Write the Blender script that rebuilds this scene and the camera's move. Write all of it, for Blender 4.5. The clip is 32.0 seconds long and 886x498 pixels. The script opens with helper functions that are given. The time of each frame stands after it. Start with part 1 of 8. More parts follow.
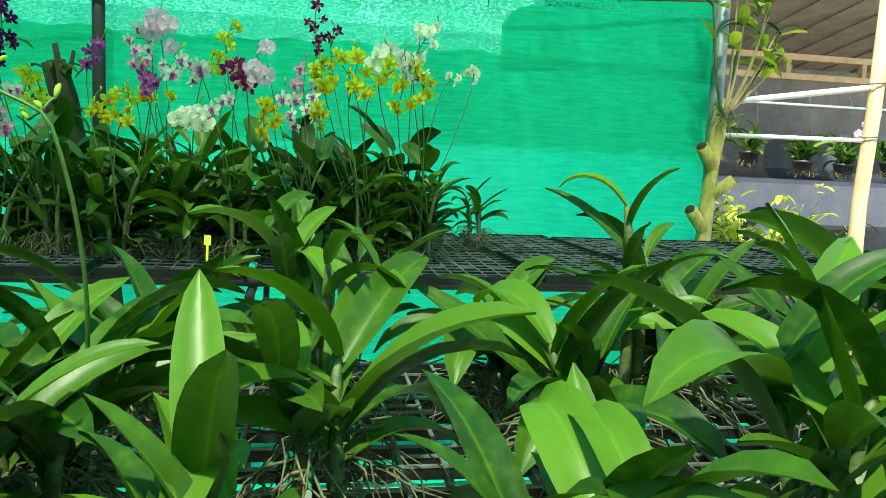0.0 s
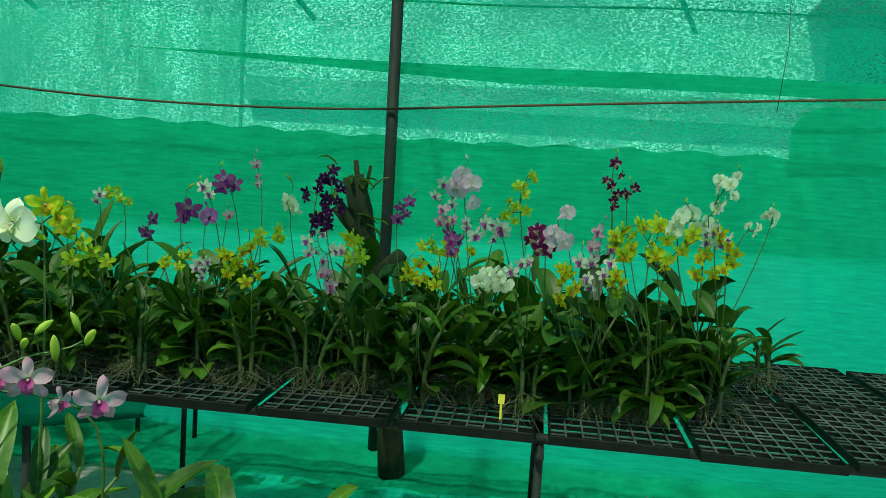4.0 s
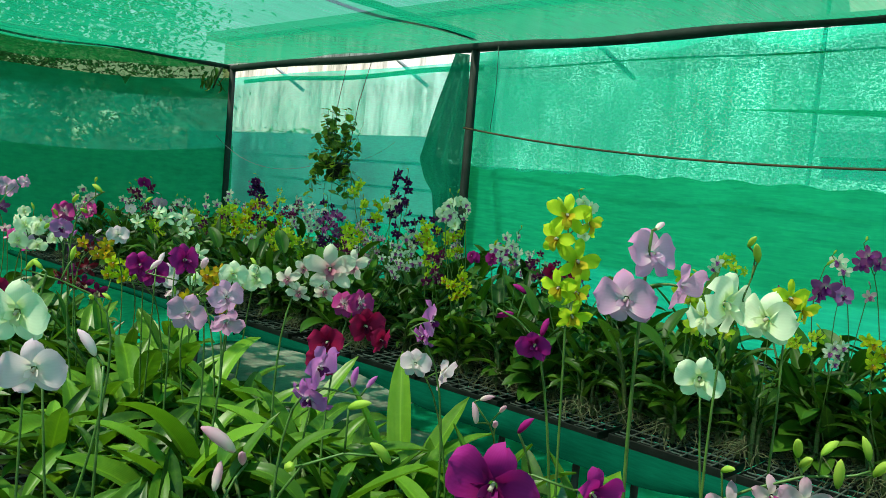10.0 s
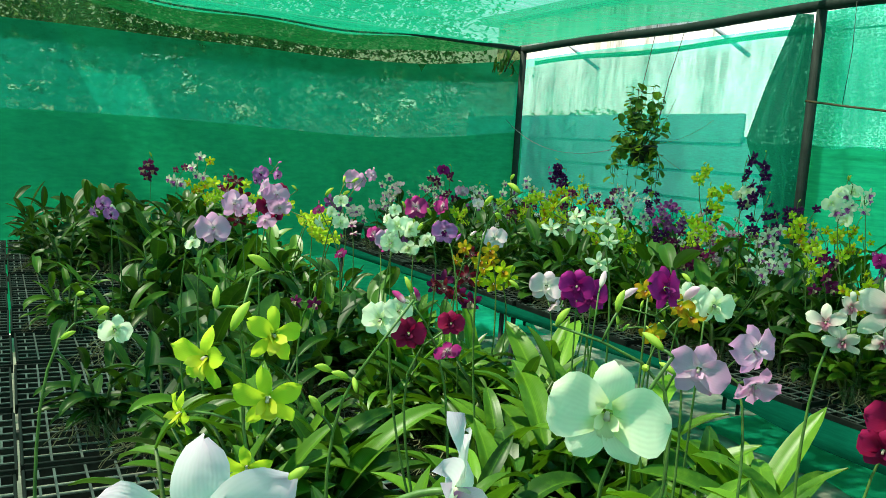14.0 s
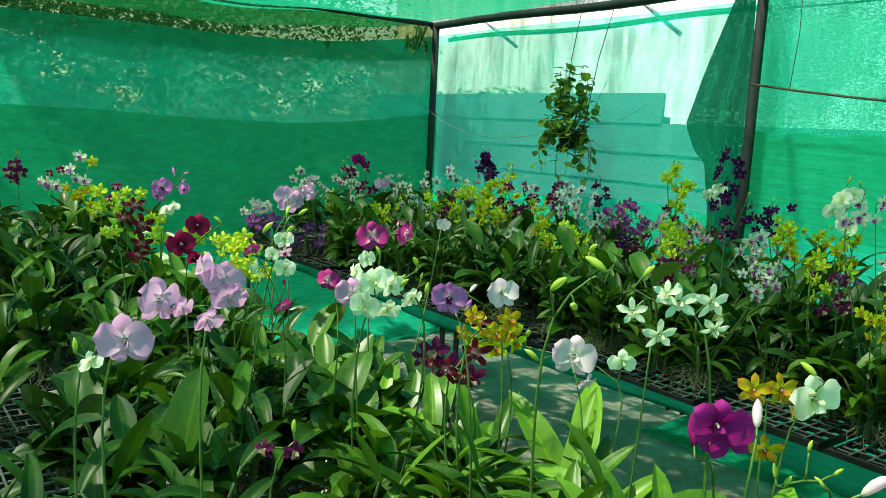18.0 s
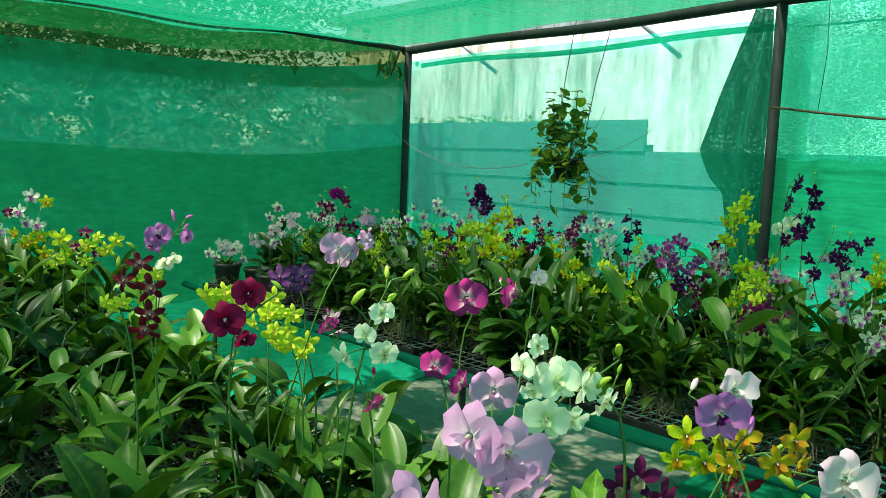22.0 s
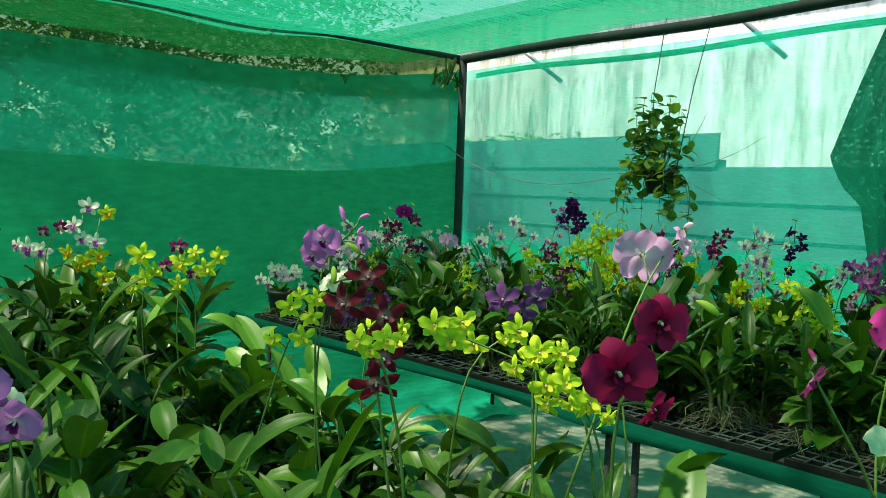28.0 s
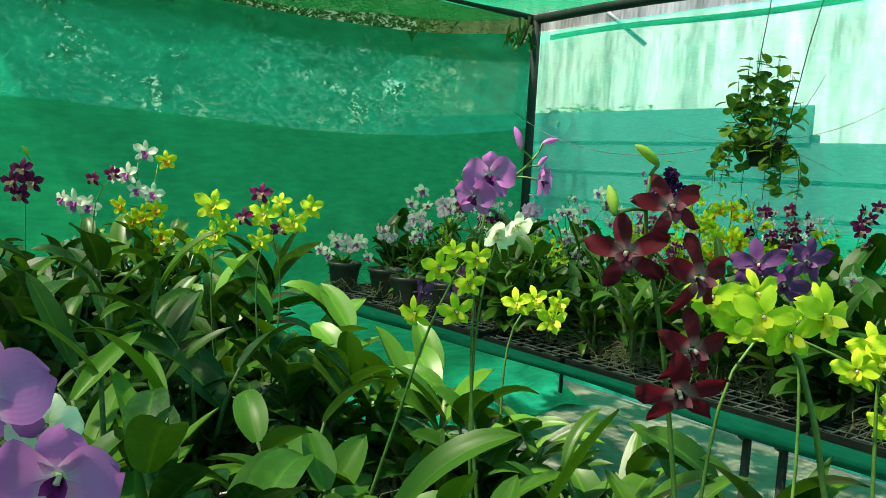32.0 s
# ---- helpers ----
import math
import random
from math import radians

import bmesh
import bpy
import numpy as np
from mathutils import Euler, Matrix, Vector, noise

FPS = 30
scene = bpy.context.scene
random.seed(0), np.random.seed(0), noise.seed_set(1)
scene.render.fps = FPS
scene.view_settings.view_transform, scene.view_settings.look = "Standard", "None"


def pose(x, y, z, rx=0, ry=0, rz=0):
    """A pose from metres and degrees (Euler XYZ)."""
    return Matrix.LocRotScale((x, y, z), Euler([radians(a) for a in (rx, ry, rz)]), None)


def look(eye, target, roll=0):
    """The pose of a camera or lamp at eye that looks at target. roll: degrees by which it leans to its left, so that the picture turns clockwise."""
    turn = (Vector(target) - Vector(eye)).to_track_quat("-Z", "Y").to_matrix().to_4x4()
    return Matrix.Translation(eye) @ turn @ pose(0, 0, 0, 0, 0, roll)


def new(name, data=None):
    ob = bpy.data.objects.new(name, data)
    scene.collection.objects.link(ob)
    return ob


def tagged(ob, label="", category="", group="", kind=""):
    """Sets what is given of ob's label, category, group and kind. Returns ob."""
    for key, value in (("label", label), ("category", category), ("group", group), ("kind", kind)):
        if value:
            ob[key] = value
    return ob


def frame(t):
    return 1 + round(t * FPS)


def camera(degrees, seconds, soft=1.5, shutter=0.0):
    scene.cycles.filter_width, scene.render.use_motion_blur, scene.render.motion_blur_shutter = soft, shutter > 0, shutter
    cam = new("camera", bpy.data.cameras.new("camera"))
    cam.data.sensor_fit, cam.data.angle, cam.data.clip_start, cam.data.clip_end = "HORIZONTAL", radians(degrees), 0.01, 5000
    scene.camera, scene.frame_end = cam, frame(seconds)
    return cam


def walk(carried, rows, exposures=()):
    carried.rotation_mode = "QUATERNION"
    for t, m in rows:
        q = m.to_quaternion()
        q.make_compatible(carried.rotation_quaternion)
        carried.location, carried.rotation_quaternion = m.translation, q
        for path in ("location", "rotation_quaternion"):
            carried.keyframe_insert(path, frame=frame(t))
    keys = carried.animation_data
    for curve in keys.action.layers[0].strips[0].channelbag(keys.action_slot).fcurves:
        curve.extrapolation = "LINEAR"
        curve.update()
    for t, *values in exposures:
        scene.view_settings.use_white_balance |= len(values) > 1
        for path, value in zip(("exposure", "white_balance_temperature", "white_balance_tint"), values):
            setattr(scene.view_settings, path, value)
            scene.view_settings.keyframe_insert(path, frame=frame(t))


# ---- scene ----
cam = camera(57.8, 32.0, soft=0.2)
METRES, EYE, TILT, LEAN, TURN = 3.5, 1.05, 0.0, 0.0, -10.1
ROWS = [
    (0.0, 0.0, 0.0, 0.0, 0.3, -6.56, -2.65),
    (0.5, -0.0078, 0.0036, 0.0089, 3.45, -6.37, -3.08),
    (1.0, -0.0148, 0.0061, 0.0223, 6.48, -6.49, -3.43),
    (1.5, -0.0205, 0.0078, 0.0357, 9.01, -6.66, -3.57),
    (2.0, -0.0271, 0.0082, 0.0527, 11.33, -6.95, -3.58),
    (2.5, -0.0329, 0.0072, 0.0671, 13.07, -7.04, -3.64),
    (4.5, -0.0561, -0.0008, 0.1051, 18.83, -4.54, -3.44),
    (5.0, -0.062, -0.0024, 0.1076, 20.86, -3.83, -3.38),
    (5.5, -0.0683, -0.0032, 0.1082, 23.33, -3.38, -3.43),
    (6.0, -0.0782, -0.0046, 0.109, 26.41, -3.1, -3.64),
    (6.5, -0.0872, -0.0059, 0.1096, 29.54, -3.0, -3.94),
    (7.0, -0.0967, -0.0069, 0.11, 33.16, -3.06, -4.22),
    (7.5, -0.1043, -0.0076, 0.1094, 36.52, -3.21, -4.45),
    (8.0, -0.1114, -0.0086, 0.1089, 40.25, -3.38, -4.5),
    (8.5, -0.1186, -0.0098, 0.1086, 43.44, -3.51, -4.64),
    (9.0, -0.1252, -0.0122, 0.1084, 46.88, -3.76, -4.75),
    (9.5, -0.1299, -0.0141, 0.1071, 50.08, -4.02, -4.89),
    (10.0, -0.1342, -0.0183, 0.1063, 53.55, -4.35, -4.96),
    (10.5, -0.1405, -0.0225, 0.106, 56.6, -4.64, -5.01),
    (11.0, -0.1519, -0.0285, 0.105, 59.83, -4.91, -4.93),
    (11.5, -0.1658, -0.0327, 0.1049, 62.73, -5.17, -4.83),
    (12.0, -0.1878, -0.0382, 0.1059, 65.65, -5.46, -4.66),
    (12.5, -0.2105, -0.0427, 0.1064, 67.99, -5.72, -4.5),
    (13.0, -0.2369, -0.0482, 0.1043, 69.96, -6.06, -4.3),
    (13.5, -0.2594, -0.0537, 0.1039, 71.24, -6.53, -4.11),
    (15.5, -0.3229, -0.0334, 0.1098, 70.33, -8.66, -3.39),
    (16.0, -0.3338, -0.0308, 0.118, 68.68, -9.03, -3.47),
    (16.5, -0.3487, -0.0332, 0.1247, 67.13, -9.17, -3.79),
    (17.0, -0.376, -0.0386, 0.1276, 65.58, -8.98, -3.78),
    (17.5, -0.4004, -0.0477, 0.1295, 64.42, -8.74, -3.48),
    (18.0, -0.4227, -0.055, 0.1271, 63.61, -8.43, -3.11),
    (18.5, -0.4378, -0.0578, 0.1245, 63.27, -8.02, -2.71),
    (19.0, -0.4544, -0.0574, 0.1219, 62.88, -7.61, -2.38),
    (19.5, -0.4717, -0.0562, 0.1207, 62.52, -7.21, -2.31),
    (20.0, -0.4899, -0.0547, 0.1203, 61.97, -6.84, -2.33),
    (20.5, -0.5047, -0.055, 0.1209, 61.21, -6.47, -2.42),
    (21.0, -0.5271, -0.06, 0.12, 60.32, -6.16, -2.45),
    (21.5, -0.5534, -0.0684, 0.1223, 59.52, -6.05, -2.44),
    (22.0, -0.5773, -0.0765, 0.1212, 58.94, -6.0, -2.42),
    (22.5, -0.5935, -0.0832, 0.1192, 58.85, -6.16, -2.49),
    (23.0, -0.6079, -0.0889, 0.1167, 59.07, -6.38, -2.66),
    (23.5, -0.6207, -0.0902, 0.1148, 59.26, -6.56, -2.82),
    (24.0, -0.638, -0.0864, 0.1117, 59.45, -6.63, -3.02),
    (24.5, -0.6558, -0.0826, 0.1107, 59.67, -6.58, -3.18),
    (25.0, -0.6725, -0.084, 0.1128, 59.72, -6.66, -3.34),
    (25.5, -0.6842, -0.0838, 0.1115, 59.66, -6.63, -3.51),
    (27.5, -0.7609, -0.1052, 0.0979, 58.44, -4.41, -2.46),
    (28.0, -0.7725, -0.1105, 0.092, 58.44, -3.86, -2.08),
    (28.5, -0.7821, -0.1151, 0.0898, 58.76, -3.56, -1.88),
    (29.0, -0.7947, -0.1164, 0.0874, 59.43, -3.43, -1.77),
    (29.5, -0.8095, -0.1155, 0.0849, 60.18, -3.61, -1.73),
    (30.0, -0.8299, -0.1125, 0.0807, 61.19, -3.85, -1.8),
    (30.5, -0.847, -0.1115, 0.0799, 62.05, -4.25, -2.03),
    (31.0, -0.8617, -0.1104, 0.0755, 62.55, -4.73, -2.46),
    (31.5, -0.8746, -0.1107, 0.0721, 62.21, -5.11, -2.94),
    (32.0, -0.8928, -0.1035, 0.0686, 61.02, -5.31, -3.44),
]
walk(cam, [(t, pose(0, 0, EYE, TILT, LEAN, TURN) @ pose(METRES * x, METRES * y, METRES * z, 90 + pitch, roll, yaw)) for t, x, y, z, yaw, pitch, roll in ROWS],
     exposures=[(0.0, 1.84, 6700.0, 11.0), (2.0, 1.5, 6600.0, 11.0), (4.5, 1.06, 6600.0, 11.0), (9.0, 1.24, 6700.0, 12.0), (12.0, 1.58, 6750.0, 12.5), (16.0, 1.75, 6800.0, 13.0), (28.0, 1.6, 6900.0, 14.0), (32.0, 1.82, 7100.0, 14.0)])

# ---- world, sun and sky ----
SUN_EL, SUN_AZ = radians(60), radians(203)   # azimuth from +y towards +x
world = bpy.data.worlds.new("sky")
scene.world = world
world.use_nodes = True
wt = world.node_tree
sky = wt.nodes.new("ShaderNodeTexSky")
sky.sky_type, sky.sun_disc = "NISHITA", False
sky.sun_elevation, sky.sun_rotation = SUN_EL, SUN_AZ
wt.links.new(sky.outputs["Color"], wt.nodes["Background"].inputs["Color"])
wt.nodes["Background"].inputs["Strength"].default_value = 0.11
sun = new("sun", bpy.data.lights.new("sun", "SUN"))
sun.data.energy, sun.data.angle, sun.data.color = 5.0, radians(2.0), (1.0, 0.95, 0.87)
sun_dir = Vector((math.sin(SUN_AZ) * math.cos(SUN_EL), math.cos(SUN_AZ) * math.cos(SUN_EL), math.sin(SUN_EL)))
sun.matrix_world = look(sun_dir * 30, (0, 0, 0))

# ---- materials ----


def shader(name):
    m = bpy.data.materials.new(name)
    m.use_nodes = True
    nt = m.node_tree
    return m, nt, nt.nodes["Principled BSDF"], nt.nodes["Material Output"]


def node(nt, kind, **sets):
    n = nt.nodes.new("ShaderNode" + kind)
    for key, value in sets.items():
        n.inputs[key.replace("_", " ")].default_value = value
    return n


def ramp(nt, fac, stops):
    n = nt.nodes.new("ShaderNodeValToRGB")
    while len(n.color_ramp.elements) < len(stops):
        n.color_ramp.elements.new(0.5)
    for e, (p, c) in zip(n.color_ramp.elements, stops):
        e.position, e.color = p, (*c, 1) if len(c) == 3 else c
    nt.links.new(fac, n.inputs["Fac"])
    return n.outputs["Color"]


def blend(nt, fac, a, b, mode="MIX"):
    n = nt.nodes.new("ShaderNodeMix")
    n.data_type, n.blend_type = "RGBA", mode
    for sock, v in ((n.inputs["Factor"], fac), (n.inputs[6], a), (n.inputs[7], b)):
        if hasattr(v, "is_linked"):
            nt.links.new(v, sock)
        else:
            sock.default_value = v if not isinstance(v, tuple) else (*v, 1)[:4]
    return n.outputs[2]


def calc(nt, op, a, b=0.0, clamp=False):
    n = nt.nodes.new("ShaderNodeMath")
    n.operation, n.use_clamp = op, clamp
    for sock, v in zip(n.inputs, (a, b)):
        if hasattr(v, "is_linked"):
            nt.links.new(v, sock)
        else:
            sock.default_value = v
    return n.outputs[0]


def place(nt, scale=(1, 1, 1), source="Object"):
    tc, mp = nt.nodes.new("ShaderNodeTexCoord"), nt.nodes.new("ShaderNodeMapping")
    mp.inputs["Scale"].default_value = scale
    nt.links.new(tc.outputs[source], mp.inputs["Vector"])
    return mp.outputs["Vector"]


def grain(nt, vec, scale, detail=4, rough=0.6):
    n = node(nt, "TexNoise", Scale=scale, Detail=detail, Roughness=rough)
    nt.links.new(vec, n.inputs["Vector"])
    return n.outputs["Fac"]


def bump(nt, height, bsdf, strength=0.3, distance=0.002):
    n = node(nt, "Bump", Strength=strength, Distance=distance)
    nt.links.new(height, n.inputs["Height"])
    nt.links.new(n.outputs["Normal"], bsdf.inputs["Normal"])


def solid(name, a, b, scale=20.0, rough=0.6, metal=0.0, relief=0.2, stretch=(1, 1, 1)):
    """A worn, grained surface between two colours."""
    m, nt, bs, out = shader(name)
    v = place(nt, stretch)
    g, h = grain(nt, v, scale), grain(nt, v, scale * 7, 3)
    f = calc(nt, "ADD", calc(nt, "MULTIPLY", g, 0.65), calc(nt, "MULTIPLY", h, 0.35))
    nt.links.new(ramp(nt, f, ((0.35, a), (0.66, b))), bs.inputs["Base Color"])
    bs.inputs["Roughness"].default_value, bs.inputs["Metallic"].default_value = rough, metal
    bump(nt, f, bs, relief)
    return m


def shade_net(name, colour, open_low, open_high, streak, through_tint, diffuse=0.35, sparse=0.0, crisp=0.72):
    """Woven plastic shade cloth: green threads that glow when lit from behind, with fine gaps between them."""
    m, nt, bs, out = shader(name)
    nt.nodes.remove(bs)
    v = place(nt)
    mp = nt.nodes.new("ShaderNodeMapping")
    mp.inputs["Scale"].default_value = streak
    nt.links.new(v, mp.inputs["Vector"])
    warp = grain(nt, v, 1.3, 2)
    fine = grain(nt, mp.outputs["Vector"], 1.0, 5, 0.7)
    mp2 = nt.nodes.new("ShaderNodeMapping")
    mp2.inputs["Scale"].default_value = (streak[2] * 1.3, streak[2] * 1.3, streak[0] * 1.2)
    nt.links.new(v, mp2.inputs["Vector"])
    cross = grain(nt, mp2.outputs["Vector"], 1.0, 4, 0.7)
    weave = calc(nt, "MULTIPLY", fine, calc(nt, "ADD", cross, 0.5))
    patch = ramp(nt, warp, ((0.35, (0.25,) * 3), (0.62, (1.0,) * 3)))
    gap = calc(nt, "MULTIPLY", ramp(nt, weave, ((0.38 + sparse, (0,) * 3), (crisp, (1,) * 3))), patch)
    fac = calc(nt, "MULTIPLY_ADD", gap, open_high - open_low)
    fac.node.inputs[2].default_value = open_low
    dif, tra, clear = node(nt, "BsdfDiffuse"), node(nt, "BsdfTranslucent"), node(nt, "BsdfTransparent", Color=(*through_tint, 1))
    tone = ramp(nt, grain(nt, mp.outputs["Vector"], 2.5, 4), ((0.3, tuple(c * 0.8 for c in colour)), (0.75, tuple(min(1, c * 1.15) for c in colour))))
    for n in (dif, tra):
        nt.links.new(tone, n.inputs["Color"])
    a, b = node(nt, "MixShader", Fac=1 - diffuse), node(nt, "MixShader")
    nt.links.new(dif.outputs[0], a.inputs[1])
    nt.links.new(tra.outputs[0], a.inputs[2])
    nt.links.new(fac, b.inputs["Fac"])
    nt.links.new(a.outputs[0], b.inputs[1])
    nt.links.new(clear.outputs[0], b.inputs[2])
    nt.links.new(b.outputs[0], out.inputs["Surface"])
    return m


def leafy(name, dark, light, tip, rough=0.4, glow=0.2):
    """A living leaf: veins along its length, a paler midrib, hue by plant."""
    m, nt, bs, out = shader(name)
    uv = nt.nodes.new("ShaderNodeTexCoord").outputs["UV"]
    sep = nt.nodes.new("ShaderNodeSeparateXYZ")
    nt.links.new(uv, sep.inputs[0])
    info = nt.nodes.new("ShaderNodeObjectInfo")
    base = blend(nt, calc(nt, "POWER", info.outputs["Random"], 1.9), dark, light)
    v = place(nt, (1, 1, 1))
    blotch = grain(nt, v, 9, 4)
    base = blend(nt, calc(nt, "MULTIPLY", ramp(nt, blotch, ((0.45, (0,) * 3), (0.7, (1,) * 3))), 0.3), base, tip)
    rib = ramp(nt, calc(nt, "ABSOLUTE", calc(nt, "SUBTRACT", sep.outputs[0], 0.5)), ((0.0, (1,) * 3), (0.06, (0,) * 3)))
    base = blend(nt, calc(nt, "MULTIPLY", rib, 0.2), base, tuple(min(1, c * 1.8) for c in tip))
    wav = node(nt, "TexWave", Scale=7.0, Distortion=0.4)
    nt.links.new(uv, wav.inputs["Vector"])
    base = blend(nt, calc(nt, "MULTIPLY", wav.outputs["Fac"], 0.16), base, tuple(c * 0.5 for c in dark))
    nt.links.new(base, bs.inputs["Base Color"])
    bs.inputs["Roughness"].default_value = rough
    bs.inputs["Specular IOR Level"].default_value = 0.27
    bump(nt, blotch, bs, 0.2, 0.0015)
    tra, mix = node(nt, "BsdfTranslucent"), node(nt, "MixShader", Fac=glow)
    nt.links.new(blend(nt, 1.0, base, (1.5, 1.5, 0.7), "MULTIPLY"), tra.inputs["Color"])
    nt.links.new(bs.outputs[0], mix.inputs[1])
    nt.links.new(tra.outputs[0], mix.inputs[2])
    nt.links.new(mix.outputs[0], out.inputs["Surface"])
    return m


def petal(name, throat, middle, rim, spots=None):
    """A petal coloured from its throat to its rim, finely veined, letting some light through."""
    m, nt, bs, out = shader(name)
    uv = nt.nodes.new("ShaderNodeTexCoord").outputs["UV"]
    sep = nt.nodes.new("ShaderNodeSeparateXYZ")
    nt.links.new(uv, sep.inputs[0])
    rnd = nt.nodes.new("ShaderNodeObjectInfo").outputs["Random"]
    col = ramp(nt, sep.outputs[1], ((0.0, throat), (0.3, middle), (0.95, rim)))
    wav = node(nt, "TexWave", Scale=4.0, Distortion=1.5)
    nt.links.new(uv, wav.inputs["Vector"])
    col = blend(nt, calc(nt, "MULTIPLY", wav.outputs["Fac"], 0.12), col, tuple(c * 0.72 for c in middle))
    if spots:
        n = grain(nt, place(nt, (1, 1, 1)), 14, 2)
        col = blend(nt, ramp(nt, n, ((0.57, (0,) * 3), (0.63, (1,) * 3))), col, spots)
    col = blend(nt, calc(nt, "MULTIPLY", rnd, 0.3), col, tuple(c * 0.7 for c in middle))
    nt.links.new(col, bs.inputs["Base Color"])
    bs.inputs["Roughness"].default_value = 0.62
    bs.inputs["Specular IOR Level"].default_value = 0.15
    bump(nt, wav.outputs["Fac"], bs, 0.12, 0.0004)
    tra, mix = node(nt, "BsdfTranslucent"), node(nt, "MixShader", Fac=0.48)
    nt.links.new(col, tra.inputs["Color"])
    nt.links.new(bs.outputs[0], mix.inputs[1])
    nt.links.new(tra.outputs[0], mix.inputs[2])
    nt.links.new(mix.outputs[0], out.inputs["Surface"])
    return m


net_upper = shade_net("net_upper", (0.0, 0.59, 0.345), 0.04, 0.85, (64, 64, 150), (0.22, 1.0, 0.74), sparse=0.1, crisp=0.62)
net_lower = shade_net("net_lower", (0.0, 0.655, 0.405), 0.005, 0.03, (3, 3, 30), (0.3, 1.0, 0.75), 0.34)
# brighter copy of net_lower, with the light on it put into the green
net_low_lit = shade_net("net_low_lit", (0.0, 0.84, 0.58), 0.005, 0.03, (3, 3, 30), (0.3, 1.0, 0.75), 0.6)
net_far = shade_net("net_far", (0.0, 0.74, 0.52), 0.37, 0.5, (12, 12, 90), (0.7, 1.0, 0.93))
net_west = shade_net("net_west", (0.0, 0.43, 0.27), 0.03, 0.55, (3.5, 3.5, 8), (0.5, 1.0, 0.7), sparse=0.17)
net_west_low = shade_net("net_west_low", (0.0, 0.58, 0.355), 0.02, 0.12, (4, 4, 14), (0.4, 1.0, 0.65))
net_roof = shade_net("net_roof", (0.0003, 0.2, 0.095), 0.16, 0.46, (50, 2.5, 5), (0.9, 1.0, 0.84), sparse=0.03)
net_roof_thin = shade_net("net_roof_thin", (0.0005, 0.5, 0.27), 0.46, 0.6, (28, 3, 5), (0.9, 1.0, 0.84))
net_edge = shade_net("net_edge", (0.0004, 0.11, 0.07), 0.005, 0.02, (6, 6, 60), (0.5, 1.0, 0.8), 0.7)
net_thin = shade_net("net_thin", (0.02, 0.12, 0.04), 0.2, 0.33, (5, 5, 30), (0.7, 0.85, 0.4))
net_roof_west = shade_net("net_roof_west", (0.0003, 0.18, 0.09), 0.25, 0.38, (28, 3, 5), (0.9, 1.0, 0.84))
net_seam = shade_net("net_seam", (0.0003, 0.2, 0.1), 0.6, 0.95, (9, 3, 5), (0.95, 1.0, 0.9))
net_fold = shade_net("net_fold", (0.001, 0.16, 0.085), 0.005, 0.03, (6, 6, 60), (0.5, 1.0, 0.8), 0.6)
net_curtain = shade_net("net_curtain", (0.0008, 0.22, 0.135), 0.02, 0.4, (50, 50, 90), (0.3, 1.0, 0.75), 0.5, sparse=0.14, crisp=0.64)
steel_dark = solid("steel_dark", (0.005, 0.011, 0.01), (0.016, 0.027, 0.025), 14, 0.75, 0.0)
steel_grey = solid("steel_grey", (0.16, 0.2, 0.2), (0.26, 0.3, 0.3), 14, 0.5, 0.4)
tray_plastic = solid("tray_plastic", (0.003, 0.005, 0.0045), (0.01, 0.014, 0.012), 30, 0.6)
tray_plastic.node_tree.nodes["Principled BSDF"].inputs["Specular IOR Level"].default_value = 0.2
tray_dusty = solid("tray_dusty", (0.03, 0.04, 0.036), (0.14, 0.17, 0.155), 7, 0.5)
pot_plastic = solid("pot_plastic", (0.006, 0.007, 0.007), (0.02, 0.022, 0.022), 30, 0.5)
concrete = solid("concrete", (0.26, 0.26, 0.22), (0.56, 0.55, 0.47), 3, 0.85)
# ground colour paled so that it bounces sunlight up into the lower nets
soil = solid("soil", (0.17, 0.155, 0.11), (0.36, 0.33, 0.25), 2.2, 0.95)
white_paint = solid("white_paint", (0.22, 0.23, 0.18), (0.9, 0.9, 0.87), 1.5, 0.6, 0, 0.1, (2.6, 2.6, 0.4))
# stain-streaked white paint, darkened in two steps to stand in for leaf shade
streaked_paint_shaded = solid("streaked_paint_shaded", (0.1, 0.12, 0.08), (0.62, 0.62, 0.52), 1.8, 0.7, 0, 0.1, (3.2, 3.2, 0.5))
streaked_paint_half_shaded = solid("streaked_paint_half_shaded", (0.14, 0.16, 0.12), (0.78, 0.78, 0.72), 1.6, 0.65, 0, 0.1, (2.8, 2.8, 0.45))
sheet_metal = solid("sheet_metal", (0.02, 0.07, 0.07), (0.055, 0.125, 0.12), 3, 0.6, 0.1, 0.1)
pale_wall = solid("pale_wall", (0.42, 0.43, 0.4), (0.66, 0.66, 0.62), 2, 0.8)
grey_wall = solid("grey_wall", (0.2, 0.2, 0.19), (0.34, 0.34, 0.32), 2, 0.8)
roof_sheet = solid("roof_sheet", (0.3, 0.25, 0.19), (0.5, 0.43, 0.34), 4, 0.7)
timber = solid("timber", (0.42, 0.27, 0.12), (0.62, 0.44, 0.22), 8, 0.7, 0, 0.3, (1, 1, 1))
bamboo = solid("bamboo", (0.36, 0.25, 0.12), (0.55, 0.42, 0.24), 9, 0.5, 0, 0.2, (6, 6, 0.6))
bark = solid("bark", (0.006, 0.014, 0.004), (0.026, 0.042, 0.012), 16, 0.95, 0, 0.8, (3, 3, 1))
bark_mossy = solid("bark_mossy", (0.2, 0.2, 0.04), (0.5, 0.44, 0.12), 14, 0.9, 0, 0.7, (3, 3, 1))
cut_wood = solid("cut_wood", (0.3, 0.22, 0.1), (0.5, 0.38, 0.2), 24, 0.8)
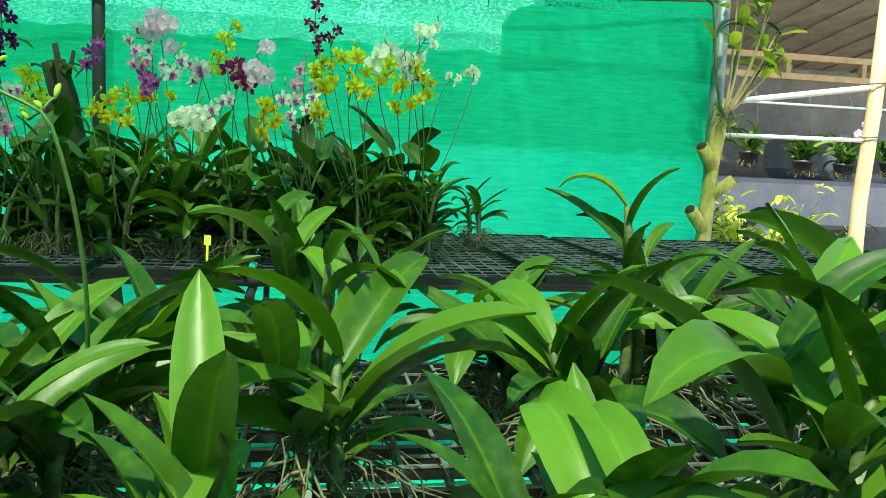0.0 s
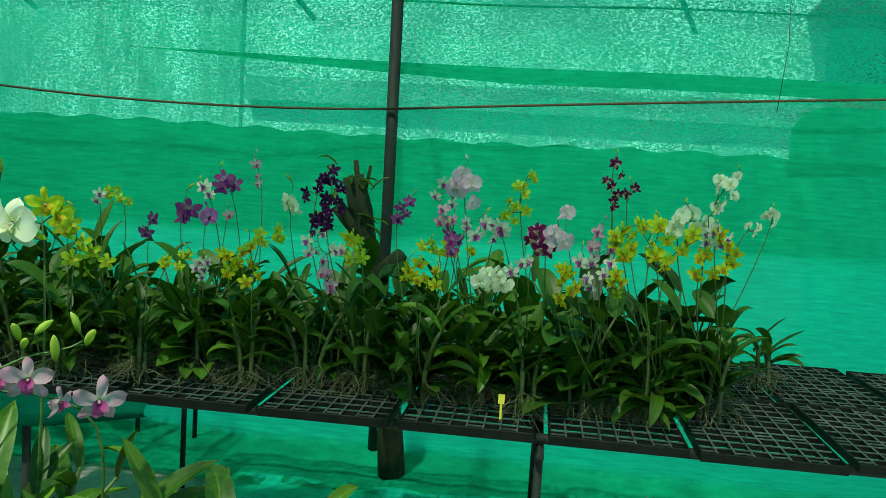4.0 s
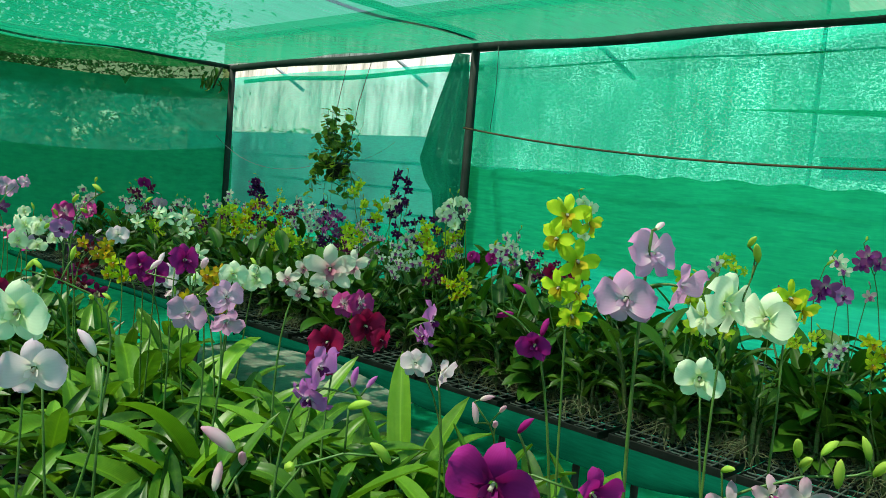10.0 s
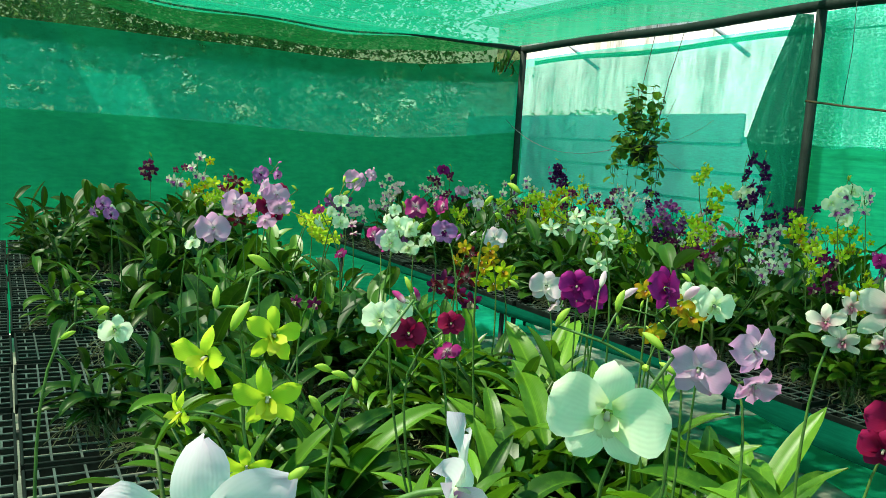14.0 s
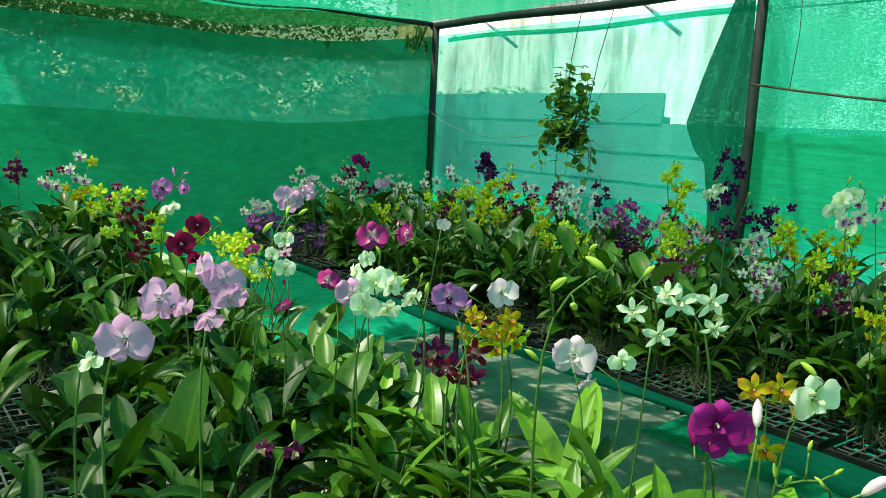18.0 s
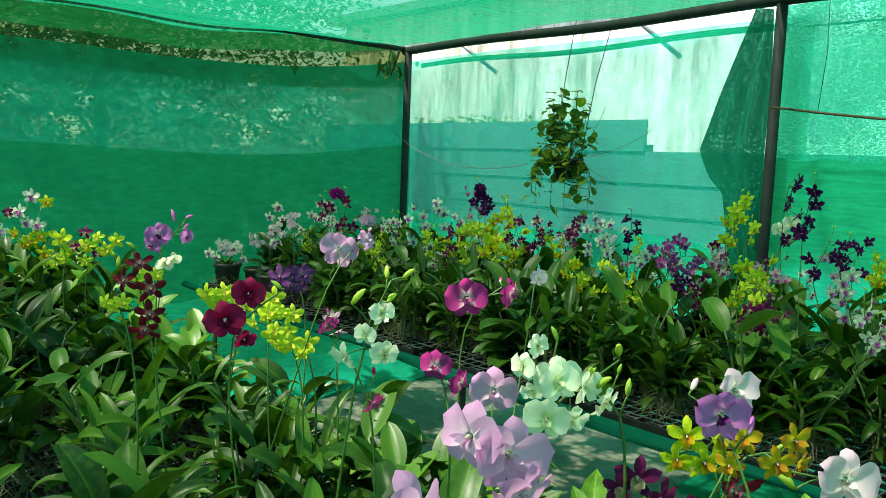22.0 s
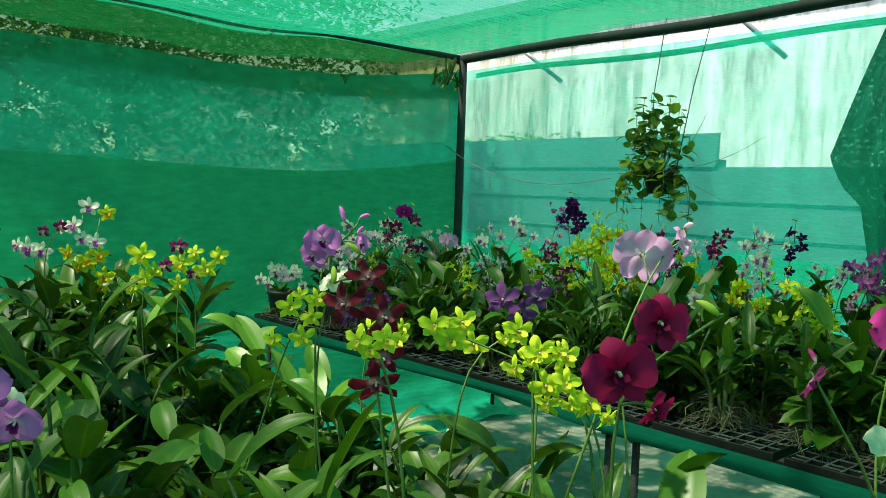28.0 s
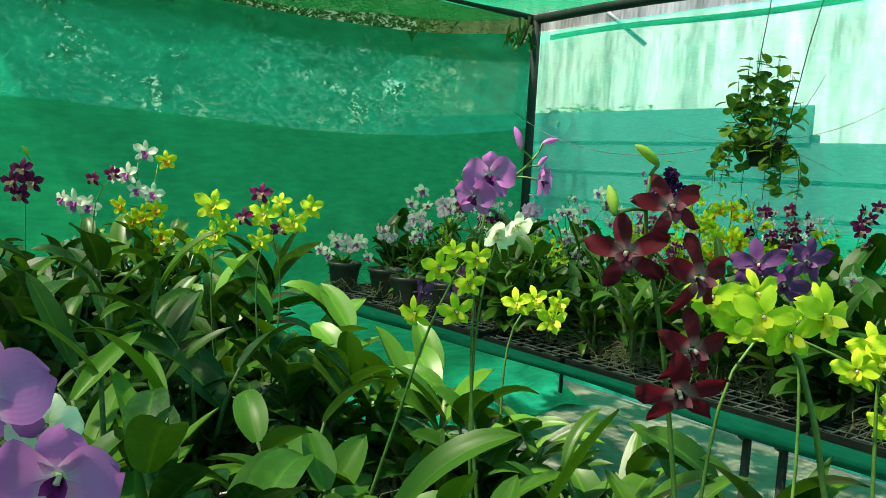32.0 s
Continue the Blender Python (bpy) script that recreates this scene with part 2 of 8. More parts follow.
root_mat = solid("root_mat", (0.025, 0.03, 0.01), (0.17, 0.18, 0.085), 60, 0.8)
rope_mat = solid("rope_mat", (0.06, 0.035, 0.015), (0.14, 0.08, 0.035), 120, 0.8)
wire_mat = solid("wire_mat", (0.02, 0.025, 0.02), (0.06, 0.07, 0.06), 60, 0.5)
tag_mat = solid("tag_mat", (0.75, 0.6, 0.03), (0.85, 0.7, 0.06), 60, 0.5)
truck_paint = solid("truck_paint", (0.2, 0.21, 0.23), (0.3, 0.31, 0.33), 4, 0.35, 0.1, 0.05)
cane_mat = solid("cane_mat", (0.03, 0.065, 0.014), (0.11, 0.16, 0.045), 40, 0.6, 0, 0.3, (1, 1, 4))
stem_mat = solid("stem_mat", (0.025, 0.075, 0.012), (0.085, 0.18, 0.03), 40, 0.5)
leaf_mat = leafy("leaf_mat", (0.014, 0.054, 0.006), (0.085, 0.2, 0.013), (0.11, 0.24, 0.016), 0.4, 0.2)
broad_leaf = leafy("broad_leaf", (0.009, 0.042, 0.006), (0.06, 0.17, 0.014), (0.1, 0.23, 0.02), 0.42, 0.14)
# young strap leaves, their green lightened for the sun that falls on them
young_sunlit_leaf = leafy("young_sunlit_leaf", (0.035, 0.11, 0.008), (0.14, 0.3, 0.022), (0.2, 0.36, 0.03), 0.38, 0.26)
tree_leaf = leafy("tree_leaf", (0.03, 0.1, 0.02), (0.12, 0.24, 0.04), (0.2, 0.3, 0.05), 0.5)
coin_leaf = leafy("coin_leaf", (0.05, 0.13, 0.02), (0.2, 0.32, 0.04), (0.28, 0.34, 0.05), 0.45, 0.42)
gold_leaf = leafy("gold_leaf", (0.2, 0.3, 0.03), (0.46, 0.5, 0.06), (0.6, 0.56, 0.12), 0.5, 0.35)
bud_green = petal("bud_green", (0.26, 0.44, 0.05), (0.46, 0.64, 0.1), (0.56, 0.68, 0.15))

# bloom kinds: petal colours from throat to rim, lip colours, shape, words
KINDS = {}


def kind(name, petals, lip, shape, words, spots=None):
    KINDS[name] = (petal("petal_" + name, *petals, spots), petal("lip_" + name, *lip), shape, words)


WHITE, CREAM = (0.89, 0.93, 0.77), (0.75, 0.8, 0.5)
kind("white", ((0.6, 0.75, 0.3), WHITE, WHITE), ((0.5, 0.6, 0.1), CREAM, WHITE), "round", "white")
kind("violet_lip", ((0.66, 0.8, 0.45), (0.82, 0.88, 0.68), (0.84, 0.88, 0.74)), ((0.25, 0.02, 0.3), (0.35, 0.05, 0.42), (0.5, 0.15, 0.55)), "spoon", "white violet-lipped")
kind("violet", ((0.72, 0.5, 0.7), (0.62, 0.2, 0.6), (0.54, 0.14, 0.54)), ((0.08, 0.003, 0.08), (0.15, 0.006, 0.13), (0.26, 0.03, 0.24)), "round", "violet")
kind("lilac", ((0.86, 0.7, 0.8), (0.8, 0.44, 0.72), (0.74, 0.32, 0.66)), ((0.62, 0.22, 0.5), (0.76, 0.42, 0.68), (0.82, 0.56, 0.78)), "round", "lilac")
kind("pale_lilac", ((0.85, 0.82, 0.7), (0.88, 0.68, 0.8), (0.82, 0.54, 0.76)), ((0.75, 0.6, 0.4), (0.86, 0.72, 0.74), (0.88, 0.74, 0.84)), "round", "pale lilac and white")
kind("magenta", ((0.2, 0.004, 0.1), (0.4, 0.01, 0.22), (0.5, 0.025, 0.32)), ((0.1, 0.0, 0.06), (0.22, 0.005, 0.14), (0.4, 0.03, 0.28)), "round", "magenta")
kind("crimson", ((0.14, 0.0, 0.03), (0.34, 0.006, 0.06), (0.46, 0.014, 0.11)), ((0.05, 0.0, 0.02), (0.12, 0.003, 0.04), (0.25, 0.01, 0.08)), "round", "crimson velvet")
kind("maroon", ((0.55, 0.28, 0.33), (0.19, 0.012, 0.03), (0.15, 0.009, 0.02)), ((0.1, 0.002, 0.02), (0.2, 0.02, 0.06), (0.4, 0.15, 0.2)), "star", "maroon star-shaped")
kind("dark_purple", ((0.07, 0.005, 0.07), (0.06, 0.006, 0.075), (0.1, 0.015, 0.13)), ((0.04, 0.0, 0.05), (0.08, 0.01, 0.1), (0.15, 0.03, 0.18)), "small", "dark purple")
kind("purple", ((0.7, 0.5, 0.6), (0.42, 0.09, 0.34), (0.34, 0.05, 0.28)), ((0.15, 0.005, 0.15), (0.2, 0.01, 0.24), (0.4, 0.1, 0.45)), "small", "purple")
kind("chartreuse", ((0.4, 0.52, 0.04), (0.57, 0.72, 0.04), (0.6, 0.75, 0.05)), ((0.45, 0.5, 0.02), (0.6, 0.62, 0.04), (0.7, 0.7, 0.1)), "small", "chartreuse yellow")
kind("yellow", ((0.36, 0.48, 0.02), (0.55, 0.7, 0.03), (0.6, 0.75, 0.035)), ((0.25, 0.1, 0.01), (0.5, 0.36, 0.02), (0.7, 0.6, 0.03)), "small", "yellow")
kind("gold", ((0.4, 0.46, 0.012), (0.57, 0.67, 0.022), (0.63, 0.73, 0.03)), ((0.25, 0.08, 0.01), (0.5, 0.26, 0.01), (0.68, 0.45, 0.02)), "small", "golden yellow speckled", (0.5, 0.43, 0.015))
kind("white_purple", ((0.65, 0.6, 0.5), WHITE, (0.8, 0.78, 0.75)), ((0.2, 0.01, 0.2), (0.36, 0.04, 0.36), (0.6, 0.3, 0.6)), "small", "small white purple-lipped")
kind("lilac_star", ((0.8, 0.82, 0.7), (0.84, 0.82, 0.84), (0.76, 0.58, 0.78)), ((0.4, 0.1, 0.4), (0.6, 0.4, 0.6), (0.8, 0.75, 0.8)), "spoon", "lilac-edged white star-shaped")
kind("pink", ((0.75, 0.7, 0.6), (0.72, 0.5, 0.6), (0.62, 0.3, 0.48)), ((0.25, 0.01, 0.14), (0.45, 0.05, 0.28), (0.6, 0.2, 0.42)), "small", "pink and white")
kind("plum", ((0.2, 0.02, 0.1), (0.16, 0.008, 0.08), (0.22, 0.02, 0.12)), ((0.3, 0.2, 0.1), (0.4, 0.3, 0.2), (0.5, 0.4, 0.3)), "small", "plum-red")
kind("rose", ((0.85, 0.72, 0.78), (0.5, 0.05, 0.26), (0.46, 0.02, 0.24)), ((0.8, 0.62, 0.7), (0.55, 0.12, 0.34), (0.4, 0.02, 0.22)), "round", "rose magenta white-throated")
kind("bronze", ((0.5, 0.42, 0.02), (0.62, 0.46, 0.02), (0.5, 0.2, 0.015)), ((0.35, 0.12, 0.01), (0.5, 0.2, 0.02), (0.55, 0.35, 0.02)), "small", "yellow and orange-bronze")
kind("white_star", ((0.55, 0.7, 0.25), (0.82, 0.88, 0.68), WHITE), ((0.6, 0.5, 0.2), (0.8, 0.76, 0.5), WHITE), "star", "white star-shaped")
kind("cream_pink", ((0.5, 0.16, 0.24), (0.8, 0.6, 0.62), (0.86, 0.85, 0.74)), ((0.3, 0.03, 0.14), (0.55, 0.15, 0.3), (0.7, 0.4, 0.45)), "spoon", "cream and pink")
kind("dark_lilac", ((0.3, 0.16, 0.34), (0.16, 0.05, 0.2), (0.13, 0.04, 0.18)), ((0.06, 0.004, 0.07), (0.12, 0.02, 0.14), (0.25, 0.1, 0.28)), "spoon", "dusky lilac")
column_mat = petal("column", (0.5, 0.4, 0.3), (0.66, 0.56, 0.5), (0.72, 0.64, 0.6))

# ---- mesh helpers ----


def to_mesh(bm, name, *mats, smooth=True):
    me = bpy.data.meshes.new(name)
    bm.normal_update()
    bm.to_mesh(me)
    bm.free()
    for m in mats:
        me.materials.append(m)
    if smooth:
        me.polygons.foreach_set("use_smooth", [True] * len(me.polygons))
    return me


def part(name, bm, material, parent, label="", smooth=True):
    me = bm if isinstance(bm, bpy.types.Mesh) else to_mesh(bm, name, material, smooth=smooth)
    ob = new(name, me)
    ob.parent = parent
    if label:
        tagged(ob, label)
    return ob


def thing(name, x, y, z, label, category, group="", kind=""):
    ob = new(name)
    ob.empty_display_size = 0.05
    ob.location = (x, y, z)
    return tagged(ob, label, category, group, kind)


def box(bm, x0, y0, z0, x1, y1, z1, bevel=0.0):
    vs = [bm.verts.new((x, y, z)) for x in (x0, x1) for y in (y0, y1) for z in (z0, z1)]
    fs = [bm.faces.new([vs[i] for i in q]) for q in ((0, 1, 3, 2), (4, 6, 7, 5), (0, 4, 5, 1), (2, 3, 7, 6), (0, 2, 6, 4), (1, 5, 7, 3))]
    if bevel:
        edges = list({e for f in fs for e in f.edges})
        bmesh.ops.bevel(bm, geom=edges, offset=bevel, segments=1, affect="EDGES")


def boxed(*dims, bevel=0.0):
    bm = bmesh.new()
    box(bm, *dims, bevel=bevel)
    return bm


def tube(bm, pts, r0, r1=None, seg=6, cap=True, radii=None):
    """A tapering round bar along points."""
    pts = [Vector(p) for p in pts]
    r1 = r0 if r1 is None else r1
    n, rings = len(pts), []
    side = None
    for i, p in enumerate(pts):
        d = (pts[min(i + 1, n - 1)] - pts[max(i - 1, 0)]).normalized()
        if side is None:
            side = d.orthogonal().normalized()
        else:
            side = (side - d * side.dot(d)).normalized()
        up = d.cross(side)
        r = radii[i] if radii else r0 + (r1 - r0) * i / max(1, n - 1)
        rings.append([bm.verts.new(p + (side * math.cos(a) + up * math.sin(a)) * r) for a in (2 * math.pi * k / seg for k in range(seg))])
    for a, b in zip(rings, rings[1:]):
        for k in range(seg):
            bm.faces.new((a[k], a[(k + 1) % seg], b[(k + 1) % seg], b[k]))
    if cap:
        bm.faces.new(rings[0][::-1])
        bm.faces.new(rings[-1])


def tubed(pts, r0, r1=None, seg=6, **kw):
    bm = bmesh.new()
    tube(bm, pts, r0, r1, seg, **kw)
    return bm


def arc(a, b, c, n=8):
    """Points of a smooth bow from a past b to c."""
    a, b, c = Vector(a), Vector(b), Vector(c)
    return [a * (1 - t) ** 2 + b * 2 * t * (1 - t) + c * t * t for t in (i / n for i in range(n + 1))]


def sheet(name, material, f, nu, nv, label="", kind="structure"):
    """A cloth surface f(u, v)."""
    bm = bmesh.new()
    g = [[bm.verts.new(f(i / nu, j / nv)) for j in range(nv + 1)] for i in range(nu + 1)]
    for i in range(nu):
        for j in range(nv):
            bm.faces.new((g[i][j], g[i + 1][j], g[i + 1][j + 1], g[i][j + 1]))
    ob = new(name, to_mesh(bm, name, material))
    return tagged(ob, label, "shade net", kind=kind)


def strip(bm, uv, pts_rows, mat=0):
    """A grid of points as faces, with across and along coordinates; returns nothing."""
    nv, nu = len(pts_rows), len(pts_rows[0])
    vs = [[bm.verts.new(p) for p in row] for row in pts_rows]
    for j in range(nv - 1):
        for i in range(nu - 1):
            f = bm.faces.new((vs[j][i], vs[j][i + 1], vs[j + 1][i + 1], vs[j + 1][i]))
            f.material_index = mat
            for lp, (a, b) in zip(f.loops, ((i, j), (i + 1, j), (i + 1, j + 1), (i, j + 1))):
                lp[uv].uv = (a / (nu - 1), b / (nv - 1))


def leaf_mesh(name, width, droop, fold, twist, material, rows=8, shape="strap"):
    """A leaf one unit long along +y, bent down by droop, folded along its midrib."""
    bm = bmesh.new()
    uv = bm.loops.layers.uv.new("UVMap")
    grid, y, z, ang = [], 0.0, 0.0, droop * 0.15
    for j in range(rows + 1):
        t = j / rows
        if shape == "strap":
            w = width * (0.35 + 0.65 * min(1, t * 3.2) ** 0.7) * (1 - max(0, (t - 0.45) / 0.55) ** 2.0) ** 0.7
        else:
            w = width * math.sin(math.pi * min(1, 0.06 + 0.94 * t)) ** 0.6
        w = max(w, 0.004)
        tw = twist * t
        row = []
        for i in (-1, -0.5, 0, 0.5, 1):
            x, h = i * w / 2, abs(i) * w / 2 * fold - (0.012 if i == 0 else 0)
            ca, sa = math.cos(ang), math.sin(ang)
            xr, hr = x * math.cos(tw) - h * math.sin(tw), x * math.sin(tw) + h * math.cos(tw)
            row.append((xr, y + hr * sa, z + hr * ca))
        grid.append(row)
        ang = droop * (0.15 + 1.2 * t ** 1.5)
        y += math.cos(ang) / rows
        z -= math.sin(ang) / rows
    strip(bm, uv, grid)
    return to_mesh(bm, name, material)


rng = random.Random(7)
LEAVES = [leaf_mesh("leaf", rng.uniform(0.2, 0.28), d, rng.uniform(0.2, 0.55), rng.uniform(-0.5, 0.5), leaf_mat) for d in (0.2, 0.45, 0.65, 0.85, 1.1, 1.3, 1.6, 0.75)]
YOUNG = [leaf_mesh("leaf", rng.uniform(0.18, 0.24), d, rng.uniform(0.25, 0.5), rng.uniform(-0.5, 0.5), young_sunlit_leaf, 9) for d in (0.2, 0.5, 0.8, 1.0, 1.25, 0.65)]
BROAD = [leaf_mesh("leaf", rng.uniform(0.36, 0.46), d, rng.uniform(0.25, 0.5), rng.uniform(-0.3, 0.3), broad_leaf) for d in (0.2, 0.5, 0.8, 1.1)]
COINS = [leaf_mesh("leaf", rng.uniform(0.8, 0.95), d, 0.15, 0.1, coin_leaf, 6, "coin") for d in (0.2, 0.6)]


def tepal(bm, uv, ang, length, width, lift, curl, mat=0, start=0.05, rows=5, ruffle=0.0, tip=2.2):
    """One petal of a bloom that faces +z, pointing at ang round it."""
    ca, sa = math.cos(ang), math.sin(ang)
    grid = []
    for j in range(rows + 1):
        t = j / rows
        w = width * (0.3 + 0.7 * math.sin(math.pi * min(1.0, t * 0.62 + 0.08))) * (1 - t ** (2.2 * tip)) ** 0.5 if t < 1 else width * 0.16
        r, h = start + length * t, lift * t + curl * t * t
        row = []
        for k, i in enumerate((-1, -0.5, 0, 0.5, 1)):
            hh = h + abs(i) ** 2 * width * (0.16 - 0.3 * t * t) + ruffle * math.sin(5 * t + 2.3 * i + ang * 3) * t
            x, y = r, i * w / 2
            row.append((x * ca - y * sa, x * sa + y * ca, hh))
        grid.append(row)
    strip(bm, uv, grid, mat)


def lip_part(bm, uv, size, mat):
    for ang, ln, w, lift, curl in ((-math.pi / 2, 0.34, 0.26, 0.42, -0.36), (-math.pi / 2 - 1.1, 0.15, 0.2, 0.3, 0.05), (-math.pi / 2 + 1.1, 0.15, 0.2, 0.3, 0.05)):
        tepal(bm, uv, ang, ln * size, w * size, lift * size, curl * size, mat, 0.02, 4)


def column_part(bm, uv, mat):
    n0 = len(bm.faces)
    tube(bm, arc((0, 0.0, -0.02), (0, 0.03, 0.06), (0, -0.01, 0.1), 3), 0.024, 0.03, 5)
    bm.faces.ensure_lookup_table()
    for f in bm.faces[n0:]:
        f.material_index = mat
        for lp in f.loops:
            lp[uv].uv = (0.5, 0.6)


# petal shapes: (angle in degrees, length, width) of three sepals and two petals
SHAPES = {
    "round": ((90, 0.43, 0.4), (232, 0.44, 0.37), (308, 0.44, 0.37), (14, 0.48, 0.68), (166, 0.48, 0.68)),
    "star": ((90, 0.46, 0.24), (225, 0.46, 0.23), (315, 0.46, 0.23), (22, 0.5, 0.27), (158, 0.5, 0.27)),
    "spoon": ((90, 0.46, 0.3), (220, 0.46, 0.27), (320, 0.46, 0.27), (26, 0.5, 0.36), (154, 0.5, 0.36)),
    "small": ((90, 0.45, 0.25), (226, 0.45, 0.26), (314, 0.45, 0.26), (20, 0.48, 0.35), (160, 0.48, 0.35)),
}
LIPS = {"round": 0.62, "star": 0.62, "spoon": 0.66, "small": 0.95}
BLOOMS, PIECES = {}, {}


def bloom_mesh(k, variant):
    """A whole bloom of kind k as one mesh, one unit across, facing +z."""
    if (k, variant) not in BLOOMS:
        pm, lm, shape, words = KINDS[k]
        r = random.Random(k + str(variant))
        bm = bmesh.new()
        uv = bm.loops.layers.uv.new("UVMap")
        openness = (0.06, 0.2, 0.34)[variant]
        for n, (a, ln, w) in enumerate(SHAPES[shape]):
            tepal(bm, uv, radians(a + r.uniform(-7, 7)), ln, w * r.uniform(0.92, 1.08), openness * (0.4 if n < 3 else 1.0) * r.uniform(0.6, 1.3), r.uniform(-0.14, 0.06), 0, ruffle=0.03, rows=4)
        lip_part(bm, uv, LIPS[shape], 1)
        column_part(bm, uv, 2)
        BLOOMS[k, variant] = to_mesh(bm, "flower", pm, lm, column_mat)
    return BLOOMS[k, variant]


def bloom_pieces(k, variant):
    """The same bloom in separate pieces, for those that are seen from close by."""
    if (k, variant) not in PIECES:
        pm, lm, shape, words = KINDS[k]
        r = random.Random(k + "x" + str(variant))
        out = []
        for n, (a, ln, w) in enumerate(SHAPES[shape]):
            bm = bmesh.new()
            uv = bm.loops.layers.uv.new("UVMap")
            tepal(bm, uv, radians(a + r.uniform(-6, 6)), ln, w * r.uniform(0.94, 1.06), (0.05, 0.16, 0.3)[variant] * (0.3 if n < 3 else 1.0) + (0.012 if n > 2 else 0), r.uniform(-0.16, 0.02), 0, ruffle=0.05, rows=7)
            out.append(("sepal" if n < 3 else "petal", to_mesh(bm, "petal", pm)))
        bm = bmesh.new()
        uv = bm.loops.layers.uv.new("UVMap")
        lip_part(bm, uv, LIPS[shape], 0)
        out.append(("lip", to_mesh(bm, "lip", lm)))
        bm = bmesh.new()
        uv = bm.loops.layers.uv.new("UVMap")
        column_part(bm, uv, 0)
        PIECES[k, variant] = (to_mesh(bm, "flower", column_mat), out)
    return PIECES[k, variant]


def bud_mesh(material, name="bud"):
    bm = bmesh.new()
    uv = bm.loops.layers.uv.new("UVMap")
    tube(bm, [(0, 0.1 * math.sin(t * 2.4), t - 0.1) for t in (0, 0.15, 0.4, 0.65, 0.85, 1.0)], 1, seg=7, radii=[0.05, 0.12, 0.165, 0.155, 0.1, 0.025])
    for f in bm.faces:
        for lp in f.loops:
            lp[uv].uv = (0.5, min(1, max(0, lp.vert.co.z)))
    return to_mesh(bm, name, material)


BUDS = {"green": bud_mesh(bud_green)}


def bud_of(k):
    """Buds of pink and lilac kinds show colour; the others stay green."""
    k = k if k in ("pale_lilac", "lilac", "pink", "magenta", "rose", "violet") else "green"
    if k not in BUDS:
        BUDS[k] = bud_mesh(KINDS["pale_lilac" if k == "lilac" else k][0])
    return BUDS[k]


def roots_mesh(seed, spread, strands):
    r = random.Random(seed)
    bm = bmesh.new()
    for i in range(strands):
        a, d = r.uniform(0, 6.28), spread * r.uniform(0.4, 1.2)
        b = a + r.uniform(-1.2, 1.2)
        z0 = r.uniform(0.02, 0.07)
        pts = arc((0.025 * math.cos(a), 0.025 * math.sin(a), z0), (d * 0.6 * math.cos(a), d * 0.6 * math.sin(a), z0 + r.uniform(-0.02, 0.045)), (d * math.cos(b), d * math.sin(b), r.uniform(-0.02, 0.02)), 6)
        pts = [q + Vector((r.gauss(0, 0.004), r.gauss(0, 0.004), r.gauss(0, 0.003))) for q in pts]
        tube(bm, pts, r.uniform(0.0012, 0.0024), 0.0008, 4, cap=False)
    return to_mesh(bm, "root_mass", root_mat)


ROOTS = [roots_mesh(s, 0.115, 56) for s in range(5)]
ROOTLETS = [roots_mesh(s, 0.07, 22) for s in range(20, 23)]


def cane_points(r, tall, lean, az):
    x, y = math.cos(az) * lean, math.sin(az) * lean
    return arc((math.cos(az) * 0.03, math.sin(az) * 0.03, 0), (x * 0.25, y * 0.25, tall * 0.55), (x, y, tall), 6)


BENCH_Z = 0.735


def orchid(x, y, tall=0.28, canes=5, leaf=0.15, seed=0, broad=False, leaves=5, pot=False, spread=0.5, label="", z=BENCH_Z, young=False):
    """A dendrobium on a bench: root mat, canes, each with its two ranks of strap leaves."""
    r = random.Random(seed * 31 + 5)
    p = thing("orchid_plant", x, y, z, label or "leafy green orchid without blooms, bare roots on mesh bench", "orchid", "orchids on the benches")
    p["blooming"] = 0
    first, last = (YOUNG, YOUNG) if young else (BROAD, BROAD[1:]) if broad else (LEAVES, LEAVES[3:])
    part("root_mass", ROOTS[seed % len(ROOTS)], None, p).rotation_euler = (0, 0, r.uniform(0, 6.28))
    if pot:
        part("pot", POT_MESH, None, p)
    base = r.uniform(0, 6.28)
    for c in range(canes):
        az = base + 6.28 * c / canes + r.uniform(-0.4, 0.4)
        h = tall * r.uniform(0.55, 1.0)
        pts = cane_points(r, h, h * spread * r.uniform(0.3, 1.0), az)
        n = len(pts)
        bm = bmesh.new()
        tube(bm, pts, 0, seg=6, radii=[0.0036 + 0.0034 * math.sin(math.pi * min(1, i / n + 0.15)) + (0.0009 if i % 2 else 0) for i in range(n)])
        cane = part("cane", bm, cane_mat, p)
        rank = r.uniform(0, 6.28)
        for i in range(leaves):
            t = 0.3 + 0.7 * (i + 1) / leaves
            f = min(t * (n - 1), n - 1.001)
            q = pts[int(f)].lerp(pts[int(f) + 1], f - int(f))
            me = r.choice(first if i < leaves - 1 else last)
            lf = part("leaf", me, None, cane)
            up = radians(r.uniform(18, 52) + 26 * t if i < leaves - 1 else r.uniform(42, 76))
            s = leaf * r.uniform(0.7, 1.15) * (1.05 if t < 0.95 else 0.85)
            lf.matrix_basis = Matrix.Translation(q) @ pose(0, 0, 0, 0, 0, math.degrees(rank + math.pi * (i % 2)) + r.uniform(-35, 35)) @ pose(0, 0, 0, math.degrees(up), r.uniform(-15, 15), 0) @ Matrix.Diagonal((s, s, s, 1))
    return p


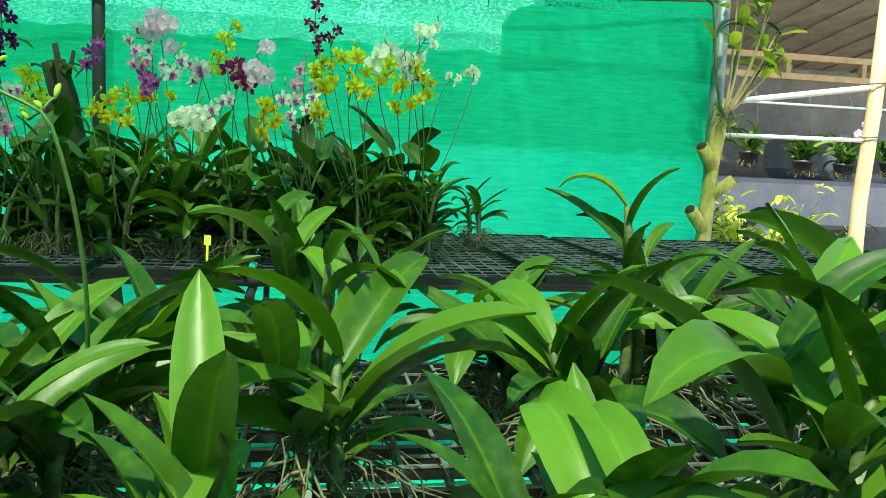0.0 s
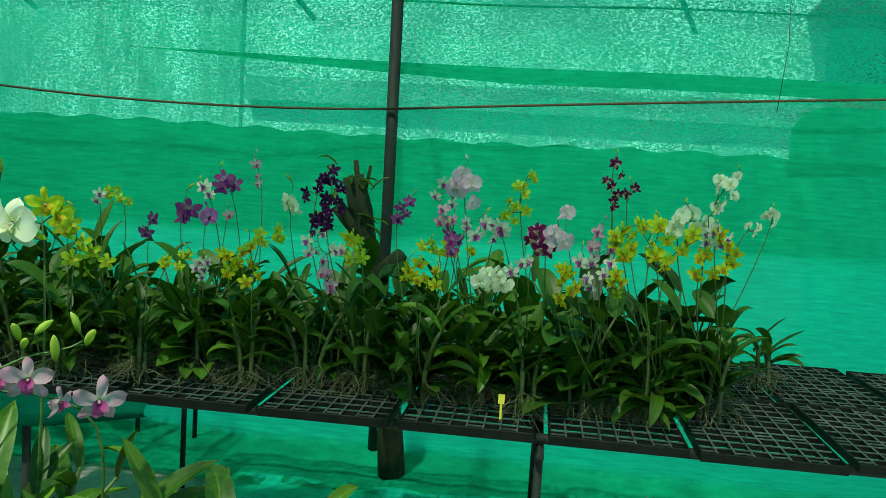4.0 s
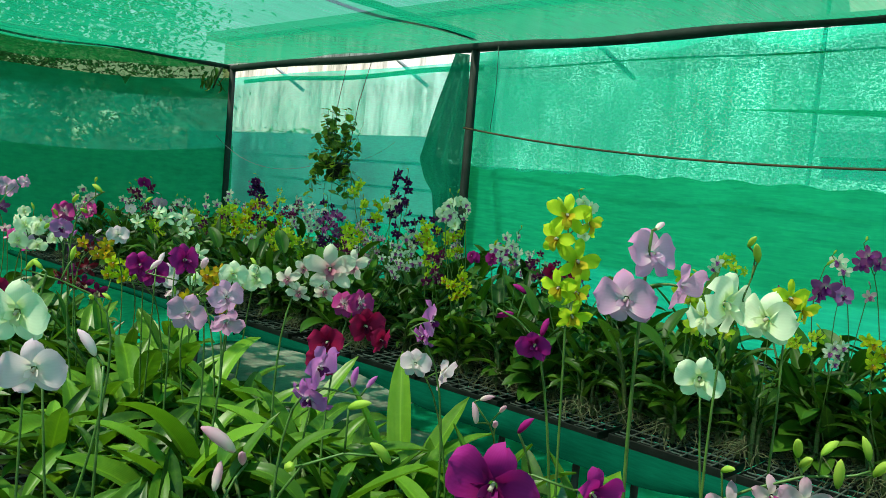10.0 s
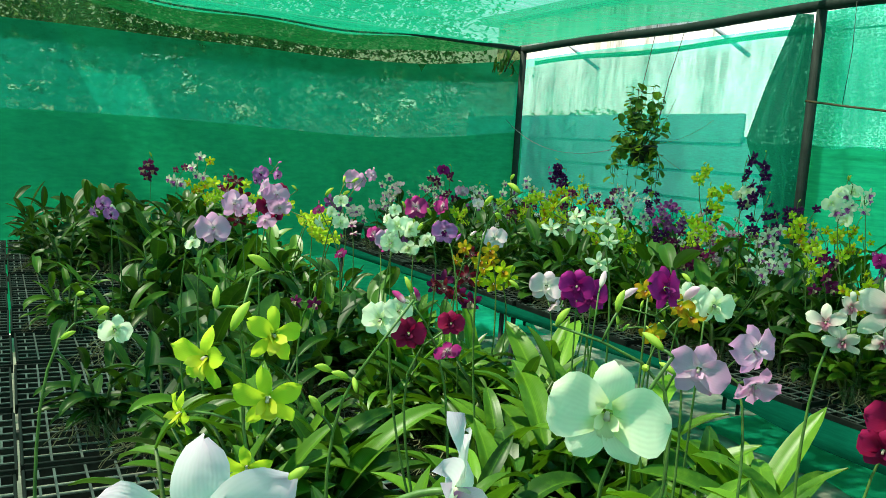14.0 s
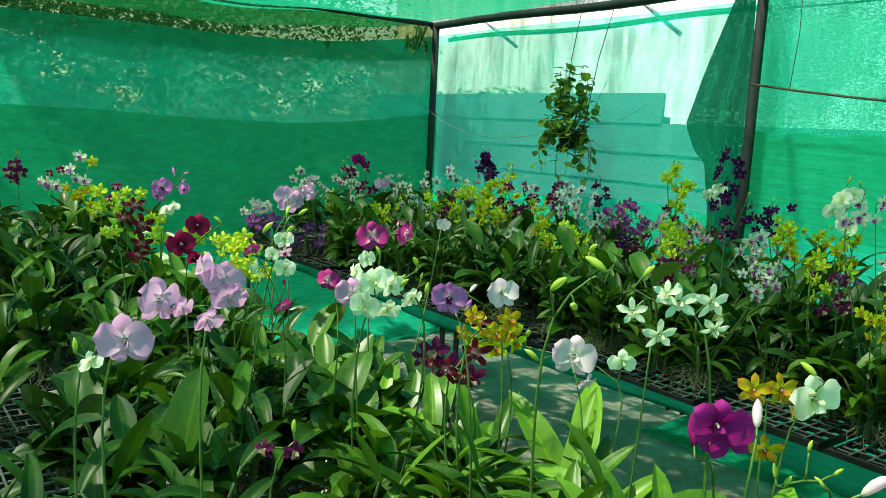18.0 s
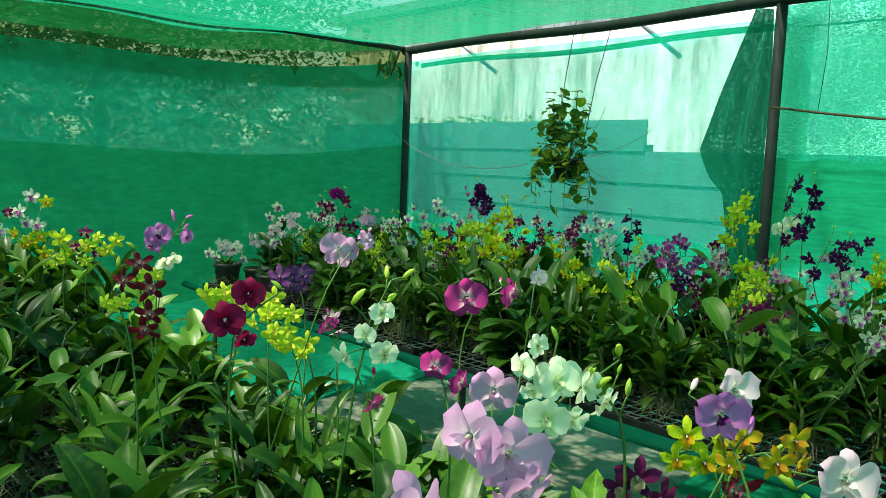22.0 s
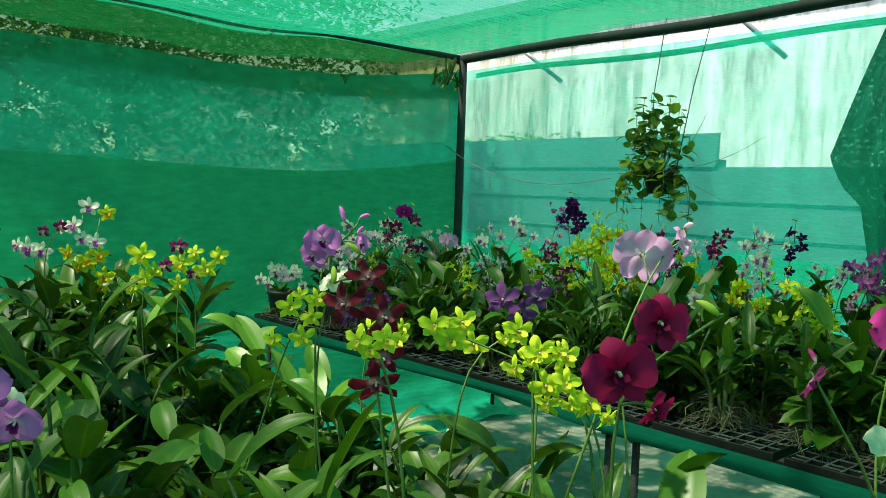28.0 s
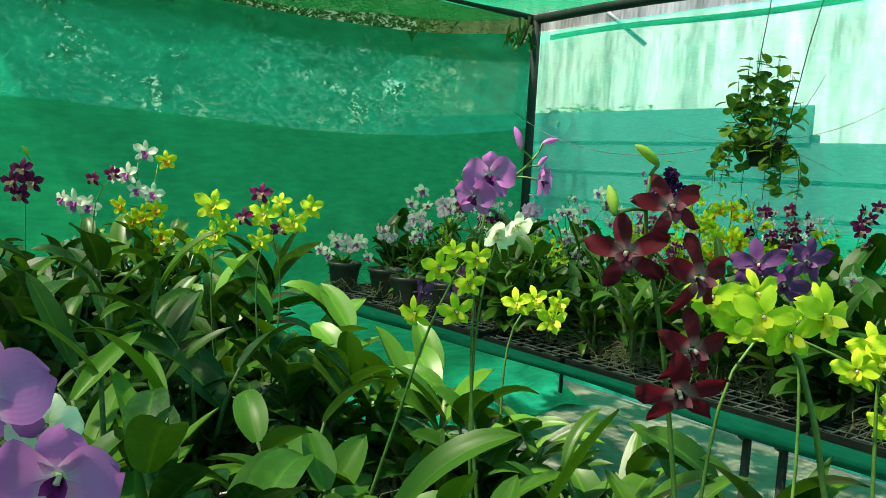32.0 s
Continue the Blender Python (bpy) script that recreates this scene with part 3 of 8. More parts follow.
FOLIAGE = []
for n in range(11):
    r = random.Random(900 + n)
    bm = bmesh.new()
    bm.loops.layers.uv.new("UVMap")
    for c in range(6):
        az, h = 1.05 * c + r.uniform(-0.4, 0.4), r.uniform(0.12, 0.28)
        pts = cane_points(r, h, h * 0.6 * r.uniform(0.3, 1.0), az)
        n0 = len(bm.faces)
        tube(bm, pts, 0.006, 0.003, 5)
        bm.faces.ensure_lookup_table()
        for f in bm.faces[n0:]:
            f.material_index = 1
        for i in range(7):
            q = pts[1 + (i * 5) // 7] if i < 6 else pts[-1]
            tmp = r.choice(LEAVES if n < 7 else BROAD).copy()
            s = r.uniform(0.11, 0.165)
            tmp.transform(Matrix.Translation(q) @ pose(0, 0, 0, 0, 0, r.uniform(0, 360)) @ pose(0, 0, 0, r.uniform(22, 66) if i < 6 else r.uniform(45, 70), r.uniform(-15, 15)) @ Matrix.Diagonal((s, s, s, 1)))
            bm.from_mesh(tmp)
            bpy.data.meshes.remove(tmp)
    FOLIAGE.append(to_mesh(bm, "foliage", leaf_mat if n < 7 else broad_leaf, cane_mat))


def bushy(x, y, seed=0, size=1.0, broad=False, z=BENCH_Z):
    """An orchid in the crowded rear of the bench, its leaves grown together."""
    r = random.Random(seed * 13 + 1)
    p = thing("orchid_plant", x, y, z, "leafy green orchid without blooms, crowded on mesh bench", "orchid", "orchids on the benches")
    p["blooming"] = 0
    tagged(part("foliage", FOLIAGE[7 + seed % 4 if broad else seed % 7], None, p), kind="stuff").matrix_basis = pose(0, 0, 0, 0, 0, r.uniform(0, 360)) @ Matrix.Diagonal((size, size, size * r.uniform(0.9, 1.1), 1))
    part("root_mass", ROOTS[seed % 5] if seed < 240 else ROOTLETS[seed % 3], None, p)
    return p


def facing(r, look_az, jitter):
    a = look_az + r.uniform(-jitter, jitter)
    e = r.uniform(-0.5, 0.25)
    return Vector((math.cos(a) * math.cos(e), math.sin(a) * math.cos(e), math.sin(e)))


def turned(at, d, size, roll=0.0):
    z = d.normalized()
    x = Vector((0, 0, 1)).cross(z).normalized()
    y = z.cross(x)
    m = Matrix((x, y, z)).transposed().to_4x4()
    return Matrix.Translation(at) @ m @ pose(0, 0, 0, 0, 0, roll) @ Matrix.Diagonal((size, size, size, 1))


def spray(p, tip, kind, n, size=0.05, run=0.12, buds=2, az=-75, jitter=55, wide=1.0, near=False, bow=0.0, seed=0, bud=0.0):
    """A flower stem that rises from plant p to tip; its last run metres carry n blooms, which face about az degrees."""
    r = random.Random(seed * 17 + n + int(abs(tip[0]) * 1000))
    o = Vector(p.location)
    tip = Vector(tip) - o
    foot = Vector((r.uniform(-0.03, 0.03), r.uniform(-0.03, 0.03), min(0.12, tip.z * 0.4)))
    mid = Vector((foot.x * 0.25 + tip.x * 0.75 + bow, foot.y * 0.25 + tip.y * 0.75, tip.z * 0.6))
    mid += Vector((r.uniform(-0.1, 0.1), r.uniform(-0.06, 0.06), r.uniform(0, 0.14) * tip.z))
    pts = arc(foot, mid, tip, 14)
    lens = [0.0]
    for a, b in zip(pts, pts[1:]):
        lens.append(lens[-1] + (b - a).length)
    total = lens[-1]

    def along(s):
        for i in range(14):
            if s <= lens[i + 1]:
                return pts[i].lerp(pts[i + 1], (s - lens[i]) / max(1e-6, lens[i + 1] - lens[i]))
        return pts[-1]

    bm = bmesh.new()
    tube(bm, pts, 0.0022, 0.0012, 6)
    run = min(run, total * 0.8)
    spots = []
    for i in range(n + buds):
        s = total - run * (1 - i / max(1, n + buds - 1)) if n + buds > 1 else total
        q = along(s)
        if i < n:
            d = facing(r, radians(az), radians(jitter))
            arm = size * (r.uniform(0.4, 1.25) if KINDS[kind][2] == "small" else r.uniform(0.35, 0.75)) * wide
            sideways = Vector((-d.y, d.x, 0)) * (1 if i % 2 else -1) * arm * r.uniform(0.4, 1.1)
            at = q + d * arm * 0.55 + sideways + Vector((0, 0, r.uniform(-0.2, 0.4) * size))
            tube(bm, arc(q, q + sideways * 0.6 + Vector((0, 0, size * 0.3)), at - d * size * 0.02, 4), 0.0011, 0.0014, 5)
            spots.append((at, d, size * r.uniform(0.85, 1.1)))
        else:
            d = Vector((r.uniform(-1, 1), r.uniform(-1, 1), r.uniform(0.2, 1.2))).normalized()
            at = q + d * 0.012
            tube(bm, [q, at], 0.001, 0.001, 4)
            b = part("bud", BUDS["green"], None, p)
            bs = bud * r.uniform(0.7, 1.1) if bud else min(0.019, size * r.uniform(0.26, 0.38))
            b.matrix_basis = turned(at, d, bs)
    part("flower_stem", bm, stem_mat, p)
    for at, d, s in spots:
        v = r.choice((0, 1, 1, 2, 2))
        roll = r.uniform(-18, 18)
        if near:
            core, pieces = bloom_pieces(kind, v)
            f = part("flower", core, None, p)
            for nm, me in pieces:
                part(nm, me, None, f)
        else:
            f = part("flower", bloom_mesh(kind, v), None, p)
        f.matrix_basis = turned(at, d, s, roll)
    words = KINDS[kind][3]
    if n:
        if p["blooming"] == 0:
            p["label"] = words + " orchid in bloom over strap leaves on bench"
        p["blooming"] = p["blooming"] + 1
    return p


def flowers(p, kind, blooms, buds=(), near=False):
    """A flower stem of plant p that carries blooms (x, y, z, size, facing, rise) and buds (x, y, z, length)."""
    r = random.Random(int(1000 * abs(p.location.x)) + len(blooms))
    o = Vector(p.location)
    marks = []
    for x, y, z, s, az, el in blooms:
        a, e = radians(az), radians(el)
        d = Vector((math.cos(a) * math.cos(e), math.sin(a) * math.cos(e), math.sin(e)))
        at = Vector((x, y, z)) - o
        marks.append((at - d * s * 0.42 - Vector((0, 0, s * 0.2)), at, d, s, True))
    for x, y, z, s in buds:
        d = Vector((r.uniform(-0.8, 0.8), r.uniform(-0.8, 0.8), r.uniform(0.1, 0.9))).normalized()
        at = Vector((x, y, z)) - o
        marks.append((at - d * s * 0.9, at - d * s * 0.4, d, s, False))
    mean = sum((m[0] for m in marks), Vector()) / len(marks)
    spread = np.array([m[0] - mean for m in marks])
    run = Vector(np.linalg.svd(spread)[2][0]) if len(marks) > 1 else Vector((0, 0, 1))
    if run.z < -0.3 or (abs(run.z) < 0.3 and run.x * mean.x + run.y * mean.y < 0):
        run = -run
    marks.sort(key=lambda m: (m[0] - mean).dot(run))
    axis = []
    for m in marks:
        s = (m[0] - mean).dot(run)
        axis.append(mean + run * s + (m[0] - mean - run * s) * 0.3)
    foot = Vector((r.uniform(-0.02, 0.02), r.uniform(-0.02, 0.02), 0.08))
    mid = Vector((foot.x * 0.35 + axis[0].x * 0.65, foot.y * 0.35 + axis[0].y * 0.65, axis[0].z * 0.62)) - run * 0.04
    pts = arc(foot, mid, axis[0], 9) + axis[1:]
    for _ in range(2):
        pts[8:-1] = [(pts[i - 1] + pts[i] * 2 + pts[i + 1]) / 4 for i in range(8, len(pts) - 1)]
    pts = [q for i, q in enumerate(pts) if i == 0 or (q - pts[i - 1]).length > 0.002]
    bm = bmesh.new()
    tube(bm, pts, 0.0023, 0.0012, 6)
    for root, at, d, s, is_bloom in marks:
        q = min(pts, key=lambda c: (c - root).length)
        end = at - d * s * (0.02 if is_bloom else 0.08)
        if (end - q).length > 0.004:
            tube(bm, arc(q, q.lerp(end, 0.5) + Vector((0, 0, 0.15 * (end - q).length)), end, 4), 0.0012, 0.0012, 5)
    part("flower_stem", bm, stem_mat, p)
    for root, at, d, s, is_bloom in marks:
        if not is_bloom:
            part("bud", bud_of(kind), None, p).matrix_basis = turned(at, d, s)
            continue
        v, roll = r.choice((0, 0, 1, 1, 2)), r.uniform(-14, 14)
        if near:
            core, pieces = bloom_pieces(kind, v)
            f = part("flower", core, None, p)
            for nm, me in pieces:
                part(nm, me, None, f)
        else:
            f = part("flower", bloom_mesh(kind, v), None, p)
        f.matrix_basis = turned(at, d, s, roll)
    if blooms:
        if p["blooming"] == 0:
            p["label"] = KINDS[kind][3] + " orchid in bloom over strap leaves on bench"
        p["blooming"] = p["blooming"] + 1
    elif p["blooming"] == 0:
        p["label"] = "budding green orchid over strap leaves on mesh bench"
    return p


def clump(p, kind, centre, wide, high, n, size, az):
    """A loose spray of n small blooms on one or two stems, spread about centre."""
    r = random.Random(int(abs(centre[0]) * 977 + centre[2] * 131) + n)
    wide, high, size = wide * 1.2, high * 1.12, size * 0.92
    a = radians(az)
    sides = [], []
    for i in range(n):
        v = 2 * (i + 0.5) / n - 1
        u = r.uniform(-1, 1) * (1 - 0.6 * v * v)
        deep = r.uniform(-0.6, 0.6) * wide
        bloom = (centre[0] - math.sin(a) * u * wide + math.cos(a) * deep, centre[1] + math.cos(a) * u * wide + math.sin(a) * deep,
                 centre[2] + v * high + r.uniform(-0.3, 0.3) * size, size * r.uniform(0.78, 1.12), az + r.uniform(-65, 65), r.uniform(-35, 20))
        sides[1 if n > 7 and u > 0 else 0].append(bloom)
    for blooms in sides:
        if blooms:
            top = max(blooms, key=lambda b: b[2])
            buds = [(top[0] + r.uniform(-0.02, 0.02), top[1], top[2] + size * r.uniform(0.5, 1.1), size * 0.34)] if r.random() < 0.6 else []
            flowers(p, kind, blooms, buds)
    return p


CLUSTERS = {}


def cluster_mesh(k, variant):
    """The blooms of a small spike grown together, for the crowded rear rows."""
    if (k, variant) not in CLUSTERS:
        r = random.Random(k + "c" + str(variant))
        bm = bmesh.new()
        bm.loops.layers.uv.new("UVMap")
        for i in range(10):
            d = facing(r, radians(-65), radians(75))
            at = Vector((r.gauss(0, 0.03), r.gauss(0, 0.025), -0.15 * i / 9 + r.uniform(-0.02, 0.02))) + d * 0.018
            tmp = bloom_mesh(k, r.choice((0, 1, 2))).copy()
            tmp.transform(turned(at, d, 0.047 * r.uniform(0.85, 1.15), r.uniform(-20, 20)))
            bm.from_mesh(tmp)
            bpy.data.meshes.remove(tmp)
        CLUSTERS[k, variant] = to_mesh(bm, "inflorescence", *bloom_mesh(k, 0).materials)
    return CLUSTERS[k, variant]


def spike(p, tip, kind, size=1.0, seed=0):
    """A thin stem from plant p to tip with a close cluster of small blooms."""
    r = random.Random(seed)
    tip = Vector(tip) - Vector(p.location)
    part("flower_stem", tubed(arc((r.uniform(-0.02, 0.02), 0, 0.1), (tip.x * 0.7, tip.y * 0.7, tip.z * 0.6), tip, 6), 0.0026, 0.0012, 5), stem_mat, p)
    c = part("inflorescence", cluster_mesh(kind, seed % 3), None, p)
    tagged(c, kind="stuff").matrix_basis = Matrix.Translation(tip) @ pose(0, 0, 0, 0, 0, r.uniform(-50, 50)) @ Matrix.Diagonal((size, size, size, 1))
    if p["blooming"] == 0:
        p["label"] = KINDS[kind][3] + " orchid in bloom over strap leaves on bench"
    p["blooming"] = p["blooming"] + 1
    return p


# ---- ground, floor and nets ----


def slab(name, material, dims, label, category, bevel=0.0):
    ob = new(name, to_mesh(boxed(*dims, bevel=bevel), name, material, smooth=False))
    return tagged(ob, label, category, kind="structure")


slab("ground", soil, (-400, -400, -0.6, 400, 400, -0.03), "bare ground round the shade house, paled to bounce light", "ground")
slab("floor", concrete, (-7.3, -4.2, -0.028, 3.0, 4.6, 0.0), "worn grey concrete floor with dust and stains", "floor")

WEST_X, EAVE = -6.98, 2.3
POSTS = (2.03, -0.91, -3.965, -6.9)


def line_y(x):
    """The post line runs a little askew of the benches."""
    return 3.85 + 0.0165 * (-0.9 - x)


def wall_y(x):
    return line_y(x) + 0.09



def wave(x, a, b, c):
    return a * math.sin(x * b + c)


# north wall: two widths of net that overlap in a band; the upper one is worn and open
def north_upper(u, v):
    x = -4.04 + u * 6.09
    low = 1.05 + 0.05 * u + wave(x, 0.02, 1.1, 0.6)
    z = low + v * (EAVE + 0.02 - low)
    return (x, wall_y(x) + wave(x, 0.012, 9, z * 3) + wave(z, 0.012, 7, x), z)


def foot(x):
    """How far the loose net lies out on the floor."""
    return min(1.0, max(0.0, (1.95 - x) / 0.3))


def north_lower(u, v):
    x = -4.04 + u * 6.09
    z = max(0.0, v - 0.14 * foot(x)) * (1.58 - 0.03 * u + wave(x, 0.008, 2.1, 0)) / (1 - 0.14 * foot(x))
    return (x, wall_y(x) - 0.03 + wave(x, 0.01, 5, z * 2) - 0.62 * foot(x) * max(0.0, 1 - v * 7), max(0.012, z) + 0.01 * foot(x) * math.sin(x * 21 + v * 60))


def north_far(u, v):
    x = -7.2 + u * 3.35
    return (x, wall_y(x) + 0.045 + wave(x, 0.02, 3, v * 4), 0.9 + v * (EAVE - 0.93))


def north_far_low(u, v):
    x = -7.2 + u * 3.35
    return (x, wall_y(x) + 0.07 + wave(x, 0.02, 3, v * 4), 0.01 + v * (1.08 + wave(x, 0.03, 2.5, 1)))


sheet("wall_north_far_low", net_low_lit, north_far_low, 50, 12, "dense green shade net along the wall foot")
sheet("wall_north_upper", net_upper, north_upper, 90, 24, "worn green shade net wall, upper width")
sheet("wall_north_lower", net_lower, north_lower, 90, 36, "dense green shade net wall, lower width")


def north_double(u, v):
    x = 0.93 + u * 1.12
    z = 1.5 + v * (0.2 + 0.1 * min(1.0, u * 9) ** 0.5)
    return (x, wall_y(x) - 0.032 + wave(x, 0.006, 5, z), z)


def floor_net(u, v):
    x, y = -1.5 + u * 3.45 + 0.06 * math.sin(v * 9), 2.42 + v * 0.98
    return (x, y, 0.014 + 0.006 * math.sin(x * 13 + y * 5) + 0.006 * math.sin(y * 17 - x * 4))


sheet("wall_north_double", net_lower, north_double, 24, 8, "second layer of green net sewn over the worn one")
sheet("floor_net", net_low_lit, floor_net, 60, 20, "green net spread loosely on the floor under the bench")


def north_fold(u, v):
    x = -2.3 + u * 4.3
    z = 1.93 - 0.03 * u + wave(x, 0.006, 2.2, 0) - v * 0.075 * min(1.0, u * 2.2)
    return (x, wall_y(x) - 0.045 + wave(x, 0.004, 5, z), z)


sheet("wall_north_fold", net_lower, north_fold, 60, 4, "doubled fold across the worn net wall")
sheet("wall_north_far", net_far, north_far, 50, 24, "thin see-through green shade net wall")


def west_net(u, v):
    y = -2.7 + u * 6.72
    top = 2.06 + 0.17 * max(0, (y - 2.2) / 1.75) ** 2 + 0.03 * max(0, -y) / 4
    return (WEST_X + 0.02 + wave(y, 0.02, 6, v * 5), y, 0.01 + v * top)


sheet("wall_west", net_west, west_net, 80, 30, "dark green shade net wall hanging slack before trees")


def west_low(u, v):
    p = west_net(u, v * 0.72)
    return (p[0] + 0.02, p[1], p[2] + 0.015 * v * math.sin(p[1] * 1.7))


sheet("wall_west_low", net_west_low, west_low, 80, 16, "second layer of dark green net over the lower wall")


def west_strip(u, v):
    y = -2.7 + u * 6.72
    lo, hi = 1.95 + 0.1 * max(0, (y - 2.2) / 1.75) ** 2, 2.33
    return (WEST_X - 0.005 + wave(y, 0.015, 5, 0), y, lo + v * (hi - lo))


sheet("wall_west_top", net_thin, west_strip, 60, 4, "thin see-through net strip under the roof edge")


SEAM = 0.65


def roof_z(x, y):
    sag = 0.16 * math.sin(math.pi * ((x + 6.9) / 3.0 % 1.0)) * math.sin(math.pi * min(1, max(0, (3.95 - y) / 5.0))) ** 0.7
    west = 0.10 * math.sin(math.pi * min(1, max(0, (3.95 - y) / 4.6))) * max(0, 1 - (x + 7.0) / 0.6)
    return 2.36 - sag * 0.55 - west + 0.05 * max(0, 3.0 - y) / 3 + wave(x, 0.012, 4.1, y * 1.3) + wave(y, 0.012, 5.0, x)


def roof(u, v):
    x = -7.32 + u * 9.64
    y = SEAM - 0.1 + v * (line_y(x) + 0.16 - SEAM)
    return (x, y, roof_z(x, y))


def roof_south(u, v):
    x, y = -7.32 + u * 9.64, -2.7 + v * (2.7 + SEAM)
    return (x, y, roof_z(x, y) + 0.012)


def south_net(u, v):
    x = -7.0 + u * 9.2
    return (x, -2.6 + wave(x, 0.05, 4, v * 2), 0.01 + v * 2.4)


sheet("wall_south", net_fold, south_net, 60, 12, "dense green shade net wall behind the walkway")
# out-of-view panel, kept open so that more sun reaches the front bench
sheet("ceiling_south", net_roof_thin, lambda u, v: roof_south(0.46 + 0.54 * u, v), 70, 60, "thin unseen green net roof panel that lets sun onto the bench")
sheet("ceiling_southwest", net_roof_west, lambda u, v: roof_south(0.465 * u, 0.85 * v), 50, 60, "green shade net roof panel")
# added open strip that lets a patch of sun through onto the walkway
sheet("ceiling_seam", net_seam, lambda u, v: roof_south(0.465 * u, 0.845 + 0.155 * v), 50, 10, "open strip of net added along the roof seam to let sun in")
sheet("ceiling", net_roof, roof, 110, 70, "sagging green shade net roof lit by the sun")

# ---- frame of the house ----
def pipe_thing(name, pts, r, material, label, category, seg=10):
    ob = new(name, to_mesh(tubed(pts, r, r, seg), name, material))
    return tagged(ob, label, category, kind="structure")


for i, x in enumerate(POSTS):
    pipe_thing("post", [(x, line_y(x), 0), (x + 0.005, line_y(x), 1.2), (x, line_y(x), 2.31)], 0.028 if i else 0.034, steel_dark if i else steel_grey, "dark painted steel pipe post of the net house", "post")
pipe_thing("beam_north", [(x, line_y(x) + 0.01 + wave(x, 0.01, 2, 0), 2.325 + wave(x, 0.008, 3, 1)) for x in np.linspace(-6.95, 2.2, 30)], 0.03, steel_dark, "dark steel pipe beam along the net wall top", "beam")
pipe_thing("beam_west", [(-6.93, y, 2.33) for y in np.linspace(-4, 3.94, 12)], 0.02, steel_dark, "dark steel pipe beam over the net wall", "beam")
for x in POSTS[:3]:
    pipe_thing("rafter", [(x, -4.1, 2.43), (x, 0, 2.44), (x, 3.86, 2.40)], 0.022, steel_dark, "steel pipe rafter above the roof net", "rafter")


# trays of deep plastic lattice on pipe frames
def tray_meshes(w, d):
    rim, grid = bmesh.new(), bmesh.new()
    h, t = 0.023, 0.006
    box(rim, -w / 2, -d / 2, -h, w / 2, -d / 2 + t, 0.002, 0.0015)
    box(rim, -w / 2, d / 2 - t, -h, w / 2, d / 2, 0.002, 0.0015)
    box(rim, -w / 2, -d / 2 + t, -h, -w / 2 + t, d / 2 - t, 0.002, 0.0015)
    box(rim, w / 2 - t, -d / 2 + t, -h, w / 2, d / 2 - t, 0.002, 0.0015)
    nx, ny = 8, 10
    for deep, wide, low, top in ((0, 0.0023, -0.003, -0.0004), (1, 0.0011, -0.016, -0.003)):
        n0 = len(grid.faces)
        for i in range(1, nx):
            x = -w / 2 + w * i / nx
            box(grid, x - wide, -d / 2 + t, low, x + wide, d / 2 - t, top)
        for j in range(1, ny):
            y = -d / 2 + d * j / ny
            box(grid, -w / 2 + t, y - wide, low + 0.0002, w / 2 - t, y + wide, top + 0.0003)
        for i in range(0, nx, 2):
            for j in range(0, ny, 3):
                x, y = -w / 2 + w * (i + 0.5) / nx, -d / 2 + d * (j + 0.5) / ny
                box(grid, x - w / nx / 2 + wide, y - wide, low, x + w / nx / 2 - wide, y + wide, top)
        grid.faces.ensure_lookup_table()
        for f in grid.faces[n0:]:
            f.material_index = deep
    return to_mesh(rim, "mesh_tray", tray_plastic, smooth=False), to_mesh(grid, "lattice", tray_dusty, tray_plastic, smooth=False)


TRAY_W, TRAY_D, PITCH = 0.36, 0.57, 0.39
TRAY_RIM, TRAY_GRID = tray_meshes(TRAY_W, TRAY_D)


def bench(name, x0, x1, rows_y, label, legs):
    """A pipe-framed bench with rows of lattice trays lying on it."""
    y0, y1 = rows_y[0] - TRAY_D / 2, rows_y[-1] + TRAY_D / 2
    z = BENCH_Z - 0.02
    b = thing(name, (x0 + x1) / 2, (y0 + y1) / 2, 0, label, "bench", "plant benches")
    o = Vector(b.location)

    def bar(nm, a, c, r):
        part(nm, tubed([Vector(a) - o, Vector(c) - o], r, r, 8), steel_dark, b)
    for y in (y0 + 0.1, (y0 + y1) / 2, y1 - 0.1):
        bar("rail", (x0, y, z - 0.021), (x1, y, z - 0.021), 0.015)
    for x in legs:
        bar("cross_bar", (x, y0 + 0.02, z - 0.05), (x, y1 - 0.02, z - 0.05), 0.013)
        for y in (y0 + 0.05, y1 - 0.05):
            bar("leg", (x, y, 0), (x, y, z - 0.05), 0.012)
    r = random.Random(len(name) + int(x0 * 10))
    n = int((x1 - x0) / PITCH)
    for k, y in enumerate(rows_y):
        for i in range(n):
            x = x1 - (i + 0.5) * PITCH - 0.02 * k
            t = new("mesh_tray", TRAY_RIM)
            t.matrix_world = pose(x + r.uniform(-0.004, 0.004), y + r.uniform(-0.006, 0.006), BENCH_Z + r.uniform(-0.001, 0.003), r.uniform(-0.4, 0.4), r.uniform(-0.4, 0.4), r.uniform(-0.6, 0.6))
            tagged(t, "black plastic lattice tray on bench frame", "plant tray", "bench trays")
            part("lattice", TRAY_GRID, None, t)
    return b


bench("plant_bench", -6.53, -1.694, (2.365, 2.945, 3.525), "long pipe-framed plant bench with black lattice top", (-1.8, -2.1, -4.1, -4.2, -6.3))
bench("plant_bench", -1.69, 2.212, (2.375, 2.955), "long pipe-framed plant bench with black lattice top, partly empty", (2.05, -0.129, -1.6))
bench("plant_bench", -6.2, 1.6, (-0.27, 0.31, 0.89), "long pipe-framed plant bench with black lattice top, crowded with orchids", (1.3, -0.9, -3.1, -5.3, -6.05))
TAG_PLACES = ((-0.239, 2.140, 0.764), (-0.459, 2.300, 0.841))

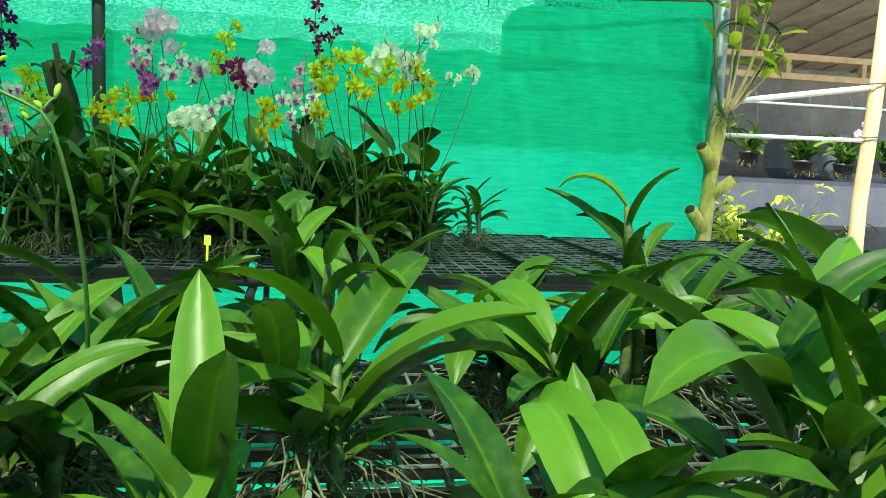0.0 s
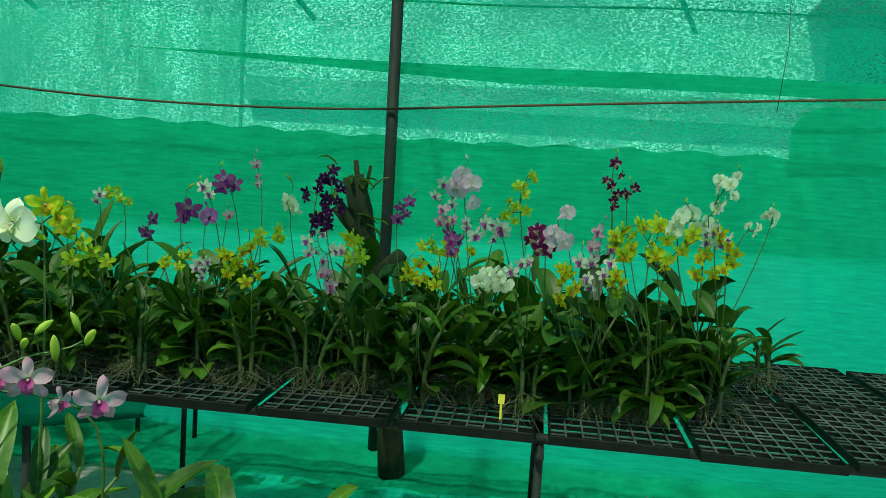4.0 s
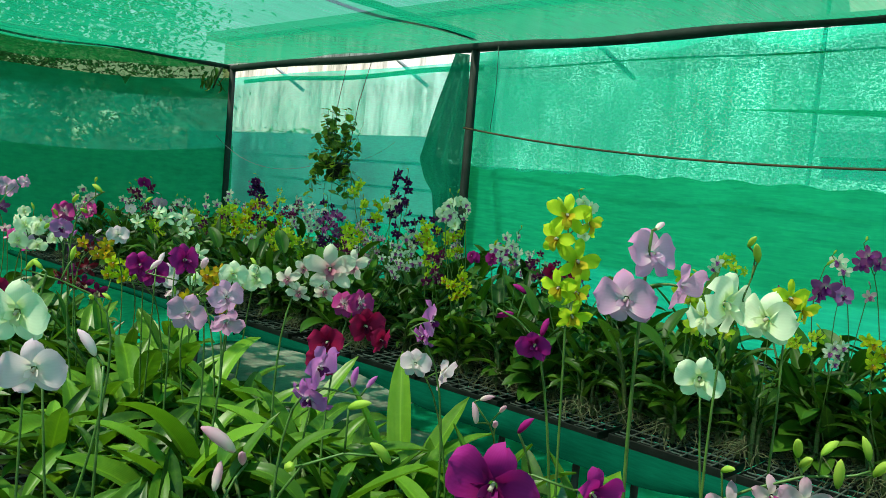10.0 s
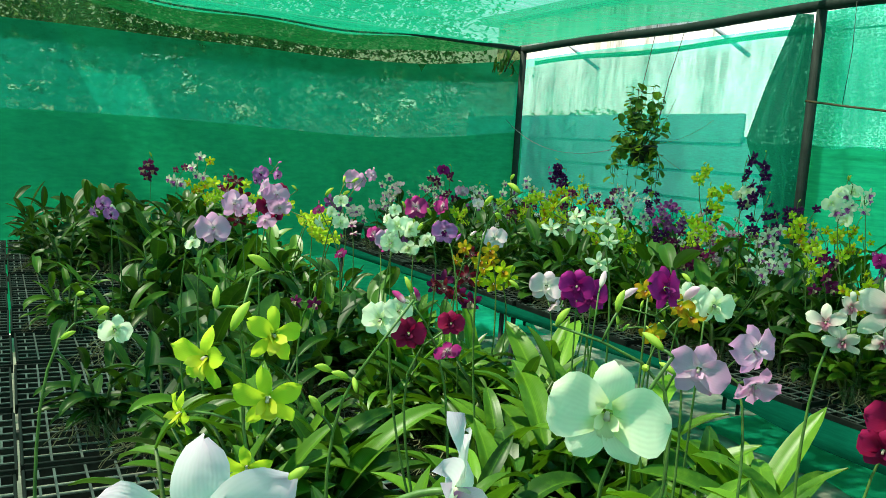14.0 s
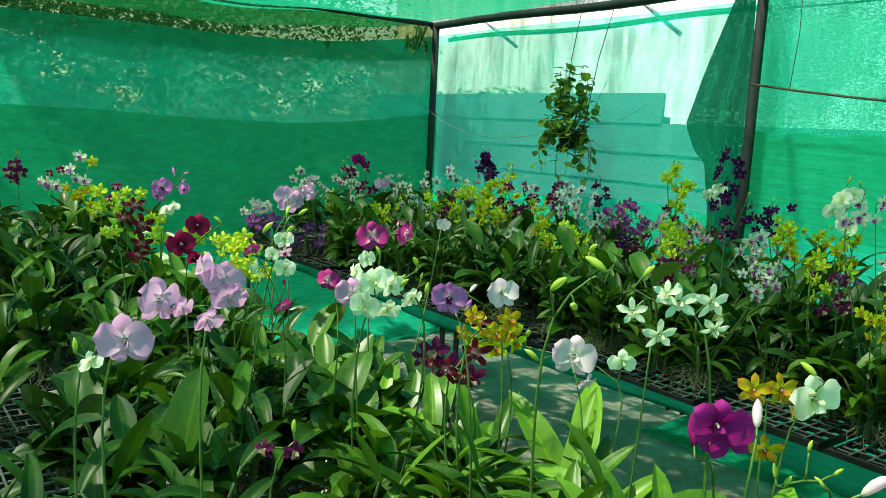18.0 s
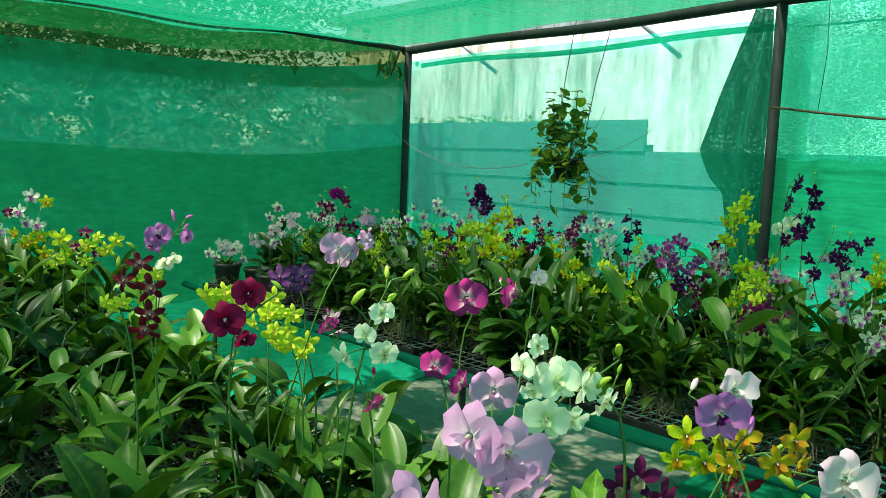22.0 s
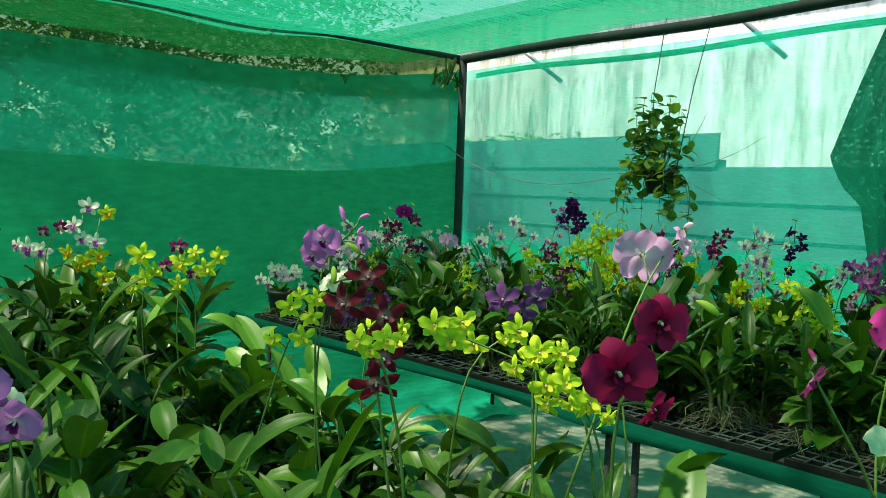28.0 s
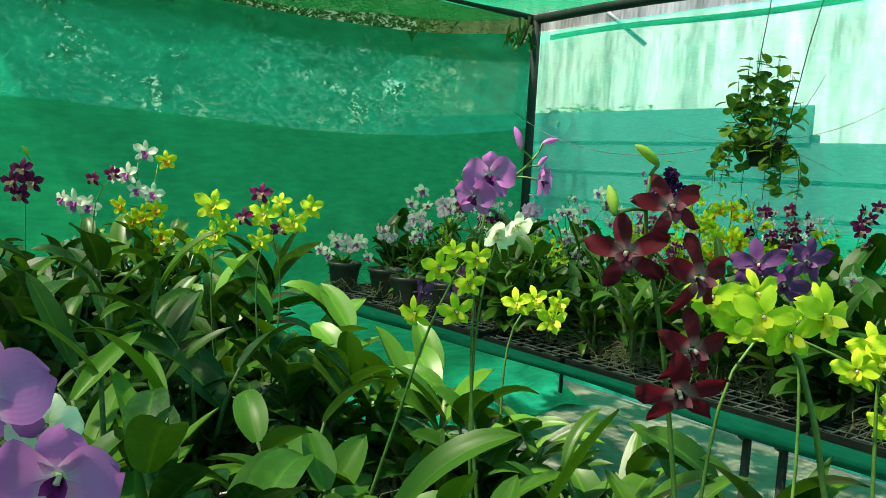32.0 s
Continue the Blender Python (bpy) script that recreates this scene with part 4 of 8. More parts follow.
def pot_mesh():
    bm = bmesh.new()
    prof = ((0.0, -0.0), (0.055, 0.0), (0.06, 0.01), (0.074, 0.10), (0.08, 0.10), (0.08, 0.118), (0.072, 0.118), (0.066, 0.09), (0.0, 0.085))
    rings = [[bm.verts.new((rr * math.cos(a), rr * math.sin(a), z)) for a in (6.2832 * k / 16 for k in range(16))] for rr, z in prof[1:-1]]
    for a, b in zip(rings, rings[1:]):
        for k in range(16):
            bm.faces.new((a[k], a[(k + 1) % 16], b[(k + 1) % 16], b[k]))
    bm.faces.new(rings[0][::-1])
    bm.faces.new(rings[-1])
    return to_mesh(bm, "pot", pot_plastic)


POT_MESH = pot_mesh()
GOLD = [leaf_mesh("leaf", 0.4, d, 0.3, 0.2, gold_leaf) for d in (0.3, 0.6, 0.9)]


# ---- outside the nets ----
def corrugated(name, material, x0, x1, z0, z1, y, pitch, depth, label, category, along="z", kind=""):
    """A ribbed metal sheet in a plane of constant y."""
    bm = bmesh.new()
    n = int(((z1 - z0) if along == "z" else (x1 - x0)) / pitch * 4)
    prev = None
    for i in range(n + 1):
        t = i / n
        off = depth * (0, 1, 1, 0)[i % 4]
        if along == "z":
            z = z0 + t * (z1 - z0)
            row = [bm.verts.new((x0, y - off, z)), bm.verts.new((x1, y - off, z))]
        else:
            x = x0 + t * (x1 - x0)
            row = [bm.verts.new((x, y - off, z0)), bm.verts.new((x, y - off, z1))]
        if prev:
            bm.faces.new((prev[0], prev[1], row[1], row[0]))
        prev = row
    ob = new(name, to_mesh(bm, name, material, smooth=False))
    return tagged(ob, label, category, kind=kind)


for x0, x1, top in ((-10.4, -8.2, 1.95), (-8.2, -5.8, 1.92), (-5.8, -3.9, 1.70)):
    fence = thing("metal_fence", x0, 5.5, 0, "grey ribbed sheet metal fence behind the net", "fence", "fence bays")
    for k in range(int(top / 0.125)):
        z = 0.02 + k * 0.125
        part("panel", boxed(0.0, -0.012 - 0.016 * (k % 2), z, x1 - x0, 0.012, z + 0.1252), sheet_metal, fence, smooth=False)
    part("fence_post", boxed(-0.03, 0.015, -0.03, 0.03, 0.06, top), steel_dark, fence, smooth=False)
house = thing("neighbour_house", -7.5, 8.5, 0, "whitewashed neighbour house with streaked wall", "house")
# wall paint steps darker to the left, with tree shade put into it
for x0, x1, paint in ((-5.5, -1.7, streaked_paint_shaded), (-1.7, -0.5, streaked_paint_half_shaded), (-0.5, 4.4, white_paint)):
    part("wall", boxed(x0, -1.0, 0, x1, 1.0, 3.6), paint, house, smooth=False)
part("roof", boxed(-5.7, -1.25, 3.6, 4.5, 1.2, 3.72), sheet_metal, house, smooth=False)
barn = thing("long_shed", 2.0, 9.0, 0, "grey rendered long shed behind the net wall", "shed")
part("wall", boxed(-5.06, -1.5, 0, 0.2, 1.0, 3.6), pale_wall, barn, smooth=False)
part("ledge", boxed(-5.0, -1.6, 1.98, 0.2, -1.5, 2.2), grey_wall, barn, smooth=False)
part("roof", boxed(-5.05, -1.3, 3.6, 0.8, 1.2, 3.7), sheet_metal, barn, smooth=False)


def tree(x, y, h, crown, leaves, seed, label):
    """A tapered trunk with limbs and a ragged crown of small leaves."""
    r = random.Random(seed)
    t = thing("tree", x, y, -0.03, label, "tree", "trees behind the net")
    bm = bmesh.new()
    tube(bm, arc((0, 0, 0), (0.1, 0.05, h * 0.4), (r.uniform(-0.3, 0.3), r.uniform(-0.3, 0.3), h * 0.8), 8), 0.07, 0.03, 9)
    tips = []
    for i in range(9):
        a, z = r.uniform(0, 6.28), h * r.uniform(0.25, 0.75)
        e = Vector((math.cos(a) * crown * r.uniform(0.5, 1), math.sin(a) * crown * r.uniform(0.5, 1), z + r.uniform(0.1, 0.9)))
        tube(bm, arc((0, 0, z - 0.3), (e.x * 0.5, e.y * 0.5, z), e, 5), 0.022, 0.008, 6)
        tips.append(e)
        tips.append(Vector((e.x * 0.6, e.y * 0.6, z + 0.3)))
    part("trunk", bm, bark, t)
    vs, fs = [], []
    for i in range(leaves):
        c = r.choice(tips) + Vector((r.gauss(0, 0.32), r.gauss(0, 0.32), r.gauss(0, 0.26)))
        a, s = r.uniform(0, 6.28), r.uniform(0.05, 0.1)
        d = Vector((math.cos(a), math.sin(a), r.uniform(-0.8, 0.4))).normalized()
        w = d.cross(Vector((r.uniform(-0.5, 0.5), r.uniform(-0.5, 0.5), 1))).normalized()
        b = len(vs)
        vs += [c, c + d * s * 0.5 + w * s * 0.28, c + d * s + Vector((0, 0, -s * 0.2)), c + d * s * 0.5 - w * s * 0.28]
        fs.append((b, b + 1, b + 2, b + 3))
    me = bpy.data.meshes.new("crown")
    me.from_pydata(vs, [], fs)
    me.uv_layers.new(name="UVMap")
    me.materials.append(tree_leaf)
    part("crown", me, None, t)
    return t


for i, (x, y, h) in enumerate(((-9.8, 0.4, 3.6), (-10.2, 2.8, 3.9), (-9.6, -2.0, 3.4), (-11.5, 1.2, 4.6))):
    tree(x, y, h, 1.5, 3800, 40 + i, "leafy garden tree seen dimly through the green net")


def hedge(x0, x1, y0, y1, low, height, leaves, seed, lump=(0.2, 0.45)):
    """A ragged hedge: many small leaves in clumps."""
    r = random.Random(seed)
    clumps = [(r.uniform(x0, x1), r.uniform(y0, y1), r.uniform(low, height), r.uniform(*lump)) for i in range(110)]
    vs, fs = [], []
    for i in range(leaves):
        cx, cy, cz, cr = clumps[i % len(clumps)]
        c = Vector((cx + r.gauss(0, cr), cy + r.gauss(0, cr), abs(cz + r.gauss(0, cr))))
        a, s = r.uniform(0, 6.28), r.uniform(0.04, 0.09)
        d = Vector((math.cos(a), math.sin(a), r.uniform(-0.9, 0.4))).normalized()
        w = d.cross(Vector((r.uniform(-0.5, 0.5), r.uniform(-0.5, 0.5), 1))).normalized()
        b = len(vs)
        vs += [c, c + d * s * 0.5 + w * s * 0.3, c + d * s + Vector((0, 0, -s * 0.2)), c + d * s * 0.5 - w * s * 0.3]
        fs.append((b, b + 1, b + 2, b + 3))
    me = bpy.data.meshes.new("hedge")
    me.from_pydata(vs, [], fs)
    me.uv_layers.new(name="UVMap")
    me.materials.append(tree_leaf)
    return tagged(new("hedge", me), "dense green garden hedge behind the net wall", "hedge", kind="stuff")


hedge(-9.6, -8.3, -3.2, 3.3, 0.1, 1.5, 14000, 3)
hedge(-9.6, -8.5, -3.2, 4.6, 1.7, 3.6, 36000, 8)
hedge(-9.4, -7.2, 5.65, 5.95, 1.72, 1.9, 2600, 9, (0.03, 0.07))

# ---- things that hang on the net house ----
def curtain(u, v):
    """Net gathered at the beam, pulled out to one side and tucked in again under its tip."""
    z = 2.285 - v * 1.5
    left = np.interp(z, (0.78, 1.15, 1.39, 1.47, 1.60, 2.29), (-4.08, -4.09, -4.14, -4.225, -4.29, -4.04))
    folds = 0.028 * math.sin(u * 15) * min(1, v * 3) * u
    return (-3.99 + (left + 3.99) * (1 - u), 3.79 + 0.09 * u + folds + wave(z, 0.006, 9, u * 3), z + 0.02 * u * math.sin(v * 6))


tagged(sheet("net_curtain", net_curtain, curtain, 40, 40, kind=""), "bunched dark green net curtain hanging beside a post", "curtain")
rope_pts = []
for a, b, sag in (((-3.93, 3.81, 1.812), (-0.91, 3.81, 1.684), 0.075), ((-0.91, 3.81, 1.684), (2.03, 3.81, 1.88), -0.008)):
    for i in range(13):
        t = i / 12
        rope_pts.append((a[0] + (b[0] - a[0]) * t, a[1], a[2] + (b[2] - a[2]) * t - sag * 4 * t * (1 - t)))
rope = tagged(new("rope", to_mesh(tubed(rope_pts, 0.006, 0.006, 7), "rope", rope_mat)), "thin brown rope slung slackly between posts", "rope")
for x, z in ((-3.7, 1.79), (0.85, 1.76), (1.5, 1.83)):
    tagged(new("tie_wire", to_mesh(tubed([(x, 3.81, 2.31), (x + 0.012, 3.805, 2.05), (x - 0.01, 3.81, z)], 0.0018, 0.0018, 4), "tie_wire", wire_mat)), "thin dark wire that holds up the rope", "wire")

# hanging basket of round-leaved creeper
hb = thing("hanging_basket", -5.19, 3.84, 1.5, "round-leaved trailing creeper in a black pot hung on wires", "hanging plant")
bm = bmesh.new()
tube(bm, [(0, 0, -0.075), (0, 0, -0.07), (0, 0, 0.03), (0, 0, 0.04)], 0, seg=14, radii=[0.05, 0.055, 0.078, 0.082])
part("pot", bm, pot_plastic, hb)
r = random.Random(5)
for dx in (-0.07, 0.07):
    part("wire", tubed([(dx, 0, 0.03), (dx * 1.3 + 0.03, 0.02, 0.45), (dx * 1.6 + 0.05, 0.1, 0.86)], 0.0022, 0.0022, 4), wire_mat, hb)
for i in range(50):
    a, rad = r.uniform(0, 6.28), r.uniform(0.07, 0.19)
    drop = r.uniform(-0.24, 0.0) if i % 5 < 2 else r.uniform(0.05, 0.44)
    if drop > 0:
        rad *= 1.0 - 1.5 * max(0.0, drop - 0.12)
    end = Vector((math.cos(a) * rad - 0.02, math.sin(a) * rad * 0.7, drop))
    mid = Vector((end.x * 1.15, end.y * 1.1, max(0.08, drop * 0.6)))
    pts = arc((0, 0, 0.02), mid, end, 8)
    vine = part("vine", tubed(pts, 0.0022, 0.0012, 5), stem_mat, hb)
    for k in range(3, 9):
        lf = part("leaf", r.choice(COINS), None, vine)
        s = r.uniform(0.034, 0.066)
        lf.matrix_basis = Matrix.Translation(pts[k] + Vector((r.uniform(-0.02, 0.02), r.uniform(-0.02, 0.02), 0))) @ pose(0, 0, 0, 0, 0, r.uniform(0, 360)) @ pose(0, 0, 0, r.uniform(-75, 25)) @ Matrix.Diagonal((s, s, s, 1))
hb.scale = (1.3, 1.1, 1.08)
for k, (dx, dy, dz) in enumerate(((0.42, 0.05, 0.2), (0.3, -0.02, -0.1), (-0.5, 0.1, 0.1), (0.2, 0, 0.32))):
    part("tendril", tubed(arc((0, 0, 0.05), (dx * 0.5, dy, dz * 0.2), (dx, dy, dz), 7), 0.002, 0.0008, 4), stem_mat, hb)

# withered epiphyte in the roof corner
ep = thing("withered_plant", -6.8, 3.78, 2.2, "withered dark epiphyte tied in the roof corner", "plant")
part("stem", tubed(arc((0, 0, 0.09), (0.06, -0.05, 0.05), (0.04, -0.1, -0.1), 5), 0.012, 0.006, 6), bark, ep)
for i in range(16):
    lf = part("leaf", r.choice(LEAVES), None, ep)
    lf.matrix_basis = pose(r.uniform(-0.05, 0.08), r.uniform(-0.25, 0.05), r.uniform(-0.06, 0.1), r.uniform(-80, -10), 0, r.uniform(0, 360)) @ Matrix.Diagonal((0.13, 0.13, 0.13, 1))

def far_hem(u, v):
    x = -6.88 + u * 2.9
    return (x, wall_y(x) + 0.02, 2.2 + 0.012 * math.sin(u * 9) + v * 0.035)


sheet("net_hem_band", net_lower, far_hem, 40, 2, "folded green hem along the thin net wall")


def skirt(u, v):
    y = 1.3 + u * 2.55
    return (-6.87 + 0.75 * v ** 0.8 + wave(y, 0.03, 9, v * 4), y, max(0.012, 0.55 * (1 - v) ** 2.2) + 0.012 * math.sin(y * 17 + v * 9))


# skirt takes the brightened green in place of light through the wall
sheet("wall_west_skirt", net_low_lit, skirt, 50, 14, "green net skirt trailing onto the floor, light put into its colour")

# loose hanging wire and shade net hem with struts outside
pipe_thing("net_hem", [(x, wall_y(x) + 0.02, 2.215 + wave(x, 0.006, 4, 0)) for x in np.linspace(-3.9, 2, 40)], 0.005, net_lower, "folded hem seam of the net wall", "hem", 6)
for x in (-6.4, -4.85, -3.1, -1.52, 0.42, 1.7):
    pipe_thing("strut", [(x - 0.06, line_y(x) + 0.12, 2.36), (x + 0.1, line_y(x) + 0.36, 2.16)], 0.014, steel_grey, "slanting steel strut outside the net", "strut", 8)
tagged(new("loose_wire", to_mesh(tubed(arc((-6.95, 3.85, 1.72), (-6.3, 3.83, 1.36), (-5.5, 3.82, 1.5), 12), 0.0025, 0.0025, 5), "loose_wire", steel_grey)), "pale loose wire drooping along the net", "wire")


# green cloth folded over the front rail of the back bench
def edge_cloth(u, v):
    x = -6.6 + u * 5.4
    t = min(1.0, max(0.0, (x + 2.9) / 0.5))
    out = min(1.0, max(0.0, (-1.2 - x) / 0.3))
    drop = 0.042 + 0.045 * t * out + wave(x, 0.008, 3.1, 1)
    return (x, 2.072 - 0.018 * math.sin(v * 2.6) + wave(x, 0.01, 7, v * 3) * v, 0.722 - v * drop)


tagged(sheet("edge_cloth", net_edge, edge_cloth, 80, 10, kind=""), "dark green shade cloth folded over the bench rail", "cloth")

# stumps with cut limbs
def stump(x, y, lean, h, radius, limbs, material, label):
    s = thing("tree_stump", x, y, 0, label, "tree stump")
    pts = arc((0, 0, 0), (lean * 0.2, 0, h * 0.5), (lean, 0, h), 9)
    rr = random.Random(int(h * 100))
    part("trunk", tubed(pts, 0, seg=12, radii=[radius * (1.25 - 0.35 * i / 9) * rr.uniform(0.84, 1.14) for i, p in enumerate(pts)]), material, s)
    for t, dx, dy, dz, rad in limbs:
        f = pts[int(t * 9)]
        part("limb", tubed([f, f + Vector((dx, dy, dz)) * 0.6, f + Vector((dx, dy, dz))], rad * 1.1, rad, 9), material, s)
        d = Vector((dx, dy, dz)).normalized()
        part("cut_end", tubed([f + Vector((dx, dy, dz)) - d * 0.004, f + Vector((dx, dy, dz)) + d * 0.003], rad * 0.86, rad * 0.84, 9), bark, s)
    return s


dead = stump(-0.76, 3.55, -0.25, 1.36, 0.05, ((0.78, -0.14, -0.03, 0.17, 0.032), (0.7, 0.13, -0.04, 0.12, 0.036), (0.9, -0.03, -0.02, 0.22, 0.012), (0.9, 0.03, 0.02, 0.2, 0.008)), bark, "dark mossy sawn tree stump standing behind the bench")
for i in range(14):
    lf = part("leaf", r.choice(LEAVES), None, dead)
    lf.matrix_basis = pose(-0.24 + r.uniform(-0.14, 0.08), -0.05 + r.uniform(-0.05, 0.05), 1.2 + r.uniform(-0.05, 0.22), r.uniform(-10, 60), 0, r.uniform(0, 360)) @ Matrix.Diagonal((0.11, 0.11, 0.11, 1))
live = stump(1.9, 3.62, 0.07, 1.36, 0.036, ((0.58, -0.11, -0.06, 0.1, 0.03), (0.78, -0.09, -0.05, 0.1, 0.031), (0.7, 0.1, -0.05, 0.1, 0.028)), bark_mossy, "yellow-green mossy sawn stump with cut limbs and an orchid tied on")
for i in range(9):
    a = -0.35 + 0.21 * i
    tip = Vector((0.07 + 0.36 * math.sin(a) * r.uniform(0.5, 1), r.uniform(-0.12, 0.05), 1.5 + 0.5 * math.cos(a) * r.uniform(0.6, 1.1)))
    pts = arc((0.06, -0.04, 1.3), (tip.x * 0.5 + 0.03, tip.y, 1.42), tip, 6)
    cane = part("cane", tubed(pts, 0.009, 0.004, 6), cut_wood if i % 3 else cane_mat, live)
    for k in range(5):
        lf = part("leaf", r.choice(GOLD if k % 3 else LEAVES), None, cane)
        lf.matrix_basis = Matrix.Translation(pts[6 - k // 2]) @ pose(0, 0, 0, 0, 0, r.uniform(0, 360)) @ pose(0, 0, 0, r.uniform(-20, 60)) @ Matrix.Diagonal((0.13, 0.13, 0.13, 1))
part("root_mass", ROOTS[1], None, live).matrix_basis = pose(0.07, -0.04, 1.22) @ Matrix.Diagonal((0.7, 0.7, 1.8, 1))

# ---- the open yard beyond the east end ----
pole = tagged(new("bamboo_pole", to_mesh(tubed([(3.2, 4.2, 0), (3.205, 4.2, 0.5), (3.2, 4.2, 0.9), (3.23, 4.2, 1.4), (3.26, 4.2, 2.6)], 0.047, 0.04, 12), "bamboo_pole", bamboo)), "pale yellow bamboo pole standing in the yard", "pole")
rail = thing("pipe_rail", 2.6, 4.2, 0, "white pipe rails tied to a bamboo pole with wire", "rail")
part("upper_pipe", tubed([(-0.6, 0.1, 1.38), (0.62, 0, 1.56)], 0.017, 0.017, 8), pale_wall, rail)
part("lower_pipe", tubed([(-0.6, 0.1, 1.245), (0.62, 0, 1.255)], 0.012, 0.012, 8), pale_wall, rail)
for z in (1.255, 1.56):
    part("wire_tie", tubed([(0.62 + 0.052 * math.cos(a), 0.052 * math.sin(a), z + 0.004 * a) for a in np.linspace(0, 6.2, 10)], 0.004, 0.004, 5), wire_mat, rail)
awning = thing("awning", 5.2, 9.5, 0, "brown ribbed metal awning on yellow timber rafters", "awning")
tilt = Matrix.Translation((0, 0, 2.6)) @ pose(0, 0, 0, -9)
for i in range(34):
    x = -3.2 + i * 0.22
    part("roof_sheet", boxed(x, -3.4, 0.02 - 0.02 * (i % 2), x + 0.22, 2.2, 0.05 - 0.02 * (i % 2)), roof_sheet, awning, smooth=False).matrix_basis = tilt
for z, yy in ((2.18, -2.0), (1.98, -2.05)):
    part("beam", boxed(-3.2, yy, z, 4.0, yy + 0.08, z + 0.06), timber, awning, smooth=False)
for i in range(8):
    part("strut", boxed(-3.0 + i * 0.85, -1.99, 2.04, -2.95 + i * 0.85, -1.93, 2.18), timber, awning, smooth=False)
for x in (-3.1, 3.8):
    part("post", boxed(x, -2.05, 0, x + 0.09, -1.95, 2.2), timber, awning, smooth=False)
part("back_wall", boxed(-3.6, 0.8, 0, 4.2, 0.95, 2.6), grey_wall, awning, smooth=False)


truck = thing("parked_truck", 6.4, 8.7, 0, "dusty white pickup truck parked under the awning", "truck")
bm = bmesh.new()
box(bm, -2.4, -0.8, 0.45, 2.2, 0.8, 0.98, 0.05)
part("body", bm, truck_paint, truck, smooth=False)
bm = bmesh.new()
box(bm, -0.7, -0.74, 0.98, 1.1, 0.74, 1.5, 0.12)
part("cab", bm, truck_paint, truck, smooth=False)
part("side_window", boxed(-0.5, -0.755, 1.08, 0.9, -0.735, 1.42), pot_plastic, truck, smooth=False)
for x in (-1.5, 1.4):
    w = part("wheel", tubed([(x, -0.84, 0.34), (x, -0.62, 0.34)], 0.34, 0.34, 18), pot_plastic, truck)
    part("rim", tubed([(x, -0.85, 0.34), (x, -0.84, 0.34)], 0.19, 0.19, 14), truck_paint, w)

# dark sheet added over the sunlit ground as stand-in for the yard's shade
slab("weed_mat", pot_plastic, (2.4, 4.65, -0.03, 9.0, 8.2, -0.024), "black sheet over the yard in place of shade", "ground cover")
# pots that hang on hooks under the lower rail, and yellow shrub behind the bench end
for i, (x, y, z, k, n) in enumerate(((3.3, 5.6, 1.08, "pale_lilac", 0), (3.75, 5.6, 1.03, "white", 0), (4.1, 5.6, 1.02, "pale_lilac", 4), (4.5, 5.6, 1.05, "pink", 0), (3.0, 5.6, 1.12, "white", 0), (4.9, 5.6, 1.0, "lilac", 3))):
    hp = orchid(x, y, 0.26, 5, 0.2, 500 + i, pot=True, label="leafy orchid in a black pot hung on a hooked wire", z=z)
    part("hook", tubed([(0.06, 0, 0.1), (0.04, 0, 0.4), (0.0, 0, 0.62), (-0.03, 0, 0.6)], 0.004, 0.004, 5), wire_mat, hp)
    if n:
        spray(hp, (x - 0.1 + 0.1 * i, y - 0.1, z + 0.46), k, n, 0.08, 0.12, 0)
shelf = pipe_thing("hanging_rail", [(2.6, 5.6, 1.56), (5.4, 5.6, 1.56)], 0.014, steel_grey, "thin pipe that carries hanging pots in the yard", "rail")
for x in (2.62, 5.38):
    pipe_thing("rail_post", [(x, 5.6, -0.03), (x, 5.6, 1.57)], 0.02, steel_grey, "thin steel post of the pot rail", "post")
for n, (sx, sy, sh, mesh_set) in enumerate(((2.62, 4.45, 0.95, GOLD), (3.0, 4.75, 0.92, GOLD), (2.3, 4.3, 0.8, GOLD), (3.5, 5.0, 0.8, LEAVES), (2.45, 4.85, 1.05, LEAVES))):
    shrub = thing("garden_shrub", sx, sy, -0.03, "sunlit yellow-leaved croton shrub in the yard" if mesh_set is GOLD else "sunlit green leafy shrub in the yard", "shrub", "yard shrubs")
    bm = bmesh.new()
    bm.loops.layers.uv.new("UVMap")
    for i in range(16):
        a = r.uniform(0, 6.28)
        tip = Vector((math.cos(a) * r.uniform(0.1, 0.42), math.sin(a) * r.uniform(0.1, 0.35), sh * r.uniform(0.55, 1.02)))
        part("branch", tubed(arc((0, 0, 0), (tip.x * 0.4, tip.y * 0.4, 0.5), tip, 5), 0.008, 0.003, 5), stem_mat, shrub)
        for k in range(22):
            tmp = mesh_set[k % 3].copy()
            s = r.uniform(0.06, 0.12)
            tmp.transform(Matrix.Translation(tip * r.uniform(0.6, 1.0) + Vector((r.gauss(0, 0.04), r.gauss(0, 0.04), r.gauss(0, 0.04)))) @ pose(0, 0, 0, 0, 0, r.uniform(0, 360)) @ pose(0, 0, 0, r.uniform(-40, 60)) @ Matrix.Diagonal((s, s, s, 1)))
            bm.from_mesh(tmp)
            bpy.data.meshes.remove(tmp)
    tagged(part("foliage", to_mesh(bm, "foliage", mesh_set[0].materials[0]), None, shrub), kind="stuff")

